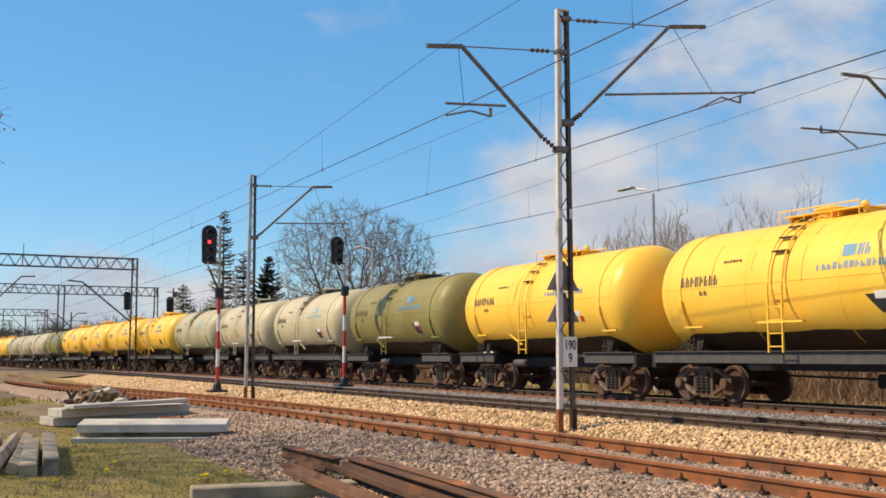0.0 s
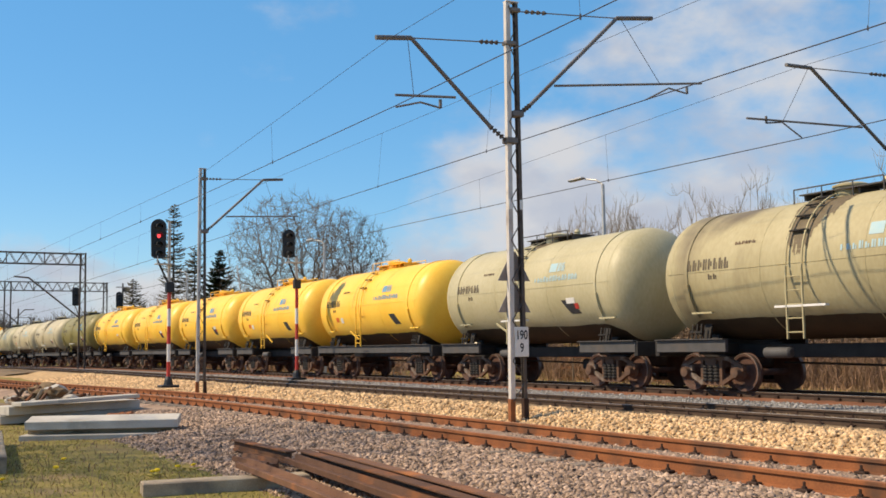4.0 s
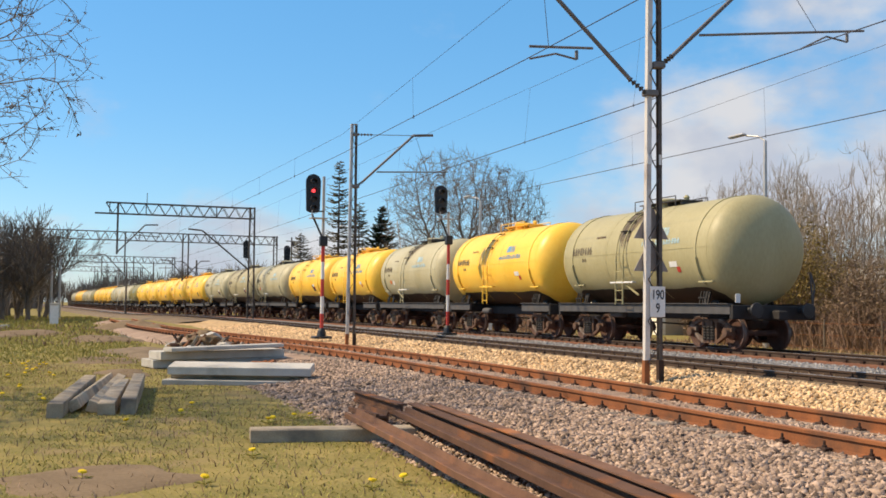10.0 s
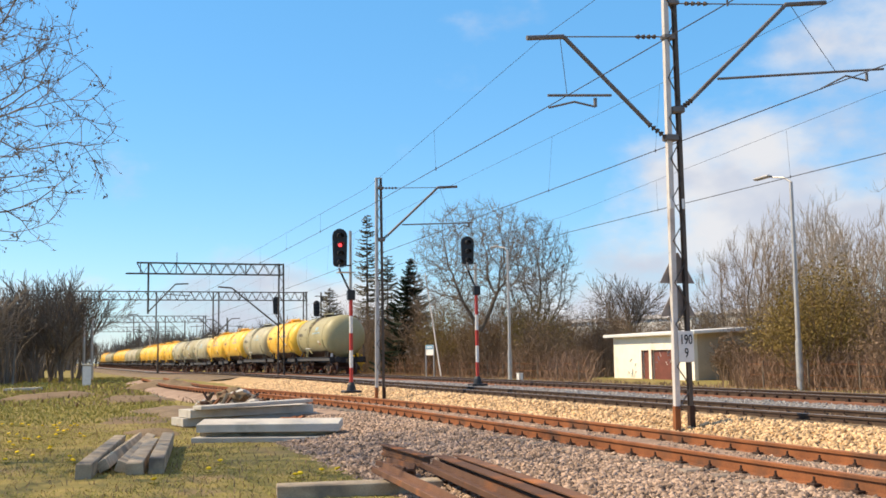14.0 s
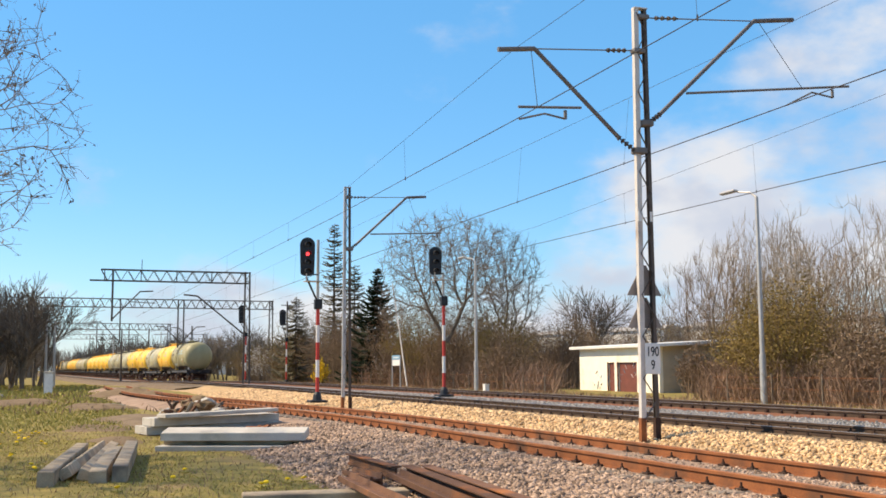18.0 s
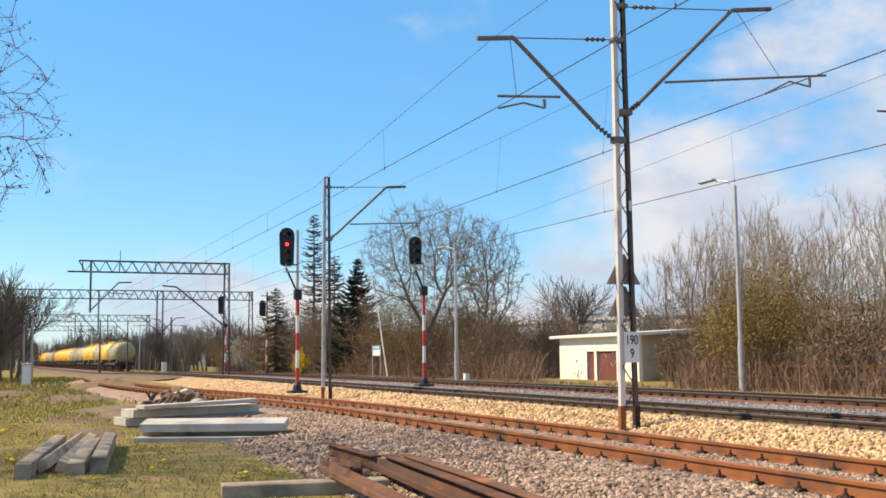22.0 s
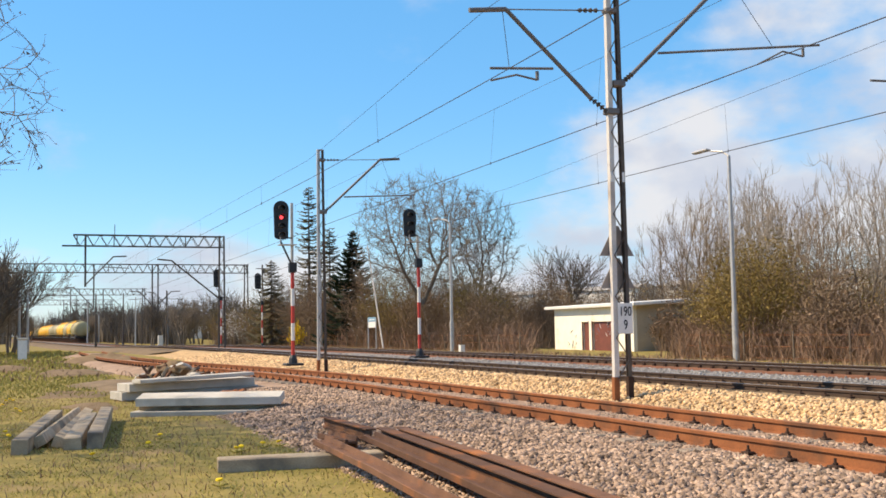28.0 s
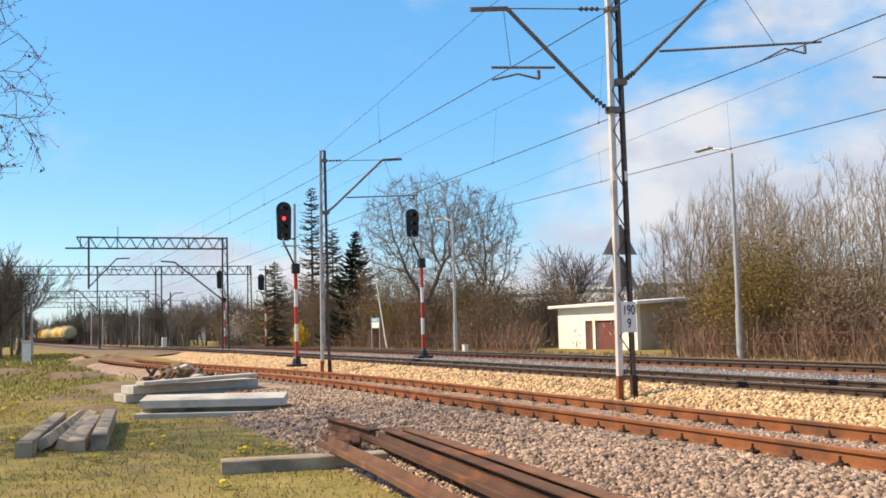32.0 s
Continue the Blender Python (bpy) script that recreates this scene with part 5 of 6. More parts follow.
slab("concrete_beam", (2.12, 21.85, -0.45), (4.72, 20.75, -0.45), 0.9, 0.12, "weathered grey concrete beam at the stack's base", "concrete beam", "stacked concrete beams")
# set-back beam added to fill the gap, its darker material standing for shade
slab("concrete_beam", (2.22, 21.92, -0.33), (4.72, 20.90, -0.33), 0.42, 0.13, "recessed filler beam in the stack, gap shade put into its colour", "concrete beam", "stacked concrete beams", M_BEAM)
slab("concrete_beam", (2.15, 21.75, -0.20), (4.75, 20.70, -0.20), 0.52, 0.16, "long grey concrete beam tilted on top of the stack", "concrete beam", "stacked concrete beams", M_CONCRETE, 9)
slab("concrete_beam", (2.15, 27.4, -0.44), (5.6, 28.1, -0.40), 1.0, 0.2, "weathered grey concrete beam at the back", "concrete beam", "stacked concrete beams")
slab("concrete_beam", (2.3, 27.1, -0.23), (5.5, 28.0, -0.2), 0.8, 0.2, "grey concrete beam lying on another", "concrete beam", "stacked concrete beams")
slab("concrete_beam", (2.55, 26.6, -0.02), (5.45, 27.5, 0.06), 0.5, 0.09, "thin dark-sided concrete plank on the stack", "concrete beam", "stacked concrete beams")
slab("concrete_beam", (2.10, 12.5, -0.44), (4.00, 12.24, -0.435), 0.36, 0.155, "single weathered concrete kerb lying in the grass", "concrete beam", "stacked concrete beams", M_BEAM)
slab("concrete_beam", (-4.4, 66.5, -0.4), (-2.4, 66.2, -0.35), 0.8, 0.14, "distant grey slab lying in the grass", "concrete beam", "stacked concrete beams")
for a, b, w, h, z, r in (((-0.03, 15.6), (0.60, 21.0), 0.21, 0.22, -0.45, 2), ((0.27, 16.3), (1.02, 21.6), 0.16, 0.16, -0.40, -28), ((0.46, 16.2), (1.16, 21.7), 0.16, 0.17, -0.43, 20), ((0.66, 15.8), (1.16, 20.3), 0.24, 0.19, -0.45, -3), ((0.95, 15.8), (1.46, 20.8), 0.21, 0.25, -0.45, 2)):
    slab("sleeper_beam", (*a, z), (*b, z + 0.03), w, h, "weathered grey-brown beam lying in the grass", "sleeper beam", "beams lying in the grass", M_BEAM, r)


def old_rail(pts, label, lie=0):
    """A rusty rail left beside the track; lie turns its section about its length."""
    c, s = math.cos(radians(lie)), math.sin(radians(lie))
    sec = [(u * c - (v + 0.085) * s, u * s + (v + 0.085) * c) for u, v in RAIL]
    low = min(v for u, v in sec)
    sec = [(u, v - low) for u, v in sec]
    path = []
    for p, q in zip(pts, pts[1:]):
        path += [tuple(Vector(p).lerp(Vector(q), i / 6)) for i in range(6)]
    path.append(pts[-1])
    ob = new("old_rail", Geo().sweep(path, sec).mesh("old_rail", M_RUST_OLD))
    return tagged(ob, label, "rail", "old rails lying beside the siding")


for pts, lie in (([(3.43, 12.95, -0.275), (3.38, 10.5, -0.33), (3.31, 8.9, -0.37), (3.20, 5.5, -0.42)], -91), ([(4.12, 13.1, -0.275), (3.90, 10.2, -0.30), (3.75, 8.3, -0.32), (3.55, 5.5, -0.36)], -90), ([(4.34, 13.25, -0.27), (4.12, 10.3, -0.28), (3.94, 7.9, -0.30), (3.80, 5.5, -0.33)], 178), ([(4.57, 13.2, -0.27), (4.30, 9.5, -0.28), (4.12, 7.4, -0.29), (3.98, 5.5, -0.31)], 180), ([(4.30, 15.9, -0.31), (4.22, 13.35, -0.29)], 180), ([(3.92, 14.6, -0.37), (3.88, 13.1, -0.33)], -88)):
    old_rail(pts, "old rust-red rail lying beside the siding", lie)


def boulder(name, at, r, material, label, category, seed):
    rnd = random.Random(seed)
    bm = bmesh.new()
    bmesh.ops.create_icosphere(bm, subdivisions=2, radius=r)
    for v in bm.verts:
        k = 1 + 0.55 * noise.noise(v.co * (2.3 / r) + Vector((seed, 0, 0)))
        v.co = Vector((v.co.x * k * rnd.uniform(0.97, 1.03), v.co.y * k, v.co.z * k * 0.6))
    me = bpy.data.meshes.new(name)
    bm.to_mesh(me)
    bm.free()
    me.materials.append(material)
    ob = new(name, me)
    ob.location = (at[0], at[1], at[2] + r * 0.4)
    return tagged(ob, label, category)


boulder("stone", (4.98, 12.2, -0.31), 0.07, M_CONCRETE, "pale whitish stone on the ballast", "stone", 2)
rnd = random.Random(11)
for i in range(16):
    x, y = rnd.gauss(4.3, 0.5), rnd.uniform(32.5, 36.5)
    boulder("rubble", (x, y, -0.42 + 0.4 * math.exp(-((x - 4.4) / 0.5) ** 2)), rnd.uniform(0.15, 0.38), M_DIRT if i % 3 else M_CONCRETE, "lump of dirty rubble in a scrap heap", "rubble", i)
for i in range(26):
    x, y = rnd.uniform(3.6, 5.2), rnd.uniform(32.5, 36)
    slab("scrap_sleeper", (x, y, rnd.uniform(-0.43, -0.2)), (x + rnd.uniform(-0.6, 0.6), y + rnd.uniform(-0.8, 0.8), rnd.uniform(-0.35, 0.2)), rnd.uniform(0.08, 0.2), rnd.uniform(0.05, 0.1), "broken dark wooden sleeper in a scrap heap", "scrap wood", "scrap heap", (M_BARK, M_RUST_OLD, M_BEAM)[i % 3])
for i in range(7):
    x, y = rnd.uniform(4.5, 5.1), rnd.uniform(25.2, 26.0)
    boulder("rusty_scrap", (x, y, -0.33), rnd.uniform(0.08, 0.16), M_RUST, "rusty scrap lump beside the beams", "scrap", 40 + i)


# ---- bare trees ----
def tubes(segs, n):
    """Turns (p, q, r0, r1) rows into one mesh's vertices and faces."""
    a = np.array([[*p, *q, r0, r1] for p, q, r0, r1 in segs])
    p, q, r0, r1 = a[:, :3], a[:, 3:6], a[:, 6:7], a[:, 7:8]
    d = q - p
    d /= np.linalg.norm(d, axis=1, keepdims=True) + 1e-9
    ref = np.where(np.abs(d[:, 2:3]) < 0.9, np.array([[0, 0, 1.0]]), np.array([[1.0, 0, 0]]))
    s = np.cross(d, ref)
    s /= np.linalg.norm(s, axis=1, keepdims=True) + 1e-9
    u = np.cross(d, s)
    rings = []
    for c, r in ((p, r0), (q, r1)):
        for i in range(n):
            t = 2 * math.pi * i / n
            rings.append(c + (s * math.cos(t) + u * math.sin(t)) * r)
    v = np.stack(rings, 1).reshape(-1, 3)
    k = np.arange(len(a))[:, None] * 2 * n
    f = np.concatenate([np.stack([k[:, 0] + i, k[:, 0] + (i + 1) % n, k[:, 0] + n + (i + 1) % n, k[:, 0] + n + i], 1) for i in range(n)])
    return v, f


def grow(rnd, p, d, length, r, level, kids, segs, up, wob, split, shrink=0.62):
    steps = 5 if level == 0 else 4 if level < 3 else 3
    deep = level >= len(kids)
    for i in range(steps):
        d = (d + Vector((rnd.uniform(-1, 1), rnd.uniform(-1, 1), rnd.uniform(-1, 1))) * wob + Vector((0, 0, up))).normalized()
        q = p + d * (length / steps)
        r1 = r * (0.86 if not deep else 0.7)
        segs.append((tuple(p), tuple(q), r, r1, level))
        if not deep and (i > 0 or level > 0):
            k = kids[level]
            for _ in range(int(k) + (rnd.random() < k - int(k))):
                side = d.cross(Vector((rnd.uniform(-1, 1), rnd.uniform(-1, 1), rnd.uniform(-1, 1)))).normalized()
                ang = radians(rnd.uniform(*split))
                nd = (d * math.cos(ang) + side * math.sin(ang)).normalized()
                grow(rnd, q, nd, length * shrink * rnd.uniform(0.75, 1.1), r1 * 0.62, level + 1, kids, segs, up, wob, split, shrink)
        p, r = q, r1


def bare_tree(name, seed, at, height, radius, label, kids=(2, 2, 2, 2), up=0.05, wob=0.16, split=(28, 60), stems=1, shrink=0.62, trunk_len=0.5, bark=M_BARK, twig=M_TWIG_GREY, lean=(0, 0), category="bare tree", fat=1.0, group="bare trees"):
    rnd = random.Random(seed)
    segs = []
    for s in range(stems):
        d = Vector((lean[0] + rnd.uniform(-0.3, 0.3) * (stems > 1), lean[1] + rnd.uniform(-0.3, 0.3) * (stems > 1), 1)).normalized()
        grow(rnd, Vector((rnd.uniform(-0.3, 0.3) * (stems > 1), rnd.uniform(-0.3, 0.3) * (stems > 1), 0)), d, height * trunk_len, radius, 0, kids, segs, up, wob, split, shrink)
    t = thing(name, at, label, category, group)
    lo = [(p, q, a, b) for p, q, a, b, l in segs if l <= 1]
    hi = [(p, q, max(a, 0.010 * fat), max(b, 0.007 * fat)) for p, q, a, b, l in segs if l > 1]
    part("trunk", raw("trunk", *tubes(lo, 7), bark, True), None, t)
    if hi:
        tagged(part("crown", raw("crown", *tubes(hi, 3), twig), None, t, "bare twiggy crown"), kind="stuff")
    return t


def branching(seed, stems, crown, points, step=0.4, kill=0.75, tip=0.008, up=0.08, wander=0.25, hollow=0.5, twigs=2, twig_len=0.45, power=2.25):
    """Limbs that grow from the stems towards points scattered in a crown of ellipsoids (centre, radii); gives (p, q, r0, r1, level) rows."""
    r = np.random.default_rng(seed)
    goal = []
    for c, rad, share_of in crown:
        n = int(points * share_of)
        d = r.normal(0, 1, (n, 3))
        d /= np.linalg.norm(d, axis=1, keepdims=True)
        goal.append(np.array(c) + d * (r.uniform(0, 1, (n, 1)) ** hollow) * np.array(rad))
    goal = np.concatenate(goal)
    node, parent = [], []
    for foot, head in stems:
        foot, head = np.array(foot, float), np.array(head, float)
        n = max(int(np.linalg.norm(head - foot) / step), 2)
        for i in range(n + 1):
            sway = r.normal(0, 0.06, 3) * step * (0 < i)
            node.append(foot + (head - foot) * i / n + sway)
            parent.append(len(node) - 2 if i else -1)
    near = np.full(len(goal), 1e9)
    who = np.zeros(len(goal), int)
    fresh, born = 0, {}
    for turn in range(90):
        new_nodes = np.array(node[fresh:])
        if not len(new_nodes):
            break
        d = np.linalg.norm(goal[:, None] - new_nodes[None], axis=2)
        k = d.argmin(1)
        dm = d[np.arange(len(goal)), k]
        better = dm < near
        near[better], who[better] = dm[better], k[better] + fresh
        alive = near > kill
        goal, near, who = goal[alive], near[alive], who[alive]
        if not len(goal):
            break
        fresh = len(node)
        for i in np.unique(who):
            if born.get(int(i), 0) > 2:
                continue
            born[int(i)] = born.get(int(i), 0) + 1
            g = goal[who == i] - node[i]
            g = (g / np.linalg.norm(g, axis=1, keepdims=True)).sum(0)
            g = g / (np.linalg.norm(g) + 1e-6) + r.normal(0, wander, 3) + np.array([0, 0, up])
            back = node[i] - node[parent[i]] if parent[i] >= 0 else np.array([0, 0, step])
            g = g / np.linalg.norm(g) + 0.45 * back / step
            node.append(node[i] + step * g / np.linalg.norm(g))
            parent.append(int(i))
    node = np.array(node)
    width = np.zeros(len(node))
    kids = np.zeros(len(node), int)
    for i in range(len(node) - 1, -1, -1):
        width[i] = max(width[i], tip ** power)
        if parent[i] >= 0:
            width[parent[i]] += width[i]
            kids[parent[i]] += 1
    width = width ** (1 / power)
    thick = min(tip * 3.2, width.max() * 0.55)
    segs = []
    for i in range(len(node)):
        j = parent[i]
        if j < 0:
            continue
        segs.append((tuple(node[j]), tuple(node[i]), width[j] if width[j] < width[i] * 1.6 else width[i] * 1.15, width[i], 0 if width[i] > thick else 2))
        if width[i] < thick:
            d0 = (node[i] - node[j]) / step
            for _ in range(r.poisson(twigs) + (2 if kids[i] == 0 else 0)):
                d = d0 * 0.6 + r.normal(0, 0.6, 3) + np.array([0, 0, up * 2.5])
                d /= np.linalg.norm(d)
                ln = twig_len * r.uniform(0.35, 1.0)
                m = node[i] + d * ln * 0.5
                d = d + r.normal(0, 0.3, 3) + np.array([0, 0, up * 2])
                e = m + d / np.linalg.norm(d) * ln * 0.55
                segs += [(tuple(node[i]), tuple(m), tip * 0.8, tip * 0.65, 2), (tuple(m), tuple(e), tip * 0.65, tip * 0.4, 2)]
    return segs


def crowned_tree(at, segs, label, bark=M_BARK, twig=M_TWIG_GREY, buds=None, turn=0.0):
    t = thing("bare_tree", at, label, "bare tree", "bare trees", turn=turn)
    part("trunk", raw("trunk", *tubes([k[:4] for k in segs if k[4] == 0], 6), bark, True), None, t)
    tagged(part("crown", raw("crown", *tubes([k[:4] for k in segs if k[4]], 3), twig), None, t, "bare twiggy crown"), kind="stuff")
    if buds:
        r = np.random.default_rng(buds[0])
        ends = np.array([k[1] for k in segs if k[4]])
        pick = ends[r.integers(0, len(ends), buds[1])] + r.normal(0, 0.02, (buds[1], 3))
        e1, e2 = r.normal(0, buds[2], (2, buds[1], 3))
        v = np.stack([pick, pick + e1, pick + e2], 1).reshape(-1, 3)
        tagged(part("bud_cover", raw("bud_cover", v, np.arange(len(v)).reshape(-1, 3), buds[3]), None, t, "swelling leaf buds"), kind="stuff")
    return t


# the broad bare tree behind the second signal, and its darker neighbour
crowned_tree((27.6, 72.5, -0.6), branching(3, [((0, 0, -0.2), (-0.5, 0.2, 3.6)), ((-0.5, 0.2, 3.6), (-2.0, 0.4, 6.2)), ((-0.5, 0.2, 3.6), (0.7, -0.4, 6.6))], [((-0.6, 0, 9.1), (4.8, 4.4, 4.0), 0.75), ((-3.0, 0, 6.4), (2.8, 2.6, 2.4), 0.15), ((2.4, 0, 7.2), (2.6, 2.4, 2.8), 0.1)], 2300, 0.42, 0.55, 0.0145, 0.05, 0.35, 0.42, 3.4, 0.9, 2.3), "large bare deciduous tree with a broad rounded crown", M_BARK, M_TWIG_GREY)
crowned_tree((32.8, 75.5, -0.6), branching(8, [((0, 0, -0.2), (0.2, 0, 3.0))], [((0.1, 0, 8.1), (3.2, 2.9, 4.6), 0.75), ((0.6, 0, 4.0), (2.9, 2.6, 2.6), 0.25)], 1900, 0.4, 0.52, 0.0145, 0.12, 0.3, 0.5, 3.6, 0.8, 2.35), "dense bare deciduous tree beside a larger one", M_BARK, M_BARK)
crowned_tree((38.5, 62.5, -0.7), branching(21, [((0, 0, -0.2), (0.1, 0, 1.9))], [((-0.3, 0, 3.9), (2.6, 2.4, 1.7), 1.0)], 620, 0.3, 0.45, 0.016, 0.0, 0.55, 0.45, 1.6, 0.45), "low gnarled bare fruit tree behind the shed", M_BARK, M_BARK)
# the tall thin trees of the wood
WOOD = ((8.0, 3, 1.5, M_TWIG_PALE), (6.6, 4, 1.7, M_TWIG), (8.8, 2, 1.3, M_TWIG_PALE), (6.0, 5, 1.6, M_TWIG_PALE), (7.4, 4, 1.8, M_TWIG_PALE))
TALL = []
for i, (h, st, wide, tw) in enumerate(WOOD):
    rnd = random.Random(600 + i)
    stems = [((rnd.uniform(-0.3, 0.3), rnd.uniform(-0.3, 0.3), -0.2), (rnd.uniform(-0.7, 0.7), rnd.uniform(-0.7, 0.7), h * rnd.uniform(0.42, 0.6))) for _ in range(st)]
    segs = branching(30 + i, stems, [((0, 0, h * 0.60), (wide, wide, h * 0.38), 0.85), ((0, 0, h * 0.82), (wide * 0.55, wide * 0.55, h * 0.19), 0.15)], 760, 0.34, 0.44, 0.0095, 0.60, 0.13, 0.55, 1.6, 0.75, 2.3)
    TALL.append(crowned_tree((0, 0, 0), segs, "tall slender bare tree in a lineside wood", M_BARK, tw))
SPOTS = [(37.5, 51.0, 0), (34, 45.5, 1), (33, 42.5, 2), (33.5, 38.5, 3), (36, 41.0, 4), (31.5, 36.0, 1), (34.5, 35.0, 3), (31, 33.0, 4), (33, 30.5, 0), (31, 28.5, 1), (34.5, 27, 4), (31.5, 25.0, 0), (35, 22.5, 2), (30.5, 21.5, 3), (33, 18, 0), (40, 50, 3), (31, 13, 2), (30, 9, 0), (35.4, 51.6, 1), (38.6, 48.0, 4), (29.8, 30.6, 2), (38, 36, 2), (38, 31, 4), (37.5, 26, 0), (33.5, 33, 0), (32.2, 40.0, 4), (36, 37.5, 0), (36.2, 31.5, 3), (33.6, 23.5, 1), (36, 18, 4), (32, 20.5, 4), (40, 42, 0), (41, 35, 4), (30.4, 26.8, 3), (41, 59, 0), (43, 60, 4), (39.8, 55, 2), (42.5, 55, 0), (45, 58, 2), (40.5, 52.5, 4), (44, 52, 1), (43, 48, 0), (41.5, 63, 4)]
rnd = random.Random(77)
for i, (x, y, k) in enumerate(SPOTS):
    spin = rnd.uniform(0, 360)
    if i == k:
        TALL[k].matrix_basis = pose(x, y, -0.6, 0, 0, spin)
    else:
        copy_thing(TALL[k], pose(x, y, -0.6, rnd.uniform(-3, 3), rnd.uniform(-3, 3), spin) @ Matrix.Scale(rnd.uniform(0.95, 1.15) * (1.25 if y > 46 else 1.0), 4))

# bare tree whose budding branches reach in from the near side
crowned_tree((-5.9, 20.5, -0.45), branching(12, [((0, 0, -0.2), (0.3, 0.2, 2.7)), ((0.3, 0.2, 2.7), (1.6, 0.2, 5.2))], [((0.2, 0, 7.8), (5.7, 4.6, 4.7), 0.75), ((3.4, 0, 6.0), (3.0, 3.0, 2.6), 0.25)], 4200, 0.3, 0.40, 0.0072, 0.03, 0.22, 0.4, 1.8, 0.5, 2.3), "bare tree with long spreading budding branches", M_BARK, M_TWIG_GREY, (5, 14000, 0.03, M_TWIG_GREY))

# trees far along the left side of the line
FAR = [bare_tree("bare_tree", 50 + i, (x, y, -0.5), h, 0.16, "distant bare tree beside the line", (1.6, 2, 1.8), 0.10, 0.16, (20, 50), 3, 0.62, 0.52, fat=2.2, twig=M_TWIG_GREY if i == 1 else M_FARWOOD, bark=M_BARK if i == 1 else M_FARWOOD) for i, (x, y, h) in enumerate(((-4.0, 92, 8.4), (-8, 84, 8.0), (-5.6, 100, 9.0)))]
for i, (x, y) in enumerate(((-1.9, 90), (-3.0, 95), (-0.9, 106), (-10, 100), (-13, 88), (-6.5, 115), (-9.5, 125), (-4, 150), (-7, 180), (-2.5, 230), (-5, 260), (30, 170), (37, 200), (31, 230), (38, 150), (28, 260), (42, 180), (36, 120), (33, 150), (40, 100), (45, 85), (27, 300), (20, 330), (24, 350), (12, 420), (6, 440), (16, 460), (21, 190), (24, 215), (19, 240), (26, 235), (16, 290), (20, 275), (30, 205), (28, 182), (14, 320), (1, 300), (-1, 330), (3, 360), (33, 260), (23, 168))):
    copy_thing(FAR[i % 3], pose(x, y, -0.5 + dip(y), 0, 0, rnd.uniform(0, 360)))


# ---- conifers ----
def conifer(seed, at, height, spread, label, gap=0.5, needles=1.0, z_low=0.1, material=M_SPRUCE, droop=0.12, blunt=0.85):
    """Whorls of limbs that droop and lift at the tip, each with flat sprays on both sides."""
    r = np.random.default_rng(seed)
    t = thing("conifer", at, label, "conifer", "conifers")
    part("trunk", Geo().tube((0, 0, -0.2), (0, 0, height), height * 0.014, 0.02, n=8), M_BARK, t)
    segs, tri = [], []
    z = height * z_low
    while z < height * 0.985:
        k = 1 - z / height
        reach = spread * (k ** blunt) + 0.10
        for a in np.arange(11) * 2 * np.pi / 11 + r.uniform(0, 6):
            a += r.normal(0, 0.2)
            ln = reach * r.uniform(0.6, 1.1)
            lift = r.uniform(-0.15, 0.2)
            out = np.array([math.cos(a), math.sin(a), 0.0])
            side = np.array([-out[1], out[0], 0.0])
            p = np.array([0, 0, z + gap * r.uniform(-0.5, 0.5)])
            path = [p + out * ln * u + np.array([0, 0, ln * lift * u + ln * (-droop * math.sin(u * 2.4) * 2 + 0.16 * u * u)]) for u in (0, 0.35, 0.7, 1.0)]
            segs += [(tuple(m), tuple(n), 0.035 * (1.2 - i * 0.35), 0.035 * (0.85 - i * 0.3)) for i, (m, n) in enumerate(zip(path, path[1:]))]
            m = int(24 * needles * max(ln, 0.5))
            for u in r.uniform(0.12, 1.0, m):
                i = min(int(u * 3), 2)
                c = path[i] + (path[i + 1] - path[i]) * (u * 3 - i)
                w = (0.22 + 0.24 * ln * 0.45) * (1.15 - 0.75 * u) * r.uniform(0.6, 1.1)
                s = r.choice((-1, 1))
                e = c + side * s * w + out * w * r.uniform(0.2, 0.8) + np.array([0, 0, -w * r.uniform(0.0, 0.55)])
                tri += [tuple(c - out * 0.09), tuple(c + out * 0.09 + np.array([0, 0, 0.03])), tuple(e)]
        z += gap * r.uniform(0.8, 1.2) * (0.55 + 0.45 * k)
    tagged(part("limb", raw("limb", *tubes(segs, 4), M_BARK), None, t), kind="stuff")
    tagged(part("crown", raw("crown", tri, np.arange(len(tri)).reshape(-1, 3), material), None, t, "needled crown"), kind="stuff")
    return t


M_LARCH = mat("grey_green_larch_twigs", (0.25, 0.225, 0.15), (0.15, 0.14, 0.09), 0.9, scale=1.5, fine=9, bump=0.0, island=0.3, spec=0.1)
conifer(4, (30.0, 100, -0.5), 11.4, 4.4, "dark blue-green spruce behind the signals", 0.55, 3.4, 0.08, blunt=0.85)
conifer(6, (29.5, 115, -0.5), 17.8, 2.6, "tall sparse larch behind the masts", 0.9, 1.1, 0.12, M_LARCH, 0.04, 0.5)
conifer(9, (32.4, 117, -0.5), 13.5, 2.6, "sparse grey-green larch beside a taller one", 0.8, 1.2, 0.1, M_LARCH, 0.05, 0.5)
conifer(7, (26.8, 122, -0.5), 10.0, 3.6, "broad grey-green conifer behind the masts", 0.7, 1.0, 0.05, M_LARCH, 0.1, 0.6)


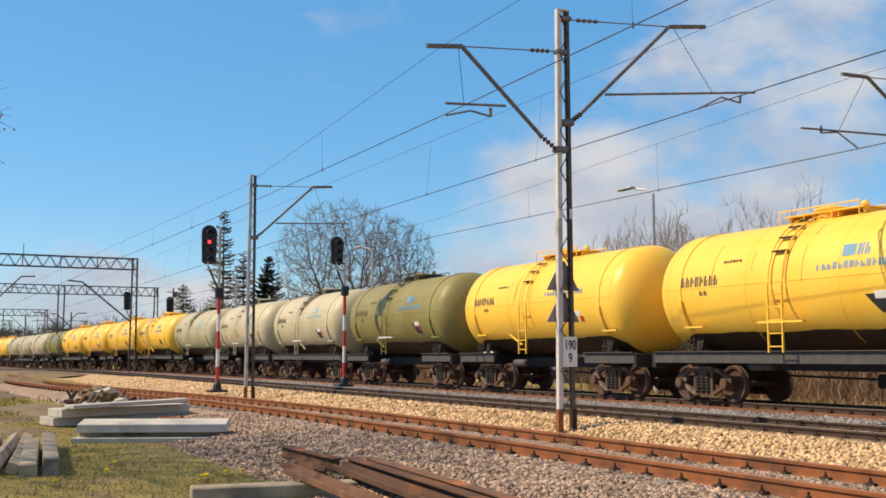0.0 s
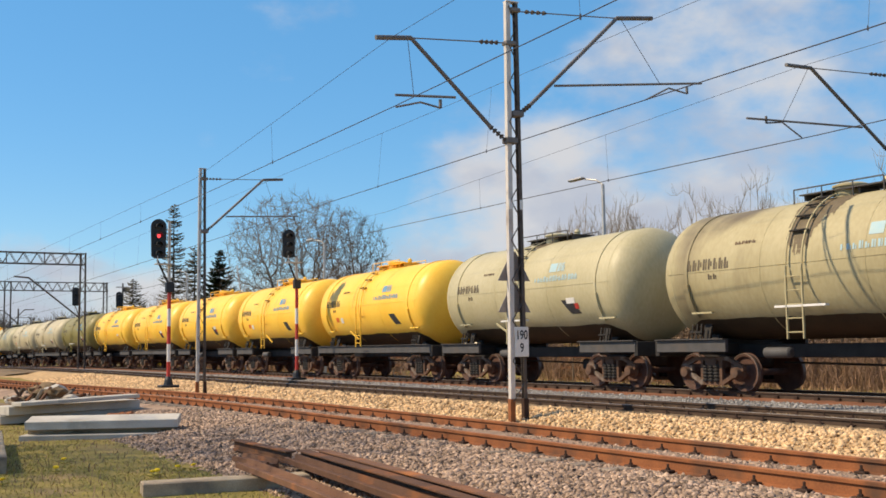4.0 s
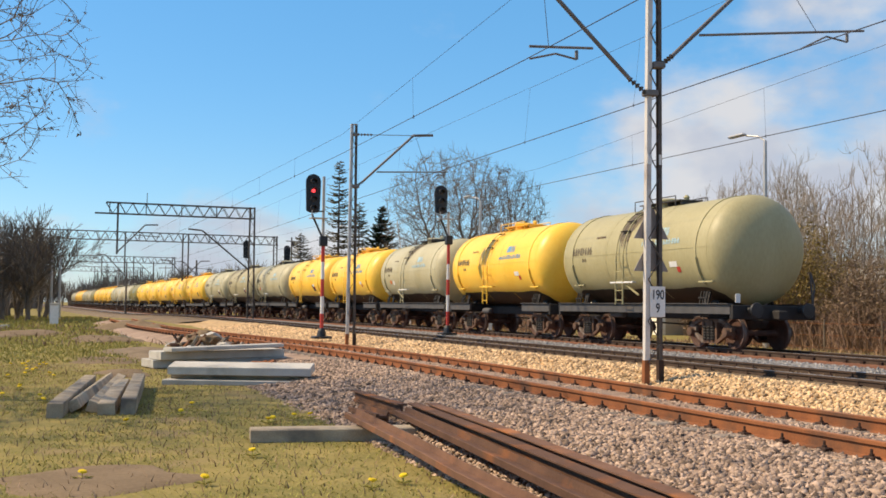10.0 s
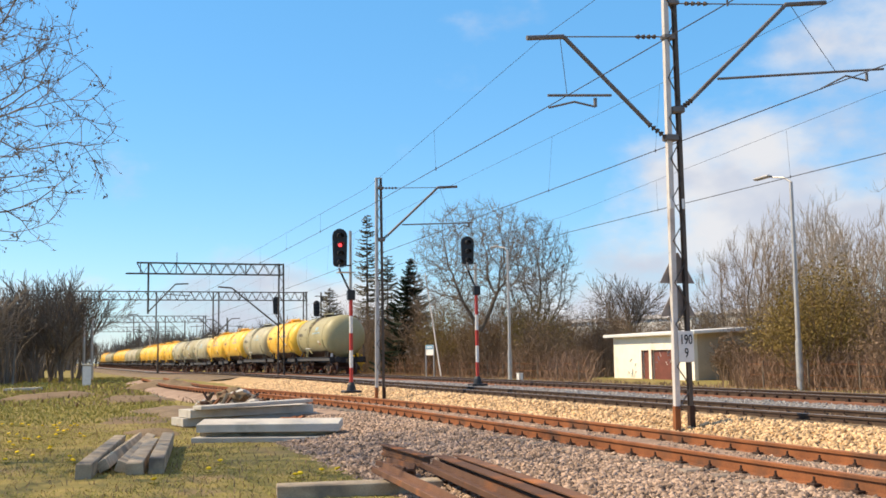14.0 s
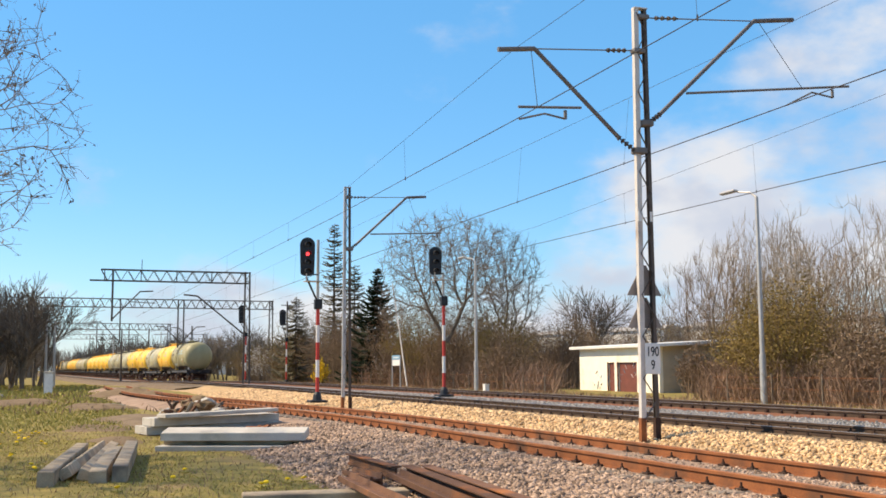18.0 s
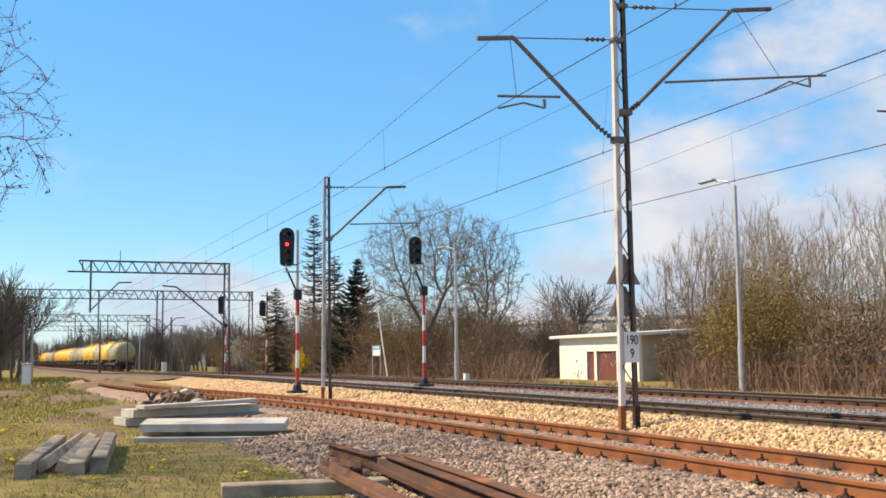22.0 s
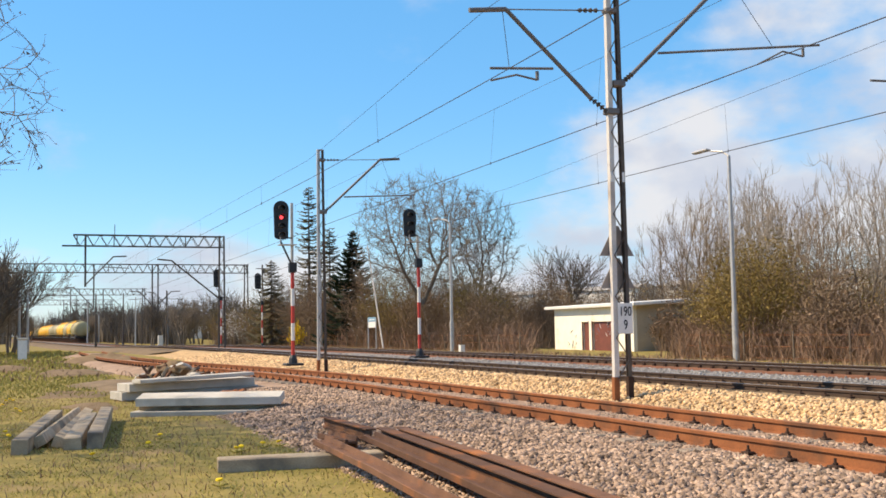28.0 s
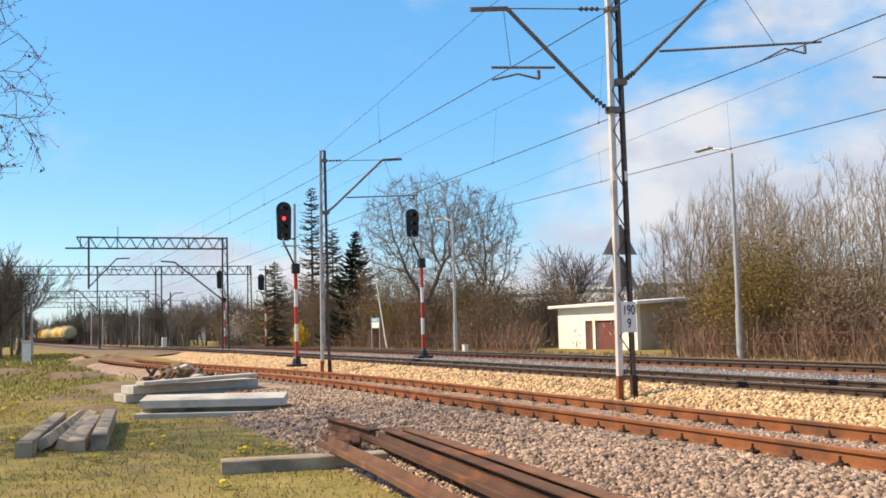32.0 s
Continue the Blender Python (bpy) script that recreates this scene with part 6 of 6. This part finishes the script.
# ---- thickets, dead grass, shrubs ----
def blades(name, count, area, h, w, material, label, seed, z=-0.5, lean=0.35, keep=None, kind_name="thicket"):
    """Upright thin stems, each a narrow triangle pair, over a rectangle of ground."""
    r = np.random.default_rng(seed)
    x = r.uniform(area[0], area[1], count)
    y = r.uniform(area[2], area[3], count)
    if keep is not None:
        ok = keep(x, y, r)
        x, y = x[ok], y[ok]
    n = len(x)
    hh = r.uniform(h[0], h[1], n)
    a = r.uniform(0, 2 * np.pi, n)
    lx, ly = r.normal(0, lean, n) * hh, r.normal(0, lean, n) * hh
    ww = r.uniform(w[0], w[1], n)
    zz = np.array([ground_z(a, b) - 0.012 for a, b in zip(x, y)]) if area[1] < 6 else z + np.array([dip(k) for k in y])
    b0 = np.stack([x - np.cos(a) * ww, y - np.sin(a) * ww, zz], 1)
    b1 = np.stack([x + np.cos(a) * ww, y + np.sin(a) * ww, zz], 1)
    mid = np.stack([x + lx * 0.35, y + ly * 0.35, zz + hh * 0.55], 1)
    m0 = mid + np.stack([-np.cos(a) * ww, -np.sin(a) * ww, 0 * a], 1) * 0.7
    m1 = mid + np.stack([np.cos(a) * ww, np.sin(a) * ww, 0 * a], 1) * 0.7
    top = np.stack([x + lx, y + ly, zz + hh * 0.97], 1)
    v = np.stack([b0, b1, m1, m0, top], 1).reshape(-1, 3)
    k = np.arange(n)[:, None] * 5
    f = np.concatenate([k + [[0, 1, 2]], k + [[0, 2, 3]], k + [[3, 2, 4]]])
    ob = new(name, raw(name, v, f, material))
    return tagged(ob, label, kind_name, kind="stuff")


def brambles(name, count, area, h, reach, width, material, label, seed, keep=None):
    """Thin arching canes that cross one another, each a bent ribbon."""
    r = np.random.default_rng(seed)
    x, y = r.uniform(area[0], area[1], count), r.uniform(area[2], area[3], count)
    if keep is not None:
        ok = keep(x, y, r)
        x, y = x[ok], y[ok]
    n = len(x)
    a, hh, ln, w = r.uniform(0, 2 * np.pi, n), r.uniform(h[0], h[1], n), r.uniform(reach[0], reach[1], n), r.uniform(width[0], width[1], n)
    z = -0.62 + np.array([dip(k) for k in y])
    face = r.uniform(0, 2 * np.pi, n)
    rows = []
    for i in range(7):
        u = i / 6
        px = x + np.cos(a) * ln * u + r.normal(0, 0.05, n) * hh
        py = y + np.sin(a) * ln * u + r.normal(0, 0.05, n) * hh
        pz = z + hh * (1 - (1 - u * 1.25) ** 2) / 1.0 + r.normal(0, 0.03, n) * hh
        k = w * (1 - 0.8 * u)
        rows.append(np.stack([px - np.cos(face) * k, py - np.sin(face) * k, pz], 1))
        rows.append(np.stack([px + np.cos(face) * k, py + np.sin(face) * k, pz], 1))
    v = np.stack(rows, 1).reshape(-1, 3)
    k = np.arange(n)[:, None] * 14
    f = np.concatenate([k + [[2 * i, 2 * i + 1, 2 * i + 3, 2 * i + 2]] for i in range(6)])
    return tagged(new(name, raw(name, v, f, material)), label, "bramble", kind="stuff")


def shrub(seed, at, w, h, count, material, label, stems=40, leaf=0.07, name="shrub", category="shrub"):
    """A shrub of arching stems with many small leaves or buds, uneven at its rim."""
    rnd = random.Random(seed)
    t = thing(name, at, label, category, "lineside shrubs")
    segs, tri = [], []
    tips = []
    for i in range(stems):
        a = rnd.uniform(0, 2 * math.pi)
        o = rnd.uniform(0.1, 1.0) ** 0.7
        p = Vector((rnd.uniform(-0.2, 0.2) * w, rnd.uniform(-0.2, 0.2) * w, 0))
        top = Vector((math.cos(a) * w / 2 * o, math.sin(a) * w / 2 * o, h * (1.05 - 0.55 * o * o) * rnd.uniform(0.72, 1.08)))
        mid = p.lerp(top, 0.5) + Vector((0, 0, h * 0.12))
        segs += [(tuple(p), tuple(mid), 0.022, 0.014), (tuple(mid), tuple(top), 0.014, 0.006)]
        tips.append((p, mid, top))
    for i in range(count):
        p, mid, top = rnd.choice(tips)
        u = rnd.uniform(0.25, 1.05)
        c = p.lerp(mid, u * 2) if u < 0.5 else mid.lerp(top, u * 2 - 1)
        c = c + Vector((rnd.gauss(0, 1), rnd.gauss(0, 1), rnd.gauss(0, 1))) * 0.1 * w / 2.5
        e1 = Vector((rnd.uniform(-1, 1), rnd.uniform(-1, 1), rnd.uniform(-1, 1))) * leaf
        e2 = Vector((rnd.uniform(-1, 1), rnd.uniform(-1, 1), rnd.uniform(-1, 1))) * leaf
        tri += [tuple(c), tuple(c + e1), tuple(c + e2)]
    tagged(part("stem", raw("stem", *tubes(segs, 4), M_TWIG), None, t), kind="stuff")
    tagged(part("foliage", raw("foliage", tri, np.arange(len(tri)).reshape(-1, 3), material), None, t), kind="stuff")
    return t


blades("dead_grass_strip", 16000, (22.4, 28.0, 2, 130), (0.12, 0.42), (0.02, 0.05), M_DEADGRASS, "pale brown dead grass along the line", 1, -0.5, kind_name="dead grass")
blades("reed_thicket", 3500, (28.0, 31.5, 4, 44), (0.6, 1.9), (0.012, 0.03), M_DEADGRASS, "tall pale dried weeds at the edge of the wood", 2, -0.65, 0.16, kind_name="dead grass")
M_CANE = mat("reddish_bramble_cane", (0.34, 0.225, 0.155), (0.19, 0.125, 0.09), 0.9, scale=0.8, fine=8, bump=0.0, island=0.4, spec=0.1)
brambles("bramble_canes", 9000, (27.0, 31.5, 3, 46), (0.7, 2.1), (0.5, 2.0), (0.007, 0.015), M_CANE, "tangled pale reddish bramble canes at the wood's edge", 41, lambda x, y, r: y < 1.5 * x)
brambles("bramble_canes", 5000, (27.2, 33.0, 52, 100), (0.7, 2.3), (0.6, 2.2), (0.012, 0.022), M_CANE, "tangled reddish bramble canes along the line", 42, lambda x, y, r: ~((y > 1.5 * x) & (y < 2.03 * x) & (y < 66)) & ~((x > 31.0) & (y < 66)))
brambles("bramble_canes", 1600, (35.0, 39.0, 49.5, 53.5), (0.8, 2.2), (0.6, 1.8), (0.01, 0.018), M_CANE, "bramble canes against the shed's gable", 43)
blades("bramble_thicket", 17000, (28.5, 44.0, 2, 150), (0.8, 2.8), (0.02, 0.045), M_THICKET, "dense brown leafless undergrowth of the wood", 3, -0.6, 0.22, keep=lambda x, y, r: ~((x < 39.5) & (y > 1.36 * x) & (y < 66)))
blades("bramble_thicket", 10000, (44.0, 70.0, -10, 200), (1.6, 3.6), (0.05, 0.11), M_THICKET, "dense brown leafless undergrowth behind the trees", 4, -0.6, 0.2)
blades("bramble_thicket", 14000, (-40.0, -5.0, 84, 150), (1.5, 6.0), (0.03, 0.08), M_FARWOOD, "dense brown leafless undergrowth far along the line", 5, -0.5, 0.2)
blades("distant_woods", 24000, (-120, 140, 300, 560), (4.5, 13.0), (0.12, 0.4), M_FARWOOD, "hazy brown leafless woods in the distance", 6, -0.5, 0.18, keep=lambda x, y, r: (np.abs(x - np.array([x_b(k) for k in y]) + 4) > 9) & ((np.abs(x - 0.1535 * y) > 0.014 * y) | (y > 408)))
blades("distant_woods", 9000, (50, 140, 130, 330), (3.0, 6.0), (0.15, 0.4), M_FARWOOD, "brown leafless woods behind the line", 7, -0.5, 0.18)

blades("bramble_thicket", 15000, (19.5, 50, 165, 300), (3.0, 7.5), (0.04, 0.10), M_FARWOOD, "brown leafless undergrowth far along the line", 8, -0.5, 0.2, keep=lambda x, y, r: (x > 24.5 - 0.03 * (y - 165)) & (np.abs(x - 0.1535 * y) > 0.014 * y))
for i, (x, y, h, w) in enumerate(((16.2, 360, 15.0, 3.6), (19.0, 345, 12.5, 3.2), (14.0, 380, 13.0, 3.4), (22.5, 330, 10.0, 3.0))):
    conifer(300 + i, (x, y, -0.5), h, w, "distant dark conifer by the line", 1.0, 0.8)

rnd = random.Random(515)
for i in range(60):
    x, y = (rnd.uniform(30, 44), rnd.uniform(68, 130)) if i < 18 else (rnd.uniform(42, 64), rnd.uniform(60, 100)) if i < 36 else (rnd.uniform(25, 48), rnd.uniform(120, 260))
    if abs(x - 0.1535 * y) < 4.5:
        x += 9.5
    m, s = (M_BUD, "olive-brown budding bush in the lineside thicket") if i % 4 == 1 else (M_THICKET, "brown leafless bush in the lineside thicket")
    shrub(400 + i, (x, y, -0.55), rnd.uniform(5, 7.5), rnd.uniform(4.0, 5.8) * (1.25 if i >= 18 else 1), 4500, m, s, stems=110, leaf=0.10 if i < 36 else 0.16)

for i, (x, y, w, h, n, m, s) in enumerate((
        (29.6, 37.5, 6.0, 5.4, 17000, M_BUD, "olive budding lineside shrub"),
        (30.6, 40.6, 5.8, 5.0, 14000, M_BUD, "olive budding lineside shrub"),
        (32.0, 30.0, 6.0, 3.8, 7000, M_THICKET, "brown leafless lineside shrub"),
        (33.5, 35.5, 6.0, 4.2, 8000, M_BUD, "olive budding lineside shrub"),
        (34.0, 40.5, 6.0, 4.4, 8000, M_BUD, "olive budding lineside shrub"),
        (32.5, 20.5, 5.6, 3.6, 5000, M_THICKET, "brown leafless lineside shrub"),
        (37.0, 47.0, 6.0, 5.2, 8000, M_THICKET, "brown leafless bush behind the shed"),
        (29.4, 33.0, 4.6, 3.8, 6000, M_THICKET, "brown leafless lineside shrub"),
        (29.8, 24.0, 3.8, 3.4, 2600, M_THICKET, "brown leafless lineside shrub"),
        (35.6, 51.9, 3.2, 2.5, 4000, M_THICKET, "brown leafless bramble against the shed's gable"),
        (34.4, 52.4, 2.2, 2.9, 3200, M_THICKET, "brown leafless bramble against the shed's gable"),
        (30.5, 71.0, 6.0, 6.2, 12000, M_BUD, "olive-brown budding bush in the lineside thicket"),
        (33.0, 79.0, 6.0, 6.0, 5000, M_THICKET, "brown leafless bush in the lineside thicket"),
        (36.0, 72.0, 6.0, 5.6, 5000, M_THICKET, "brown leafless bush in the lineside thicket"),
        (40.0, 78.0, 7.0, 6.4, 5000, M_THICKET, "brown leafless bush in the lineside thicket"),
        (37.4, 52.2, 3.4, 3.2, 4000, M_THICKET, "brown leafless bramble against the shed's gable"),
        (30.0, 28.5, 5.0, 3.4, 5200, M_THICKET, "brown leafless lineside shrub"),
        (28.8, 83.0, 7.0, 7.6, 14000, M_BUD, "wide olive-brown budding shrub"),
        (28.6, 90.0, 6.5, 7.2, 12000, M_THICKET, "brown leafless lineside shrub"),
        (28.8, 77.0, 6.0, 6.2, 11000, M_THICKET, "brown leafless lineside shrub"),
        (29.2, 67.0, 5.0, 4.4, 7000, M_THICKET, "brown leafless lineside shrub"),
        (27.8, 103.0, 7.0, 7.4, 11000, M_THICKET, "brown leafless lineside shrub"),
        (28.0, 112.0, 8.0, 8.0, 11000, M_THICKET, "brown leafless lineside shrub"),
        (26.6, 128.0, 8.0, 7.4, 8000, M_BUD, "olive-brown budding shrub far along the line"),
        (26.0, 150.0, 8.0, 6.0, 6000, M_BUD, "olive-brown budding shrub far along the line"),
        (23.8, 97.5, 2.0, 2.6, 1900, M_FORSYTHIA, "bright yellow flowering shrub by the line"),
        (28.5, 92.5, 2.6, 4.2, 260, M_BLOSSOM, "white blossoming shrub at the wood's edge"),
        (25.0, 133.0, 5.5, 5.6, 1300, M_BLOSSOM, "pale blossoming tree far along the line"))):
    shrub(200 + i, (x, y, -0.55), w, h, n, m, s, leaf=0.11 if m in (M_BLOSSOM, M_FORSYTHIA) else 0.085, stems=40 if m in (M_BLOSSOM, M_FORSYTHIA) else 120)


# ---- far houses ----
def house(x, y, w, d, h, roof, wall, label, turn):
    t = thing("distant_house", (x, y, -0.6), label, "house", "distant houses", turn=turn)
    part("wall", Geo().box((0, 0, h / 2), (w, d, h)), wall, t)
    g = Geo().prism([(-w / 2 - 0.4, 0), (w / 2 + 0.4, 0), (0, roof)], d + 0.8, Matrix.Translation((0, -d / 2 - 0.4, h)))
    part("roof", g, M_STEEL_DARK if roof > 1.5 else M_ROOFSLAB, t)
    for k in (-0.25, 0.25):
        win = part("window", Geo().box((k * w, -d / 2 - 0.02, h * 0.55), (1.2, 0.06, 1.3)), M_LENS, t)
        part("frame", Geo().box((k * w, -d / 2 - 0.05, h * 0.55 - 0.7), (1.4, 0.1, 0.08)), M_WHITE, win)
    return t


house(61.5, 400, 5.0, 9, 5.0, 3.6, M_WHITE, "distant white gabled house behind the bushes", -15)
house(92, 112, 6, 40, 7.4, 0.8, M_WHITE, "long pale industrial building behind the trees", 12)
house(88, 165, 6, 40, 8.0, 0.8, M_WHITE, "long pale industrial building behind the trees", 12)


# ---- ballast stones, grass blades, flowers ----
def stones(name, count, x0, x1, y0, y1, fx, height, size, material, label, seed):
    r = np.random.default_rng(seed)
    # nearer stretches are seen closer, so more stones lie there
    y = y0 + (y1 - y0) * r.uniform(0, 1, count) ** 1.7
    off = r.uniform(x0, x1, count)
    base = np.array([fx(k) for k in y])
    z = np.interp(off, *zip(*height))
    c = np.stack([base + off, y, z], 1)
    s = r.uniform(size[0], size[1], (count, 1)) * (1 + np.maximum(y - 20, 0)[:, None] * 0.012)
    octa = np.array([[1, 0, 0], [0, 1, 0], [-1, 0, 0], [0, -1, 0], [0, 0, 1], [0, 0, -1.0]])
    v = octa[None] * r.uniform(0.55, 1.25, (count, 6, 1)) * s[:, None] + r.normal(0, 0.24, (count, 6, 3)) * s[:, None]
    a = r.uniform(0, 2 * np.pi, count)
    ca, sa = np.cos(a)[:, None], np.sin(a)[:, None]
    v = np.stack([v[..., 0] * ca - v[..., 1] * sa, v[..., 0] * sa + v[..., 1] * ca, v[..., 2] * 0.75], 2)
    tilt = r.uniform(-0.6, 0.6, count)[:, None]
    v = np.stack([v[..., 0] * np.cos(tilt) - v[..., 2] * np.sin(tilt), v[..., 1], v[..., 0] * np.sin(tilt) + v[..., 2] * np.cos(tilt)], 2)
    v = (v + c[:, None]).reshape(-1, 3)
    k = np.arange(count)[:, None, None] * 6
    f = (k + np.array([[0, 1, 4], [1, 2, 4], [2, 3, 4], [3, 0, 4], [1, 0, 5], [2, 1, 5], [3, 2, 5], [0, 3, 5]])[None]).reshape(-1, 3)
    ob = new(name, raw(name, v, f, material))
    return tagged(ob, label, "ballast", kind="stuff")


SIDE = [(-4.3, -0.45), (-3.6, -0.37), (-2.4, -0.24), (-1.4, -0.185), (-0.5, -0.16), (0.5, -0.16), (1.3, -0.17), (1.9, -0.22)]
stones("ballast_stones_siding", 42000, -4.3, -0.9, 4.5, 26, x_s, SIDE, (0.02, 0.054), M_STONE, "pinkish grey crushed ballast stones", 1)
stones("ballast_stones_between_rails", 9000, -0.62, 0.62, 4.5, 36, x_s, SIDE, (0.02, 0.042), M_STONE, "crushed ballast stones between the rusty rails", 2)
BANK = [(-4.95, -0.5), (-4.5, -0.42), (-3.6, -0.37), (-2.75, -0.30), (-2.3, -0.19), (-2.0, -0.13), (-1.65, -0.11), (-1.2, -0.14)]
stones("ballast_stones_bank", 38000, -4.8, -1.35, 6, 70, x_a, BANK, (0.03, 0.068), M_STONE_Y, "fresh pale yellow ballast stones", 3)
stones("ballast_stones_main", 9000, -0.62, 0.62, 8, 50, x_a, [(-1, -0.12), (1, -0.12)], (0.02, 0.045), M_OILY, "dark oily ballast stones between the rails", 4)
stones("ballast_stones_path", 12000, 0.95, 4.3, 8, 60, x_a, [(0.9, -0.14), (4.3, -0.16)], (0.02, 0.05), M_STONE_G, "grey crushed stones of the walkway", 5)


def dirt_patch(cx, cy, rx, ry, h, material, label, seed):
    """A low uneven mound or bare patch on the ground."""
    n, m = 26, 9
    v, f = [], []
    for j in range(m + 1):
        u = j / m
        for i in range(n):
            a = 2 * math.pi * i / n
            k = 1 + 0.45 * noise.noise((math.cos(a) * 1.3 + seed, math.sin(a) * 1.3, seed * 0.7))
            x, y = cx + rx * u * k * math.cos(a), cy + ry * u * k * math.sin(a)
            z = ground_z(x, y) + 0.03 - 0.10 * u ** 6 + h * (1 - u * u) * (1 + 0.6 * noise.noise((x * 1.1, y * 0.6, seed)))
            v.append((x, y, z))
    for j in range(m):
        for i in range(n):
            f.append((j * n + i, j * n + (i + 1) % n, (j + 1) * n + (i + 1) % n, (j + 1) * n + i))
    return tagged(new("ground_patch", raw("ground_patch", v, f, material, True)), label, "bare ground", kind="structure")


dirt_patch(3.3, 34.5, 1.9, 5.0, 0.10, M_OILY, "rubble-strewn grey patch round a scrap heap", 3)
dirt_patch(2.0, 47.0, 1.6, 4.0, 0.10, M_DIRT, "tan heap of bare earth beside the siding", 5)
dirt_patch(4.6, 62.0, 2.2, 7.0, 0.45, M_DIRT, "tan heap of bare earth beside the siding", 8)
dirt_patch(-2.0, 52.0, 2.2, 3.0, 0.12, M_DIRT, "bare trodden earth in the grass", 9)
dirt_patch(1.2, 31.0, 1.2, 2.0, 0.0, M_DIRT, "bare trodden earth in the grass", 12)
dirt_patch(1.4, 25.2, 0.9, 2.2, 0.0, M_DIRT, "bare trodden earth in the grass", 15)
dirt_patch(0.3, 10.2, 1.1, 0.9, 0.0, M_DIRT, "bare trodden earth in the grass", 17)


def not_on_ballast(x, y, r):
    return (x < 3.6 + r.normal(0, 0.25, len(x))) & (noise_mask(x, y) > r.uniform(-0.5, 0.35, len(x)))


def noise_mask(x, y):
    return np.array([noise.noise((a * 0.5, b * 0.5, 7.0)) for a, b in zip(x, y)])


blades("grass", 170000, (-7.0, 4.2, 7.0, 30.0), (0.012, 0.05), (0.003, 0.009), M_BLADE, "short green and yellowish meadow grass", 31, -0.455, 0.8, not_on_ballast, "grass")
dirt_patch(3.0, 49.0, 1.3, 3.6, 0.0, M_GREY, "grey rubble-strewn patch beside the siding", 21)
blades("grass", 15000, (-26.0, 4.0, 62.0, 125.0), (0.08, 0.28), (0.03, 0.07), M_BLADE, "rough green and yellowish meadow grass", 34, -0.46, 0.45, None, "grass")
blades("dry_grass", 6000, (-26.0, 5.0, 40.0, 125.0), (0.08, 0.25), (0.02, 0.05), M_DEADGRASS, "scattered dry straw-coloured grass", 35, -0.46, 0.5, None, "grass")
blades("grass", 42000, (-14.0, 3.2, 30.0, 62.0), (0.03, 0.12), (0.010, 0.024), M_BLADE, "short green and yellowish meadow grass", 32, -0.46, 0.45, None, "grass")
blades("dry_grass", 9000, (-7.0, 4.4, 7.0, 30.0), (0.03, 0.12), (0.004, 0.008), M_DEADGRASS, "scattered dry straw-coloured grass", 33, -0.455, 0.6, None, "grass")

ME_BLOOM = Geo().lathe([(0.012, 0.0), (0.042, 0.012), (0.034, 0.028), (0.004, 0.034)], "z", 9).mesh("bloom", M_FORSYTHIA)
ME_STALK = Geo().tube((0, 0, -0.07), (0, 0, 0.004), 0.004, n=5).mesh("stalk", M_BLADE)
ME_ROSETTE = Geo()
for i in range(7):
    a = i * 2 * math.pi / 7
    ME_ROSETTE.v += [(0, 0, -0.06), (0.05 * math.cos(a - 0.25), 0.05 * math.sin(a - 0.25), -0.035), (0.11 * math.cos(a), 0.11 * math.sin(a), -0.03), (0.05 * math.cos(a + 0.25), 0.05 * math.sin(a + 0.25), -0.035)]
    ME_ROSETTE.f.append((4 * i, 4 * i + 1, 4 * i + 2, 4 * i + 3))
ME_ROSETTE = ME_ROSETTE.mesh("leaves", M_BLADE)
rnd = random.Random(91)
bloom_at = [(2.62, 14.1), (2.7, 14.2), (3.3, 14.6), (3.05, 14.5), (2.9, 9.2), (1.2, 9.6), (0.2, 10.2), (2.55, 9.0), (1.9, 11.2)] + [(rnd.uniform(-3.5, 0.0), rnd.uniform(18, 30)) for _ in range(60)] + [(rnd.uniform(-3.0, 3.0), rnd.uniform(9, 18)) for _ in range(10)]
for x, y in bloom_at:
    f = thing("dandelion", (x, y, ground_z(x, y) + 0.07), "yellow dandelion flowering in the grass", "dandelion", "dandelions")
    share("bloom", ME_BLOOM, f, pose(0, 0, 0, rnd.uniform(-20, 20), rnd.uniform(-20, 20), 0))
    share("stalk", ME_STALK, f, Matrix())
    share("leaves", ME_ROSETTE, f, pose(0, 0, 0, 0, 0, rnd.uniform(0, 90)))

# pieces of the tracks
laid(track_s, x_s, 4.0, 42.0, -0.155, ME_SLEEPER, True)
laid(track_a, x_a, 8.0, 46.0, -0.115, ME_SLEEPER_DARK, True)
tagged(new("fasteners_far", clip_rest(x_s, 42.2, 76, -0.15, "fasteners_far")), "small dark rail fasteners of the siding", "fasteners", kind="stuff")
tagged(new("fasteners_far", clip_rest(x_a, 46.2, 110, -0.115, "fasteners_far")), "small dark rail fasteners of the main track", "fasteners", kind="stuff")
tagged(new("fasteners_far", clip_rest(x_b, 6, 110, -0.13, "fasteners_far")), "small dark rail fasteners of the freight track", "fasteners", kind="stuff")


motions()
